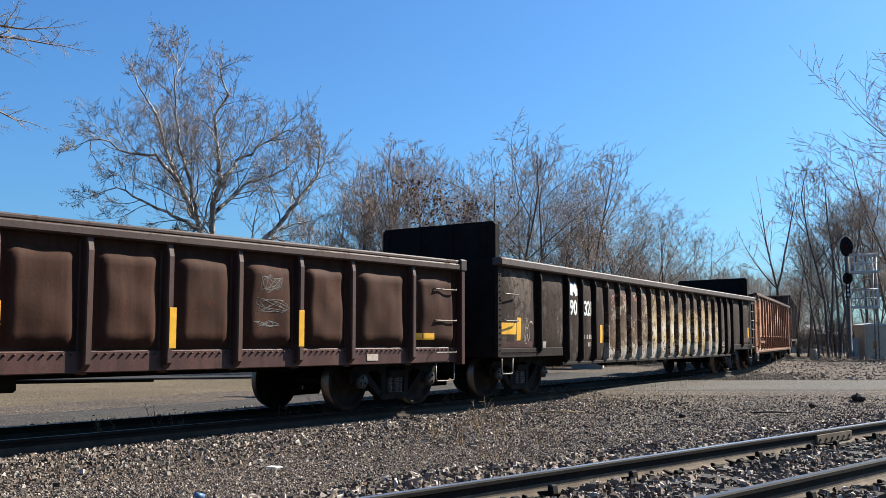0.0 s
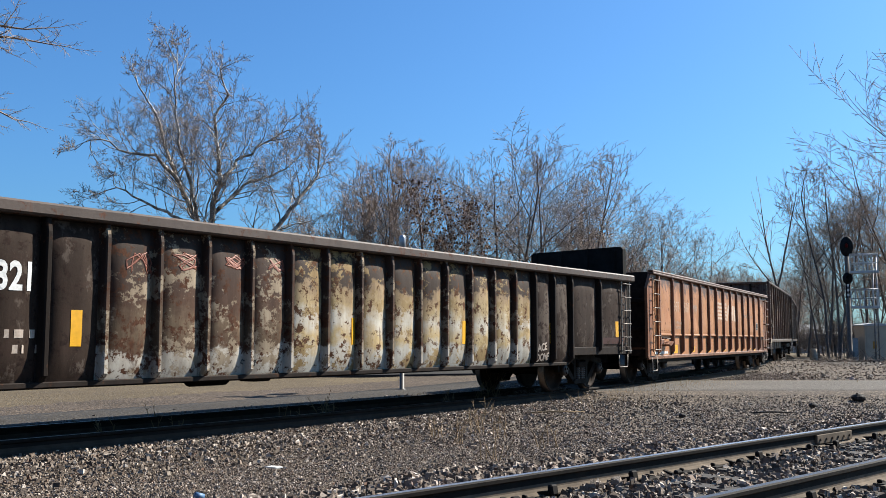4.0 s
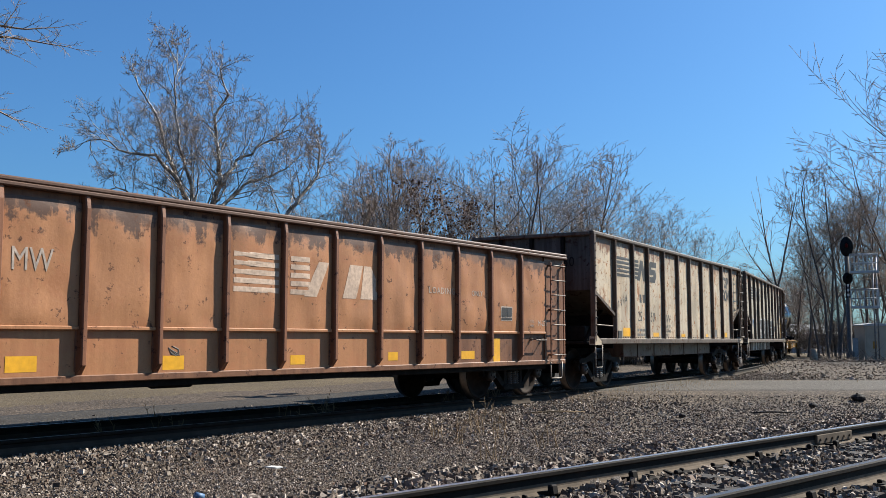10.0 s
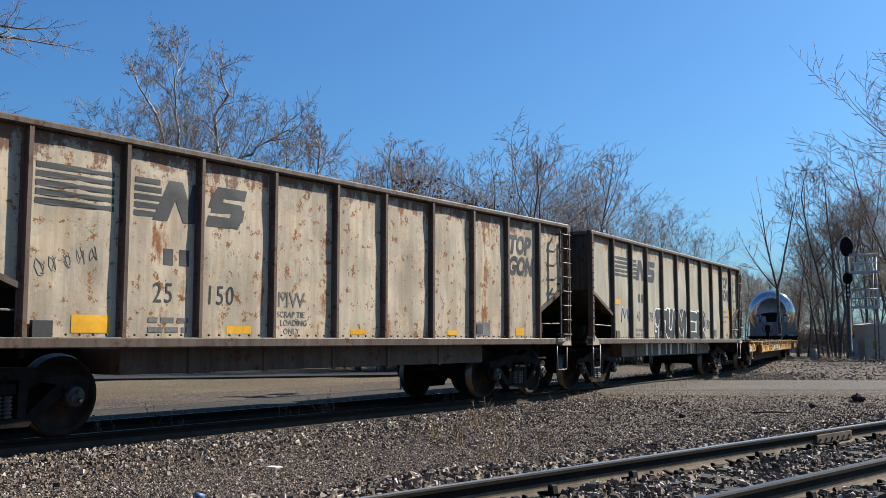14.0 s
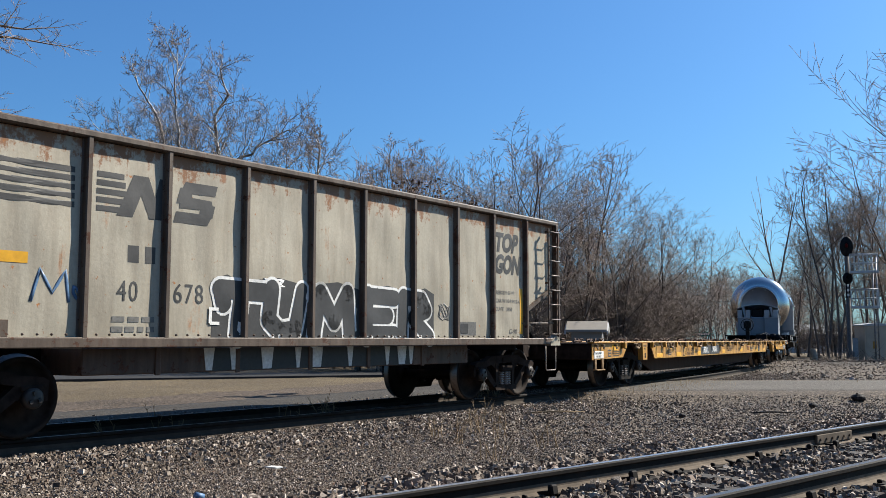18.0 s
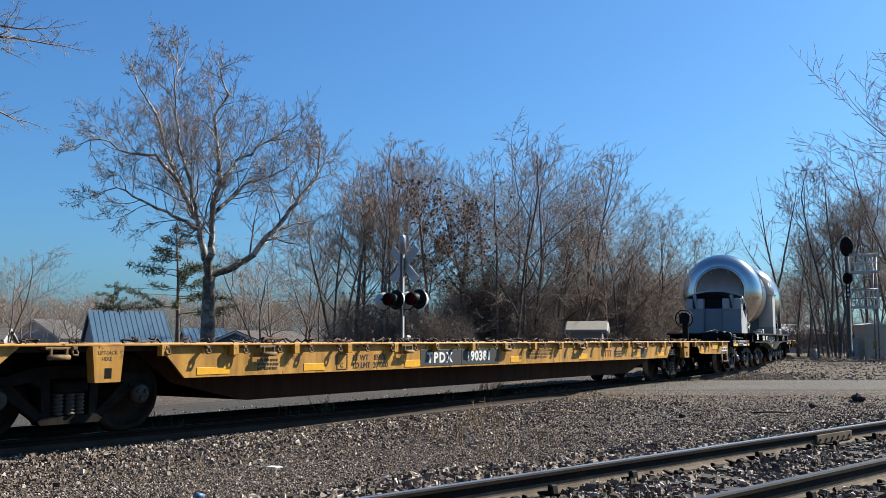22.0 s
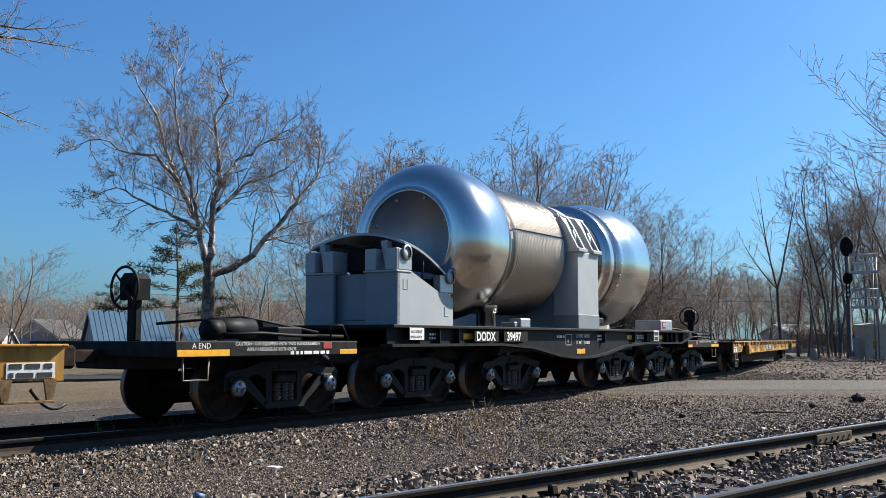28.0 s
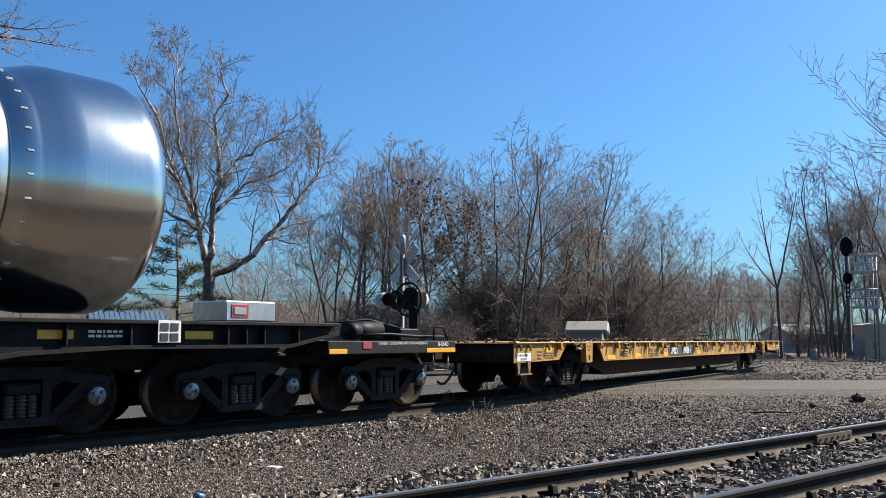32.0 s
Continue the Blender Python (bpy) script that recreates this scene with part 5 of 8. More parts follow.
def post(car, x, z0, z1, w0, w1, half, mat, name="post", flare=0.0):
    """A pressed hat-section side post: flanges against the wall, a narrower raised face with rounded edges."""
    m = Mesh()
    k = half * 0.72
    sec = [(-half, -w0 + 0.0), (-half, -w0 - 0.012), (-k, -w0 - 0.016), (-k + 0.008, -w1 + 0.018), (-k + 0.022, -w1), (k - 0.022, -w1), (k - 0.008, -w1 + 0.018), (k, -w0 - 0.016), (half, -w0 - 0.012), (half, -w0)]
    n = len(sec)
    levels = [(z0, 0.0), (z0 + 0.12, 1.0), (z1 - 0.16, 1.0), (z1, 0.75)] if flare else [(z0, 1.0), (z1, 1.0)]
    for z, f in levels:
        for a, b in sec:
            m.v.append((x + a, -w0 + (b + w0) * f, z))
    for j in range(len(levels) - 1):
        for i in range(n - 1):
            a = j * n + i
            m.face((a, a + 1, a + n + 1, a + n))
    m.face(range(n - 1, -1, -1)), m.face(range((len(levels) - 1) * n, len(levels) * n))
    return part(name, m, mat, car)


def rivets(car, places, w, mat, parent=None, r=0.016):
    m = Mesh()
    for x, z in places:
        m.lathe([(-w - 0.022, 0.0), (-w - 0.020, r * 0.7), (-w, r)], axis="y", at=(x, 0, z), n=6)
    tagged(part("rivets", m, mat, parent or car), kind="stuff")


def chalk(car, strokes, w, mat, r=0.006, label="chalk scrawl"):
    m = Mesh()
    for s in strokes:
        fine = []
        for (a, b), (c, d) in zip(s[:-1], s[1:]):
            fine += [(a + (c - a) * k / 3, b + (d - b) * k / 3) for k in range(3)]
        fine.append(s[-1])
        m.tube([(a, -skin(car, a, b, w) - 0.001, b) for a, b in fine], r, 5)
    for i, v in enumerate(m.v):
        k = skin(car, v[0], v[2], w)
        m.v[i] = (v[0], -k - 0.002 + (v[1] + k) * 0.25, v[2])
    part("scrawl", m, mat, car, label)


def spray_letter(car, strokes, half, w, mat, label, lift):
    """One sprayed letter from broad strokes (x0, z0, x1, z1), cut fine and laid on the plating."""
    m = Mesh()
    for x0, z0, x1, z1 in strokes:
        n = math.hypot(x1 - x0, z1 - z0)
        dx, dz = (x1 - x0) / n, (z1 - z0) / n
        m.grid(lambda u, v: (x0 + (x1 - x0) * u - dz * half * (2 * v - 1), -w, z0 + (z1 - z0) * u + dx * half * (2 * v - 1)), 8, 3)
        for cx, cz in ((x0, z0), (x1, z1)):
            m.grid(lambda u, v: (cx + half * v * math.cos(6.2832 * u), -w, cz + half * v * math.sin(6.2832 * u)), 14, 2)
    return drape(part("spray_letter", m, mat, car, label), car, w, lift)


def scribble(cx, cz, sx, sz, seed, n=26):
    r = random.Random(seed)
    a, b = r.uniform(2, 4), r.uniform(3, 6)
    return [(cx + sx * (math.sin(a * k * 0.35) * 0.7 + r.uniform(-0.25, 0.25)), cz + sz * (math.cos(b * k * 0.31) * 0.8 + r.uniform(-0.2, 0.2))) for k in range(n)]


def shell(car, x0, x1, w, z0, z1, mat, floor_z, thick=0.04, mat_in=None):
    """The far wall, floor and ends' inner faces of an open car."""
    mat_in = mat_in or mat
    part("far_wall", Mesh().box(x0, x1, w - thick, w, z0, z1), mat, car)
    part("inner_wall", Mesh().box(x0, x1, -w + 0.004, -w + thick, z0, z1), mat_in, car)
    part("car_floor", Mesh().box(x0, x1, -w + 0.05, w - 0.05, floor_z, floor_z + 0.06), mat_in, car)


def underframe(car, x0, x1, z0, z1, mat):
    m = Mesh().box(x0, x1, -0.28, 0.28, z0, z1, 0.02)
    part("centre_sill", m, mat, car)


def brake_gear(car, x, mat):
    m = Mesh().lathe([(x - 0.35, 0.0), (x - 0.35, 0.16), (x + 0.25, 0.16), (x + 0.3, 0.1), (x + 0.3, 0.0)][::-1], axis="x", at=(0, -0.55, 0.62), n=16)
    m.box(x + 0.6, x + 0.95, -0.8, -0.45, 0.5, 0.78, 0.03)
    m.tube([(x - 2.6, -0.5, 0.56), (x - 0.35, -0.55, 0.6)], 0.018, 6)
    m.tube([(x + 0.3, -0.55, 0.62), (x + 3.0, -0.45, 0.56)], 0.018, 6)
    part("brake_gear", m, mat, car, "black air brake cylinder and rods")


# ---- dark brown gondola ----
def brown_gondola():
    car, mid = new_car("brown_gondola_car", "dark rust-brown open gondola car with bulged side panels", "railcar", -4.4, 11.4, (-3.1, 10.12), "grimy")
    X = lambda a: a - mid
    ribs = [-4.3, -3.0] + [-1.09 + 1.09 * k for k in range(9)] + [8.68, 10.08, 11.36]
    shell(car, X(-4.35), X(11.38), 1.40, 0.95, 2.3, M_BROWN, 1.0)
    for i in range(len(ribs) - 1):
        part("panel", panel_mesh(car, X(ribs[i]) + 0.05, X(ribs[i + 1]) - 0.05, 0.93, 2.2, 1.385, 0.105, 0.046, 100 + i, 22, 20, inset=0.06), M_BROWN, car)
    for a in ribs[:-1]:
        post(car, X(a), 0.70, 2.26, 1.385, 1.525, 0.075, M_BROWN_RIB, flare=1)
    part("corner_post", Mesh().box(X(11.30), X(11.40), -1.54, -1.36, 0.68, 2.3, 0.012), M_BROWN_SILL, car)
    part("corner_post", Mesh().box(X(11.30), X(11.40), 1.36, 1.54, 0.68, 2.3, 0.012), M_BROWN_SILL, car)
    for sg in (-1, 1):
        lip = Mesh().box(X(-4.4), X(11.32), sg * 1.46 - 0.08, sg * 1.46 + 0.08, 2.25, 2.36, 0.02)
        lip.box(X(-4.4), X(11.28), sg * 1.44 - 0.075, sg * 1.44 + 0.075, 2.36, 2.425, 0.02)
        top = part("top_lip", lip, M_BROWN_LIP, car, "worn brown top lip")
        part("corner_cap", Mesh().box(X(11.26), X(11.44), sg * 1.46 - 0.095, sg * 1.46 + 0.095, 2.24, 2.44, 0.02), M_BROWN_LIP, top)
    sill = Mesh().box(X(-4.4), X(11.38), -1.44, -1.36, 0.72, 0.97, 0.012).box(X(-4.4), X(11.38), 1.36, 1.44, 0.72, 0.97, 0.012)
    part("side_sill", sill, M_BROWN_SILL, car, "red-brown side sill")
    part("end_wall", Mesh().box(X(11.22), X(11.34), -1.42, 1.42, 0.75, 2.4, 0.01).box(X(11.34), X(11.42), -1.4, 1.4, 1.5, 1.6, 0.02), M_BROWN, car)
    part("end_wall", Mesh().box(X(-4.4), X(-4.3), -1.42, 1.42, 0.75, 2.4, 0.01), M_BROWN, car)
    places = []
    for i in range(len(ribs) - 1):
        k = ribs[i] + 0.16
        while k < ribs[i + 1] - 0.1:
            places.append((X(k), 0.93))
            k += 0.11
    rivets(car, places, 1.445, M_BROWN_SILL)
    for z in (1.93, 1.42, 0.90):
        grab_iron(car, X(10.62), X(11.2), z, 1.40)
    for a, z0, z1 in ((5.48, 0.99, 1.48), (7.62, 1.0, 1.5), (3.28, 1.0, 1.5)):
        part("reflector", Mesh().box(X(a) - 0.05, X(a) + 0.05, -1.531, -1.52, z0, z1, 0.002), M_YELLOW_TAG, car, "yellow reflective strip")
    plate("reflector", X(10.16), X(10.62), 1.09, 1.2, 1.46, M_YELLOW_TAG, car, "yellow reflective strip")
    plate("sign_plate", X(9.05), X(9.3), 0.78, 0.88, 1.445, M_WORN_WHITE, car, "small stencilled white plate")
    chalk(car, [scribble(X(7.05), 1.85, 0.3, 0.14, 3, 34), scribble(X(7.1), 1.55, 0.34, 0.1, 4, 30), scribble(X(7.0), 1.3, 0.3, 0.05, 5, 20)], 1.468, M_GREY_STENCIL, 0.003, "faint pale chalk scrawl")
    stirrup(car, X(10.75), X(11.25), 0.72, 1.42, 0.3)
    underframe(car, X(-4.2), X(11.2), 0.62, 0.98, M_TRUCK)
    brake_gear(car, X(3.0), M_TRUCK)


brown_gondola()


# ---- patched gondola with raised bulkheads ----
def patched_gondola():
    car, mid = new_car("bulkhead_gondola_car", "long patched dark gondola car with peeling paint and raised end bulkheads", "railcar", 12.29, 31.72, (14.1, 29.95), "grimy")
    X = lambda a: a - mid
    ribs = [14.05, 15.40] + [15.40 + 0.7435 * k for k in range(1, 19)] + [30.09]
    shell(car, X(12.32), X(31.7), 1.40, 0.8, 2.45, M_GON_RIB, 0.9)
    edges = [12.32] + ribs + [31.70]
    for i in range(len(edges) - 1):
        a, b = edges[i], edges[i + 1]
        zlow = 0.80 if a < 15 or b > 29 else 0.60
        mat = M_GON if a < 17.6 or a > 27.0 else M_GON_PALE if 20.5 < a < 27.0 else M_GON_MIX
        part("panel", panel_mesh(car, X(a) + 0.03, X(b) - 0.03, zlow, 2.4, 1.40, 0.085, 0.02, 200 + i), mat, car)
    for a in ribs:
        end = a < 15 or a > 29.5
        post(car, X(a), 0.78 if end else 0.59, 2.42, 1.40, 1.535, 0.06, M_GON_RIB if a < 17.6 or a > 27.2 else M_GON_MIX, flare=1)
    lip = Mesh()
    for sg in (-1, 1):
        lip.box(X(12.27), X(31.74), sg * 1.47 - 0.10, sg * 1.47 + 0.10, 2.415, 2.565, 0.025)
    part("top_lip", lip, M_LIP, car, "worn grey-brown top lip")
    for sg in (-1, 1):
        sl = Mesh()
        for p0, p1, z0 in ((12.3, 15.2, 0.77), (28.7, 31.72, 0.77)):
            sl.box(X(p0), X(p1), sg * 1.43 - 0.035, sg * 1.43 + 0.035, z0, z0 + 0.17, 0.01)
        sl.box(X(15.2), X(28.7), sg * 1.43 - 0.03, sg * 1.43 + 0.03, 0.575, 0.64, 0.01)
        part("side_sill", sl, M_GON_RIB, car)
    for a, a2 in ((12.3, 12.42), (31.6, 31.72)):
        part("end_wall", Mesh().box(X(a), X(a2), -1.42, 1.42, 0.78, 2.56, 0.01), M_BULKHEAD, car)
    for a in (12.50, 31.62):
        bk = Mesh().prism([(-1.33, 2.45), (1.12, 2.45), (1.12, 3.16), (1.06, 3.21), (-1.27, 3.25), (-1.33, 3.19)][::-1], X(a), X(a) + 0.16, axis="x")
        bulk = part("bulkhead", bk, M_BULKHEAD, car, "raised dark steel end bulkhead")
        for y in (-1.1, -0.4, 0.3, 1.0):
            part("bulkhead_rib", Mesh().box(X(a) - 0.03, X(a) + 0.19, y - 0.04, y + 0.04, 2.45, 3.2, 0.01), M_BULKHEAD, bulk)
    rivets(car, [(X(12.37), 0.9 + 0.105 * k) for k in range(14)] + [(X(12.45 + 0.1 * k), 0.86) for k in range(15)], 1.475, M_GON_RIB)
    part("corner_angle", Mesh().box(X(12.30), X(12.45), -1.475, -1.41, 0.78, 2.4, 0.01), M_GON_RIB, car)
    for z in (1.93, 1.45):
        grab_iron(car, X(12.46), X(13.0), z, 1.43)
    plate("reflector", X(12.5), X(13.02), 1.19, 1.40, 1.455, M_YELLOW_TAG, car, "yellow reflective patch")
    plate("reflector", X(13.05), X(13.2), 1.08, 1.5, 1.452, M_YELLOW_TAG, car, "faded yellow patch")
    for a in (17.2, 21.9, 24.8, 27.9):
        plate("reflector", X(a), X(a + 0.14), 1.02, 1.42, 1.455, M_YELLOW_TAG, car, "yellow reflective strip")
    plate("reflector", X(30.85), X(31.0), 1.15, 1.5, 1.455, M_YELLOW_TAG, car, "yellow reflective strip")
    w = 1.43
    lettering("90", 0.42, M_WHITE_PAINT, car, side(X(15.55), 1.62, w), label="white stencilled car number", wide=0.8, thick=0.012)
    lettering("1", 0.42, M_WHITE_PAINT, car, side(X(16.0), 1.62, w), label="white stencilled car number", wide=0.8)
    lettering("321", 0.42, M_WHITE_PAINT, car, side(X(16.30), 1.62, w), label="white stencilled car number", wide=0.75, thick=0.012)
    for q in ([(15.58, 2.02), (15.68, 2.0), (15.72, 2.26), (15.6, 2.3)], [(15.70, 2.12), (15.86, 1.99), (15.88, 2.14), (15.74, 2.27)], [(15.82, 2.0), (15.94, 2.02), (15.92, 2.3), (15.82, 2.27)], [(15.98, 2.04), (16.06, 2.0), (16.08, 2.14), (16.0, 2.26)]):
        mark("faded_emblem", [(X(u), v) for u, v in q], w, M_WHITE_PAINT, car, "faded white emblem patch")
    bars(car, X(16.3), X(16.85), 0.95, 1.2, 2, w, M_WORN_WHITE, 9)
    lettering("901321", 0.2, M_WORN_WHITE, car, pose(X(12.29), 0.25, 2.6 - 0.16, 90, 0, -90), label="small white number on the end", wide=0.9)
    plate("sign_plate", X(14.15), X(14.38), 0.92, 1.06, 1.46, M_WORN_WHITE, car, "small white-framed plate")
    plate("red_band", X(12.5), X(14.0), 0.95, 1.06, 1.448, M_BROWN_SILL, car, "red-brown painted band")
    plate("red_band", X(30.1), X(31.3), 1.0, 1.14, 1.448, M_BROWN_SILL, car, "red-brown painted band")
    lettering("ACE", 0.2, M_WORN_WHITE, car, side(X(27.46), 0.86, 1.466, 8), name="scrawl", label="white spray-painted word", spread=0.95, wide=0.85, thick=0.006)
    lettering("DONE", 0.2, M_WORN_WHITE, car, side(X(27.42), 0.67, 1.466, 4), name="scrawl", label="white spray-painted word", spread=0.9, wide=0.85, thick=0.006)
    chalk(car, [[(X(13.36), 1.08), (X(13.40), 1.25), (X(13.48), 1.52), (X(13.58), 1.30), (X(13.62), 1.12), (X(13.56), 1.06), (X(13.52), 1.2), (X(13.5), 1.02), (X(13.44), 1.02), (X(13.44), 1.2), (X(13.40), 1.06), (X(13.36), 1.08)], scribble(X(13.7), 1.42, 0.1, 0.03, 8, 10)], 1.457, M_WORN_WHITE, 0.007)
    chalk(car, [[(X(13.45 + 0.03 * k), 1.30 + 0.03 * (k % 2)) for k in range(3)]], 1.457, M_WORN_WHITE, 0.007, "chalk-drawn face dots")
    chalk(car, [scribble(X(18.1), 2.0, 0.24, 0.14, 21, 20), scribble(X(18.8), 2.05, 0.25, 0.12, 22, 20), scribble(X(19.6), 2.1, 0.25, 0.1, 23, 20), scribble(X(20.35), 2.1, 0.22, 0.1, 24, 18)], 1.46, M_PINK, 0.01, "rust-red spray scrawl")
    chalk(car, [scribble(X(19.9), 0.78, 0.18, 0.06, 31, 16)], 1.46, M_BLACK_PAINT, 0.009, "black spray scrawl")
    ladder(car, X(31.12), X(31.55), 0.85, 2.35, 6, 1.44, M_BAR)
    stirrup(car, X(12.5), X(12.95), 0.78, 1.44, 0.3)
    stirrup(car, X(31.1), X(31.55), 0.78, 1.44, 0.3)
    underframe(car, X(12.6), X(31.4), 0.5, 0.9, M_TRUCK)
    brake_gear(car, X(20.0), M_TRUCK)


patched_gondola()


# ---- orange gondola ----
def orange_gondola():
    car, mid = new_car("orange_gondola_car", "faded orange ribbed gondola car with dented panels and pale stencils", "railcar", 32.75, 49.0, (34.4, 47.6), "grimy")
    X = lambda a: a - mid
    ribs = [34.93 + 1.0285 * k for k in range(13)]
    shell(car, X(33.1), X(48.7), 1.40, 0.75, 2.75, M_ORANGE_DARK, 0.85)
    edges = [33.72] + ribs + [48.25]
    for i in range(len(edges) - 1):
        a, b = edges[i], edges[i + 1]
        part("panel", panel_mesh(car, X(a) + 0.06, X(b) - 0.05, 1.24, 2.62, 1.44, 0.016, 0.026, 300 + i, 16, 20), M_ORANGE, car)
        part("panel_edge", Mesh().box(X(a) + 0.05, X(b) - 0.04, -1.458, -1.38, 1.20, 1.245, 0.008), M_ORANGE, car)
        part("lower_panel", panel_mesh(car, X(a) + 0.02, X(b) - 0.02, 0.70, 1.2, 1.406, 0.0, 0.004, 330 + i, 5, 4), M_ORANGE if a < 45 else M_ORANGE_END, car)
    for a in ribs + [33.62]:
        post(car, X(a), 0.69, 2.72, 1.40, 1.51, 0.062, M_ORANGE_DARK, flare=1)
    for sg in (-1, 1):
        lip = Mesh().box(X(33.05), X(49.0), sg * 1.43 - 0.08, sg * 1.43 + 0.08, 2.70, 2.75, 0.012).box(X(33.05), X(49.0), sg * 1.43 - 0.068, sg * 1.43 + 0.068, 2.75, 2.81, 0.02)
        part("top_lip", lip, M_ORANGE, car)
        part("side_sill", Mesh().box(X(32.78), X(49.0), sg * 1.41 - 0.03, sg * 1.41 + 0.03, 0.615, 0.70, 0.01), M_ORANGE_END, car)
        part("stringer", Mesh().box(X(33.4), X(48.4), sg * 1.30 - 0.03, sg * 1.30 + 0.03, 0.53, 0.66, 0.01), M_TRUCK, car, "grimy black stringer")
    for sg in (1, -1):
        y0, y1 = (1.36, 1.43) if sg > 0 else (-1.43, -1.36)
        # far post, front end wall and ribs near-black: grime plus painted shade
        part("end_post", Mesh().prism([(X(32.75), 0.66), (X(33.05), 0.66), (X(33.25), 2.72), (X(33.07), 2.72), (X(32.75), 2.35)], y0, y1), M_TRUCK_RUST if sg > 0 else M_ORANGE_DARK, car)
        part("end_sheet", Mesh().prism([(X(32.95), 0.68), (X(33.7), 0.68), (X(33.7), 2.7), (X(33.2), 2.7)], y0 + 0.004, y1 - 0.01), M_ORANGE, car)
        part("end_sheet", Mesh().box(X(48.2), X(48.98), y0, y1, 0.68, 2.7), M_ORANGE_END, car)
    end = part("end_wall", Mesh().box(X(33.1), X(33.2), -1.4, 1.4, 0.7, 2.76), M_TRUCK_RUST, car, "end wall coloured dark by grime and painted shade")
    for z in (1.3, 2.0):
        part("end_rib", Mesh().box(X(33.02), X(33.12), -1.38, 1.38, z, z + 0.12, 0.02), M_TRUCK_RUST, end)
    part("end_wall", Mesh().box(X(48.85), X(48.95), -1.4, 1.4, 0.7, 2.76), M_ORANGE_DARK, car)
    rivets(car, [(X(33.84), 1.32 + 0.2 * k) for k in range(7)] + [(X(34.80), 1.32 + 0.2 * k) for k in range(7)] + [(X(33.95 + 0.19 * k), 1.33) for k in range(5)] + [(X(a + 0.5), 1.225) for a in ribs], 1.436, M_ORANGE_DARK)
    ladder(car, X(33.0), X(33.5), 0.85, 2.55, 6, 1.42, M_ORANGE)
    ladder(car, X(48.35), X(48.86), 0.80, 2.55, 7, 1.42, M_ORANGE_DARK)
    w = 1.43
    lettering("997", 0.40, M_FADED, car, side(X(35.06), 1.83, w), label="pale stencilled number", spread=1.12, wide=0.92)
    lettering("587", 0.40, M_FADED, car, side(X(36.14), 1.83, w), label="pale stencilled number", spread=1.12, wide=0.92)
    lettering("MW", 0.36, M_WORN_WHITE, car, side(X(37.14), 1.83, w), label="pale stencilled letters", wide=0.75)
    lettering("LD LMT 140600", 0.115, M_WORN_WHITE, car, side(X(35.08), 1.50, w), label="small pale stencil")
    lettering("LT WT   71400", 0.115, M_WORN_WHITE, car, side(X(35.08), 1.38, w), label="small pale stencil")
    lettering("LOADING", 0.15, M_WORN_WHITE, car, side(X(44.40), 1.86, w), label="small pale stencil", spread=1.2)
    lettering("ONLY", 0.13, M_WORN_WHITE, car, side(X(45.65), 1.86, w), label="small pale stencil")
    lettering("M-271", 0.15, M_WORN_WHITE, car, side(X(47.9), 1.36, w), label="small pale stencil")
    lettering("PULL", 0.07, M_WORN_WHITE, car, side(X(47.6), 1.42, w), label="small pale stencil")
    lettering("HERE", 0.07, M_WORN_WHITE, car, side(X(47.6), 1.33, w), label="small pale stencil")
    bars(car, X(33.3), X(34.6), 0.74, 0.80, 1, 1.43, M_WHITE_PAINT, 5)
    # faded emblem: stripes and two slanted blocks
    for a, b in ((40.2, 41.02), (41.24, 41.6)):
        for k in range(5):
            mark("emblem_stripe", [(X(a), 1.72 + 0.115 * k), (X(b), 1.72 + 0.115 * k), (X(b), 1.79 + 0.115 * k), (X(a), 1.79 + 0.115 * k)], w, M_FADED, car, "faded pale emblem stripe")
    for p in ([(41.5, 1.7), (41.75, 1.7), (42.0, 2.2), (41.78, 2.2)], [(42.3, 1.7), (42.6, 1.7), (42.75, 2.2), (42.45, 2.2)], [(42.7, 1.7), (43.1, 1.7), (43.12, 1.95), (42.95, 2.2), (42.78, 2.2)]):
        mark("emblem_block", [(X(a), b) for a, b in p], w, M_FADED, car, "faded pale emblem block")
    for a, z0, z1, n in ((35.2, 0.74, 0.96, 0.40), (37.15, 0.75, 0.92, 0.36), (39.15, 0.73, 0.9, 0.32), (41.3, 0.75, 0.88, 0.28), (43.42, 0.77, 0.9, 0.24), (45.4, 0.76, 0.9, 0.4), (46.4, 0.69, 1.12, 0.22)):
        plate("reflector", X(a), X(a + n), z0, z1, 1.412, M_YELLOW_TAG, car, "yellow reflective patch")
    for q, q2 in ((35.06, 35.19), (35.61, 35.68)):
        plate("black_patch", X(q), X(q2), 0.72, 0.98, 1.385, M_BLACK_PAINT, car, "black painted patch")
    plate("sign_plate", X(46.58), X(46.96), 1.44, 1.70, 1.45, M_WORN_WHITE, car, "white-framed black inspection stencil")
    for q, q2, z0, z1 in ((46.60, 46.762, 1.515, 1.68), (46.778, 46.94, 1.515, 1.68), (46.60, 46.94, 1.458, 1.498)):
        plate("stencil_box", X(q), X(q2), z0, z1, 1.457, M_BLACK_PAINT, car, lift=0.007)
    bars(car, X(46.63), X(46.72), 1.53, 1.60, 2, 1.466, M_WORN_WHITE, 4)
    bars(car, X(46.83), X(46.89), 1.57, 1.64, 2, 1.466, M_WORN_WHITE, 5)
    chalk(car, [scribble(X(39.3), 0.95, 0.13, 0.07, 41, 16)], 1.415, M_BLACK_PAINT, 0.008, "black spray tag")
    st = Mesh().prism([(X(34.1), 0.98), (X(34.45), 1.06), (X(34.5), 1.02), (X(34.2), 0.93)], -1.60, -1.40)
    part("step_bracket", st, M_ORANGE_DARK, car, "bent crossover step")
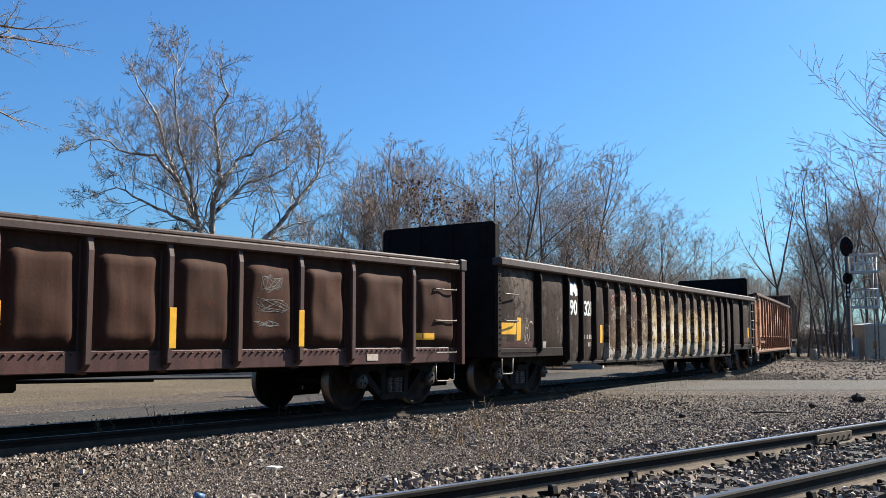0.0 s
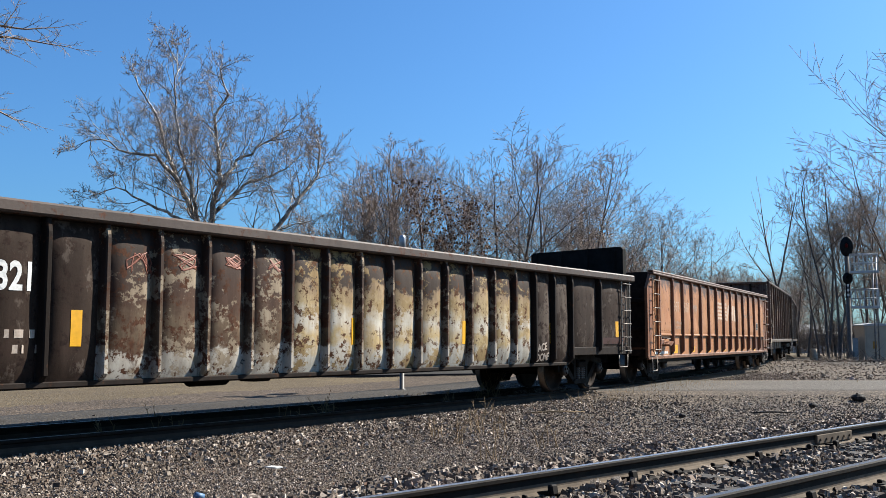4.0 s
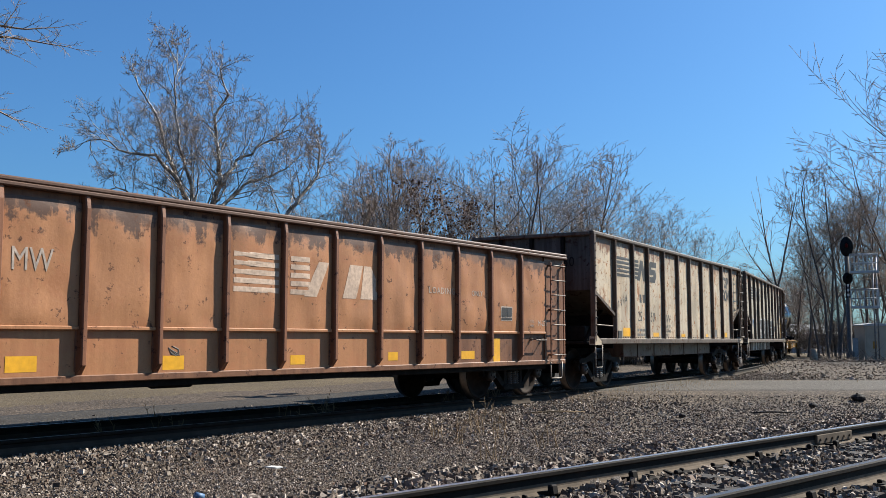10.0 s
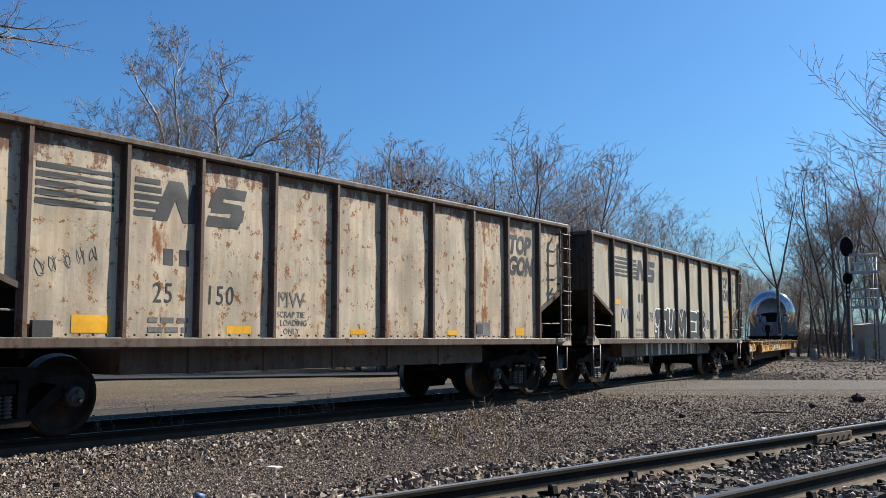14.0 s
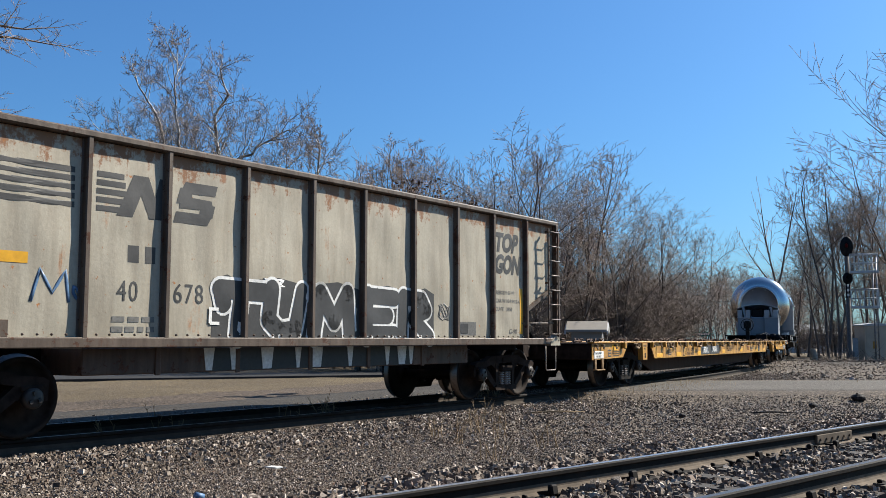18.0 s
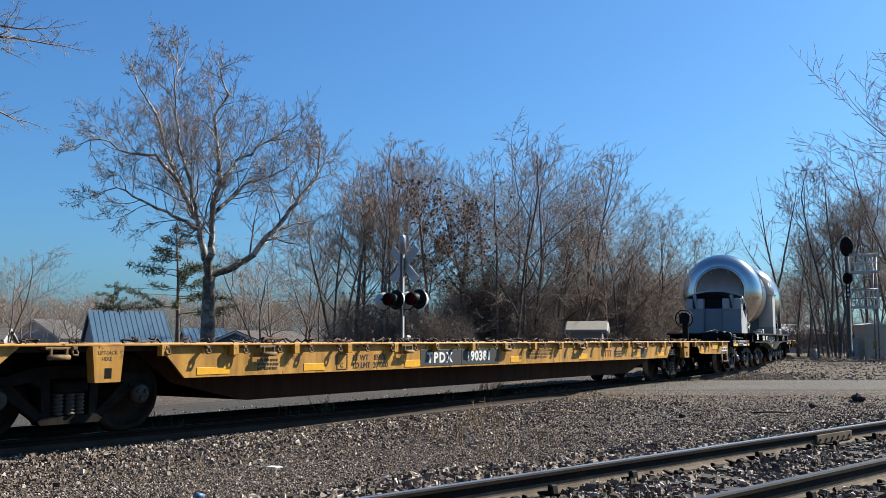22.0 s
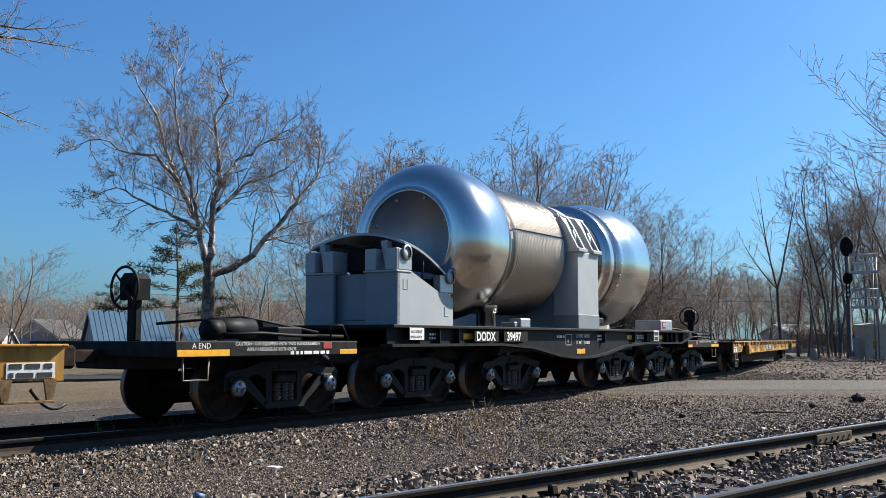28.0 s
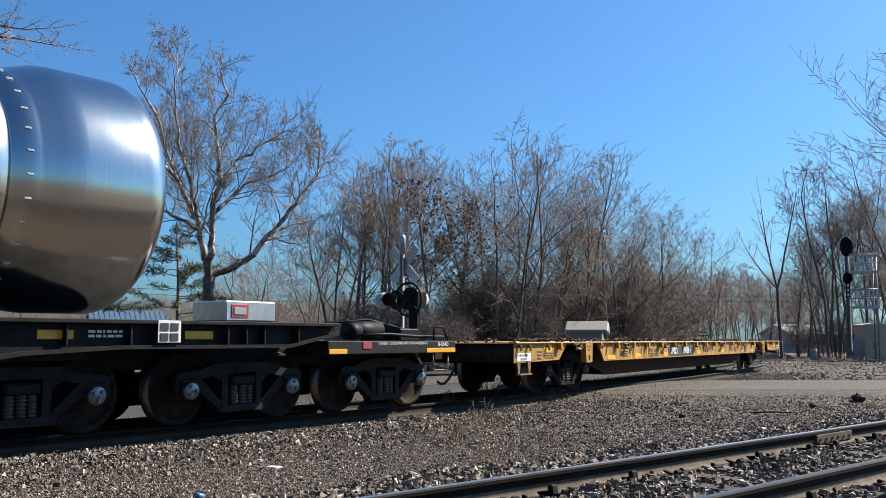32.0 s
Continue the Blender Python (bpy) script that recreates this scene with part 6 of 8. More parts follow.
    part("latch_box", Mesh().box(X(33.85), X(34.08), -1.46, -1.40, 0.98, 1.1, 0.01), M_ORANGE_DARK, car)
    grab_iron(car, X(34.1), X(34.4), 1.13, 1.42)
    grab_iron(car, X(47.7), X(48.1), 1.1, 1.42)
    stirrup(car, X(33.05), X(33.5), 0.66, 1.44, 0.32)
    stirrup(car, X(48.4), X(48.85), 0.66, 1.44, 0.32)
    underframe(car, X(33), X(48.8), 0.52, 0.9, M_TRUCK)
    brake_gear(car, X(40.0), M_TRUCK)


orange_gondola()


# ---- tall grey hopper cars ----
def hopper(a0, grey, number, seed, second):
    car, mid = new_car("hopper_car", "tall weathered grey %s hopper car with rust-streaked ribs and black stencils" % ("graffiti-tagged" if second else "open-top"), "railcar", a0 - 0.05, a0 + 13.35, (a0 + 1.4, a0 + 11.95), "rusty" if second else "grimy")
    X = lambda a: a0 + a - mid
    ribs = [1.39, 2.62, 3.73, 5.0, 6.26, 7.38, 8.62, 9.83, 10.97, 12.12]
    edges = [0.06] + ribs + [13.24]
    for i in range(len(edges) - 1):
        a, b = edges[i], edges[i + 1]
        if i == 0 or i == len(edges) - 2:
            # end bays: sheet cut off along the slope of the hopper floor
            lo, hi = (2.16, 1.66) if i == 0 else (1.66, 2.16)
            def fn(u, v, a=a, b=b, lo=lo, hi=hi):
                x = X(a) + 0.03 + (b - a - 0.06) * u
                z = lo + (hi - lo) * u
                return (x, -1.40 - 0.012 * noise.noise((x * 1.5, v * 2, seed)), z + (3.36 - z) * v)
            part("panel", Mesh().grid(fn, 8, 12), grey, car)
            part("slope_flange", Mesh().prism([(X(a) + 0.02, lo - 0.05), (X(b) - 0.03, hi - 0.05), (X(b) - 0.03, hi + 0.02), (X(a) + 0.02, lo + 0.02)], -1.46, -1.38), M_GREY_RIB, car)
        else:
            part("panel", panel_mesh(car, X(a) + 0.04, X(b) - 0.04, 1.12, 3.34, 1.405, 0.006, 0.022, seed + i, 12, 20), grey, car)
    for a in ribs:
        post(car, X(a), 1.05, 3.36, 1.40, 1.485, 0.065, M_GREY_RIB if second else M_RIB_CREAM)
    for a in (0.05, 13.25):
        part("corner_post", Mesh().box(X(a) - 0.05, X(a) + 0.05, -1.5, -1.39, 1.05, 3.38, 0.01), M_RIB_CREAM, car, "rust-stained corner post with bolts")
        part("corner_post", Mesh().box(X(a) - 0.05, X(a) + 0.05, 1.39, 1.5, 1.05, 3.38, 0.01), grey, car)
    for sg in (-1, 1):
        part("top_chord", Mesh().box(X(-0.02), X(13.32), sg * 1.43 - 0.065, sg * 1.43 + 0.065, 3.35, 3.44, 0.02), M_GREY_RIB, car, "rusty top chord")
        part("side_sill", Mesh().box(X(-0.02), X(13.32), sg * 1.43 - 0.06, sg * 1.43 + 0.06, 1.0, 1.12, 0.012), M_GREY_RIB, car)
    part("far_wall", Mesh().box(X(0.1), X(13.2), 1.36, 1.4, 1.7, 3.36), grey, car)
    part("inner_wall", Mesh().box(X(1.4), X(11.9), -1.39, -1.36, 1.1, 3.36), M_TRUCK, car)
    for e in (0, 1):
        f = (lambda a: a) if e == 0 else (lambda a: 13.3 - a)
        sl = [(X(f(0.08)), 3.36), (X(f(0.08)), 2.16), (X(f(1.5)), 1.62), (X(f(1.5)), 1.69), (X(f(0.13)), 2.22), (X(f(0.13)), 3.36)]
        part("slope_sheet", Mesh().prism(sl if e == 0 else sl[::-1], -1.37, 1.37), M_GREY_END, car, "stained grey end sheet, darkened for shade, above a sloping floor")
        part("end_chord", Mesh().box(min(X(f(-0.04)), X(f(0.1))), max(X(f(-0.04)), X(f(0.1))), -1.4, 1.4, 3.34, 3.42, 0.015), M_GREY_RIB, car)
        for y in (-0.75, 0.0, 0.75):
            part("end_stake", Mesh().box(min(X(f(0.0)), X(f(0.08))), max(X(f(0.0)), X(f(0.08))), y - 0.04, y + 0.04, 1.1, 3.34, 0.01), M_BULKHEAD, car)
        part("end_bulkhead", Mesh().box(min(X(f(1.42)), X(f(1.48))), max(X(f(1.42)), X(f(1.48))), -1.36, 1.36, 0.9, 1.68), M_BULKHEAD, car, "black cross bulkhead under the sloping floor")
        part("end_floor", Mesh().box(min(X(f(0.0)), X(f(1.5))), max(X(f(0.0)), X(f(1.5))), -1.3, 1.3, 1.0, 1.06), M_TRUCK, car)
        for sg in (-1, 1):
            part("end_brace", Mesh().tube([(X(f(0.35)), sg * 1.1, 1.05), (X(f(1.15)), sg * 1.2, 1.75)], 0.04, 6), M_TRUCK, car)
        part("end_handrail", Mesh().tube([(X(f(0.05)), -1.42, 1.42), (X(f(1.3)), -1.42, 1.40)], 0.014, 6), M_BAR, car)
        part("brake_rigging", Mesh().box(min(X(f(0.4)), X(f(0.75))), max(X(f(0.4)), X(f(0.75))), -1.1, -0.7, 1.06, 1.4, 0.03).lathe([(X(f(0.9)) - 0.2, 0.0), (X(f(0.9)) - 0.2, 0.13), (X(f(0.9)) + 0.2, 0.13), (X(f(0.9)) + 0.2, 0.0)][::-1], axis="x", at=(0, -0.95, 1.2), n=12), M_TRUCK, car)
        part("jacking_casting", Mesh().prism([(X(f(-0.02)), 0.98), (X(f(0.0)), 1.16), (X(f(0.12)), 1.18), (X(f(0.35)), 1.06), (X(f(0.35)), 0.98)][::1 if e else -1], -1.5, -1.36), grey, car)
    rivets(car, [(X(0.05), 1.25 + 0.16 * k) for k in range(13)] + [(X(13.25), 1.25 + 0.16 * k) for k in range(13)], 1.5, M_GREY_RIB, r=0.02)
    rivets(car, [(X(edges[i] + 0.18 + 0.17 * k), 1.15) for i in range(1, 10) for k in range(6) if edges[i] + 0.18 + 0.17 * k < edges[i + 1] - 0.08], 1.425, M_GREY_RIB)
    beam = Mesh().box(X(2.85), X(10.65), -1.1, 1.1, 0.68, 1.0, 0.012)
    for a in (3.9, 5.2, 6.6, 7.9, 9.3):
        beam.box(X(a) - 0.04, X(a) + 0.04, -1.12, -1.09, 0.66, 1.0, 0.008)
    part("centre_beam", beam, M_BEAM, car, "rusty box beam below the body")
    underframe(car, X(0.1), X(13.2), 0.72, 1.02, M_TRUCK)
    ladder(car, X(12.84), X(13.22), 1.2, 3.2, 8, 1.46, M_GREY_RIB)
    stirrup(car, X(0.08), X(0.5), 1.0, 1.46, 0.5)
    stirrup(car, X(12.8), X(13.2), 1.0, 1.46, 0.5)
    w = 1.415
    k = M_BLACK_PAINT
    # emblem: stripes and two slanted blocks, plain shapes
    for i in range(5):
        z = 2.55 + 0.098 * i
        for a, b in ((1.50, 2.48), (2.76, 3.20 - 0.02 * i)):
            mark("emblem_stripe", [(X(a), z), (X(b), z), (X(b), z + 0.066), (X(a), z + 0.066)], w, k, car, "dark emblem stripe")
    for p in ([(3.02, 2.52), (3.24, 2.52), (3.45, 3.02), (3.25, 3.02)], [(3.24, 3.02), (3.46, 3.02), (3.66, 2.52), (3.48, 2.52)], [(3.48, 2.52), (3.66, 2.52), (3.67, 3.02), (3.62, 3.02)], [(3.84, 2.52), (4.36, 2.52), (4.44, 2.66), (3.88, 2.66)], [(4.22, 2.60), (4.44, 2.62), (4.48, 2.78), (4.26, 2.78)],
              [(3.92, 2.70), (4.46, 2.72), (4.42, 2.84), (3.94, 2.86)], [(3.88, 2.76), (4.10, 2.78), (4.14, 2.98), (3.94, 2.96)], [(3.94, 2.90), (4.48, 2.90), (4.52, 3.04), (4.02, 3.04)]):
        mark("emblem_block", [(X(a), b) for a, b in p], w, k, car, "dark slanted emblem block")
    for q in (3.2, 3.44):
        plate("faded_mark", X(q), X(q + 0.15), 1.99, 2.19, w, k, car, "dark bar where a reporting mark stands")
    lettering(number[:2], 0.34, k, car, side(X(3.05), 1.54, w), label="dark stencilled number", spread=1.15, wide=0.85)
    lettering(number[2:], 0.34, k, car, side(X(3.86), 1.54, w), label="dark stencilled number", spread=1.15, wide=0.85)
    lettering(number, 0.30, M_BULKHEAD, car, pose(X(-0.005), -0.35 + 0.0, 2.68, 90, 0, -90), label="dark number on the end sheet", spread=1.1, wide=0.85)
    bars(car, X(3.0), X(3.6), 1.18, 1.36, 2, w, M_GREY_STENCIL, seed + 1)
    lettering("TOP", 0.46, k, car, side(X(11.06), 2.72, w), label="dark slanted stencil", shear=0.25, wide=0.86, thick=0.022)
    lettering("GON", 0.46, k, car, side(X(11.04), 2.32, w), label="dark slanted stencil", shear=0.25, wide=0.82, thick=0.022)
    plate("sign_plate", X(9.95), X(10.45), 1.17, 1.4, w, M_GREY_STENCIL, car, "framed inspection stencil")
    plate("sign_plate", X(9.99), X(10.2), 1.2, 1.37, w + 0.006, M_BLACK_PAINT, car, "dark stencil field", lift=0.007)
    plate("latch_box", X(1.48), X(1.72), 1.12, 1.3, 1.43, M_GREY_RIB if second else M_BLACK_PAINT, car, "bracket box", 0.05)
    if not second:
        lettering("MW", 0.30, M_GREY_STENCIL, car, side(X(5.12), 1.54, w), label="dark stencil", wide=0.95)
        for i, tx in enumerate(("SCRAP TIE", "LOADING", "ONLY")):
            lettering(tx, 0.115, M_GREY_STENCIL, car, side(X(5.12 + 0.06 * i), 1.40 - 0.115 * i, w), label="small dark stencil")
        for a, n, h in ((1.98, 0.5, 0.2), (4.22, 0.42, 0.1), (6.62, 0.36, 0.08), (9.1, 0.3, 0.08), (11.3, 0.3, 0.14)):
            plate("reflector", X(a), X(a + n), 1.17, 1.17 + h, w - 0.006, M_YELLOW_TAG, car, "yellow reflective patch")
        for i, q in enumerate((1.58, 1.74, 1.92, 2.08, 2.24)):
            chalk(car, [scribble(X(q), 1.86 + 0.05 * i, 0.07, 0.11, 300 + i, 9)], w, M_GREY_STENCIL, 0.005, "thin pencil tag letter")
    else:
        for i, tx in enumerate(("REBODY 07-97", "CAR W 10-9 H12-4", "CU FT   3850")):
            lettering(tx, 0.1, M_GREY_STENCIL, car, side(X(11.1), 1.92 - 0.15 * i, w), label="small dark stencil")
        lettering("G-98", 0.13, M_GREY_STENCIL, car, side(X(11.55), 1.2, w), label="small dark stencil")
        plate("yellow_band", X(11.92), X(12.03), 1.2, 2.05, w - 0.006, M_YELLOW_TAG, car, "faded yellow vertical band")
        plate("yellow_tag", X(1.47), X(1.6), 1.92, 2.3, w - 0.006, M_YELLOW_TAG, car, "yellow spray mark")
        plate("yellow_tag", X(1.6), X(1.95), 1.9, 2.02, w - 0.006, M_YELLOW_TAG, car, "yellow spray mark")
        chalk(car, [[(X(2.0), 1.5), (X(2.1), 1.85), (X(2.25), 1.6), (X(2.4), 1.85), (X(2.45), 1.5)], scribble(X(2.55), 1.6, 0.06, 0.08, 4, 10)], w, M_BLUE_SPRAY, 0.022, "pale blue spray tag")
        # spray-painted block letters: dark strokes over wider white ones, on an uneven black field
        for q, wd in ((4.47, 0.50), (5.05, 1.16), (6.30, 1.04), (7.43, 1.14), (8.67, 0.55)):
            mark("spray_field", [(X(q), 1.125), (X(q + wd), 1.125), (X(q + wd - 0.02), 1.84), (X(q + wd * 0.5), 1.93), (X(q + 0.02), 1.87)], w, M_BLACK_PAINT, car, "black spray-painted field")
        for strokes in (((4.60, 1.74, 5.38, 1.72), (4.62, 1.70, 4.66, 1.56), (4.96, 1.72, 4.90, 1.14)),
                        ((5.50, 1.78, 5.46, 1.36), (5.46, 1.36, 5.66, 1.20), (5.66, 1.20, 5.96, 1.24), (5.96, 1.24, 6.08, 1.76)),
                        ((6.34, 1.14, 6.46, 1.76), (6.46, 1.76, 6.76, 1.36), (6.76, 1.36, 7.04, 1.78), (7.04, 1.78, 7.10, 1.14)),
                        ((7.48, 1.14, 7.52, 1.78), (7.50, 1.76, 8.16, 1.74), (7.50, 1.46, 8.00, 1.46), (7.48, 1.18, 8.16, 1.18)),
                        ((8.36, 1.14, 8.38, 1.78), (8.36, 1.76, 8.86, 1.74), (8.86, 1.74, 9.00, 1.56), (9.00, 1.56, 8.62, 1.44), (8.62, 1.44, 9.08, 1.14))):
            spray_letter(car, [(X(p), z0, X(q), z1) for p, z0, q, z1 in strokes], 0.165, w, M_WHITE_PAINT, "white spray-painted letter edge", 0.006)
            spray_letter(car, [(X(p), z0, X(q), z1) for p, z0, q, z1 in strokes], 0.125, w, M_SPRAY_DARK, "dark spray-painted letter", 0.010)
        part("spray_field", Mesh().prism([(X(4.75), 0.69), (X(9.0), 0.69), (X(9.1), 0.99), (X(4.7), 0.99)], -1.104, -1.09), M_BLACK_PAINT, car, "black spray paint on the beam")
        for q, wd in ((4.66, 0.10), (5.10, 0.06), (5.66, 0.16), (6.32, 0.05), (6.62, 0.20), (7.44, 0.06), (8.34, 0.05), (8.66, 0.16), (8.96, 0.05)):
            part("spray_drip", Mesh().prism([(X(q), 0.70), (X(q + wd), 0.70), (X(q + wd + 0.04), 0.99), (X(q - 0.04), 0.99)], -1.110, -1.095), M_WHITE_PAINT, car, "white spray stroke on the beam")
        for q, z0, wd, h in ((4.42, 1.30, 0.05, 0.2), (4.44, 1.28, 0.16, 0.04), (4.44, 1.46, 0.14, 0.04)):
            mark("spray_tag", [(X(q), z0), (X(q + wd), z0), (X(q + wd), z0 + h), (X(q), z0 + h)], w, M_WHITE_PAINT, car, "small white spray tag", 0.012)
        chalk(car, [scribble(X(10.0 - 0.5), 1.55, 0.2, 0.16, 61, 22)], w, M_GREY_STENCIL, 0.014, "grey spray tag")
        chalk(car, [scribble(X(5.5), 1.86, 0.3, 0.06, 62, 18)], w, M_WHITE_PAINT, 0.012, "white spray tag")


hopper(50.19, M_GREY, "25150", 400, False)
hopper(64.42, M_GREY2, "40678", 460, True)
# ---- yellow heavy flatcars ----
def flatcar(a0, number, seed):
    L, E = 25.6, 25.85
    car, mid = new_car("flatcar", "long yellow heavy flatcar with stake pockets and chain scraps on deck", "railcar", a0 - 0.05, a0 + E + 0.05, (a0 + 3.5, a0 + L - 3.5), "grimy")
    X = lambda a: a0 + a - mid
    r = random.Random(seed)
    deck = Mesh().box(X(0), X(E), -1.42, 1.42, 0.96, 1.02, 0.008)
    part("deck", deck, M_TRUCK_RUST, car, "rusty deck plate")
    for sg in (-1, 1):
        part("top_flange", Mesh().box(X(0), X(E), sg * 1.41 - 0.08, sg * 1.41 + 0.08, 1.02, 1.05, 0.008), M_YELLOW, car)
    for sg in (-1, 1):
        y0, y1 = sg * 1.42 - 0.012, sg * 1.42 + 0.012
        for e in (0, 1):
            f = (lambda a: X(a)) if e == 0 else (lambda a: X(L - a))
            tip = X(0.02) if e == 0 else X(E - 0.02)
            pts = [(tip, 0.67), (f(2.15), 0.70), (f(2.55), 1.02), (tip, 1.02)]
            part("end_apron", Mesh().prism(pts if e == 0 else pts[::-1], y0, y1), M_YELLOW, car, "yellow end apron plate")
            pts = [(f(3.40), 0.62), (f(3.74), 0.62), (f(3.78), 1.02), (f(3.36), 1.02)]
            part("jacking_pad", Mesh().prism(pts if e == 0 else pts[::-1], y0 - 0.10 if sg < 0 else y0, y1 if sg < 0 else y1 + 0.10), M_YELLOW, car, "yellow jacking pad")
            if sg < 0:
                part("jack_hole", Mesh().box(min(f(3.52), f(3.62)), max(f(3.52), f(3.62)), -1.534, -1.52, 0.66, 0.78, 0.004), M_BULKHEAD, car, "dark jacking socket")
        part("side_sill", Mesh().prism([(X(4.36), 1.02), (X(4.76), 0.63), (X(L - 4.76), 0.63), (X(L - 4.36), 1.02)], y0, y1), M_YELLOW, car, "yellow side sill")
    fish = [(X(4.4), 0.95), (X(5.0), 0.55), (X(6.2), 0.28), (X(L - 6.2), 0.28), (X(L - 5.0), 0.55), (X(L - 4.4), 0.95)]
    part("centre_sill", Mesh().prism(fish, -0.95, -0.90).prism(fish, 0.90, 0.95).box(X(6.3), X(L - 6.3), -0.95, 0.95, 0.27, 0.29, 0.004), M_BROWN, car, "dark fish-bellied centre sill")
    underframe(car, X(0.1), X(L - 0.1), 0.66, 0.95, M_TRUCK)
    part("end_sill", Mesh().box(X(0.0), X(0.1), -1.40, 1.40, 0.68, 1.02, 0.01), M_TRUCK_RUST, car, "grimy brown end sill")
    part("end_sill", Mesh().box(X(E - 0.1), X(E), -1.40, 1.40, 0.68, 1.02, 0.01), M_TRUCK_RUST, car, "grimy brown end sill")
    pocket = Mesh().box(-0.05, 0.05, -1.53, -1.44, 0.90, 1.035, 0.005).box(-0.012, 0.012, -1.534, -1.525, 0.985, 1.01, 0.002).data("stake_pocket", M_YELLOW)
    pocket_f = Mesh().box(-0.05, 0.05, 1.44, 1.53, 0.90, 1.035, 0.005).data("stake_pocket", M_YELLOW)
    ring = Mesh().tube([(0, -1.50, 1.02), (-0.035, -1.53, 0.955), (-0.03, -1.54, 0.925), (0.03, -1.54, 0.925), (0.035, -1.53, 0.955), (0, -1.50, 1.02)], 0.013, 5).box(-0.028, 0.028, -1.54, -1.47, 0.985, 1.02, 0.004).data("chain_ring", M_TAG_RUST)
    for k in range(-4, 17):
        a = 6.67 + 1.15 * k
        if abs(a - 3.57) > 0.35 and abs(a - (L - 3.57)) > 0.35 and 0.3 < a < L - 0.3:
            part("stake_pocket", pocket, None, car, m=pose(X(a), 0, 0))
            part("stake_pocket", pocket_f, None, car, m=pose(X(a), 0, 0))
    for k in range(-6, 26):
        a = 6.95 + 0.635 * k
        if abs(a - 3.57) > 0.28 and abs(a - (L - 3.57)) > 0.28:
            part("chain_ring", ring, None, car, m=pose(X(a), 0, 0))
        if k % 5 == 4:
            part("ratchet_winch", Mesh().box(X(a - 0.34), X(a + 0.02), -1.50, -1.36, 0.985, 1.015, 0.006).lathe([(X(a - 0.32), 0.0), (X(a - 0.32), 0.03), (X(a - 0.06), 0.03), (X(a - 0.06), 0.0)][::-1], axis="x", at=(0, -1.52, 0.905), n=8).box(X(a - 0.3), X(a - 0.27), -1.53, -1.5, 0.9, 1.0, 0.004).box(X(a - 0.11), X(a - 0.08), -1.53, -1.5, 0.9, 1.0, 0.004), M_TAG_RUST, car, "rusty chain winch")
    chains = Mesh()
    for k in range(110):
        a, y = r.uniform(0.6, L - 0.6), r.uniform(-1.35, 1.2)
        p = [(X(a), y, 1.03)]
        for j in range(7):
            p.append((p[-1][0] + r.uniform(-0.08, 0.14), p[-1][1] + r.uniform(-0.08, 0.08), 1.035 + r.uniform(0, 0.09)))
        chains.tube(p, r.uniform(0.009, 0.022), 5)
    tagged(part("chain_scraps", chains, M_CHAIN, car, "rusty tie-down chain left on deck"), kind="stuff")
    w = 1.436
    for a, b, z0, z1 in ((6.91, 7.36, 0.66, 0.76), (9.32, 9.75, 0.655, 0.765), (4.95, 5.5, 0.66, 0.75), (12.72, 13.14, 0.67, 0.78), (15.67, 16.09, 0.68, 0.79), (18.6, 19.0, 0.68, 0.78), (20.2, 20.6, 0.68, 0.78)):
        plate("reflector", X(a), X(b), z0, z1, w - 0.004, M_YELLOW_TAG, car, "bright yellow reflective patch")
    for a, b, z0, z1 in ((1.35, 1.75, 0.86, 1.0), (L - 1.2, L - 0.7, 0.82, 1.0), (L - 2.3, L - 1.9, 0.72, 0.8)):
        plate("reflector", X(a), X(b), z0, z1, 1.432, M_YELLOW_TAG, car, "bright yellow reflective patch")
    plate("number_board", X(9.76), X(11.0), 0.66, 0.93, w - 0.004, M_BLACK_PAINT, car, "black board for reporting marks")
    plate("number_board", X(11.01), X(12.29), 0.66, 0.93, w - 0.004, M_BLACK_PAINT, car, "black board for the number")
    lettering("TPDX", 0.235, M_WHITE_PAINT, car, side(X(9.95), 0.715, w + 0.004), label="white reporting marks", spread=1.25, wide=1.08, thick=0.008)
    lettering(number, 0.235, M_WHITE_PAINT, car, side(X(11.16), 0.73, w + 0.004), label="white car number", spread=1.1, wide=1.08, thick=0.008)
    lettering("LT WT    85000", 0.125, M_BLACK_PAINT, car, side(X(8.0), 0.785, w), label="black weight stencil")
    lettering("LD LMT  201000", 0.125, M_BLACK_PAINT, car, side(X(8.0), 0.67, w), label="black load stencil")
    fr = Mesh()
    for z0, z1, x0, x1 in ((0.66, 0.67, 7.63, 7.87), (0.88, 0.89, 7.63, 7.87), (0.66, 0.89, 7.63, 7.64), (0.66, 0.89, 7.86, 7.87)):
        fr.box(X(x0), X(x1), -w - 0.003, -w + 0.01, z0, z1, 0.001)
    part("stencil_frame", fr, M_BLACK_PAINT, car)
    lettering("C", 0.1, M_BLACK_PAINT, car, side(X(7.71), 0.69, w), label="black stencil letter")
    for i, a in enumerate((6.0, 17.55, 21.0)):
        bars(car, X(a), X(a + 0.4), 0.70, 0.84, 3, w, M_BLACK_PAINT, seed + i)
    for i, tx in enumerate(("CHAINS TO PRIOR TO MOVEMENT", "FOR RESTRICTED LOADING ONLY", "SEE EQUIPMENT REGISTER")):
        lettering(tx, 0.066, M_BLACK_PAINT, car, side(X(13.42), 0.86 - 0.065 * i, w), label="small black stencil")
    lettering("LIFT/JACK", 0.06, M_BLACK_PAINT, car, side(X(3.43), 0.93, 1.533), label="small black stencil")
    lettering("HERE", 0.06, M_BLACK_PAINT, car, side(X(3.48), 0.86, 1.533), label="small black stencil")
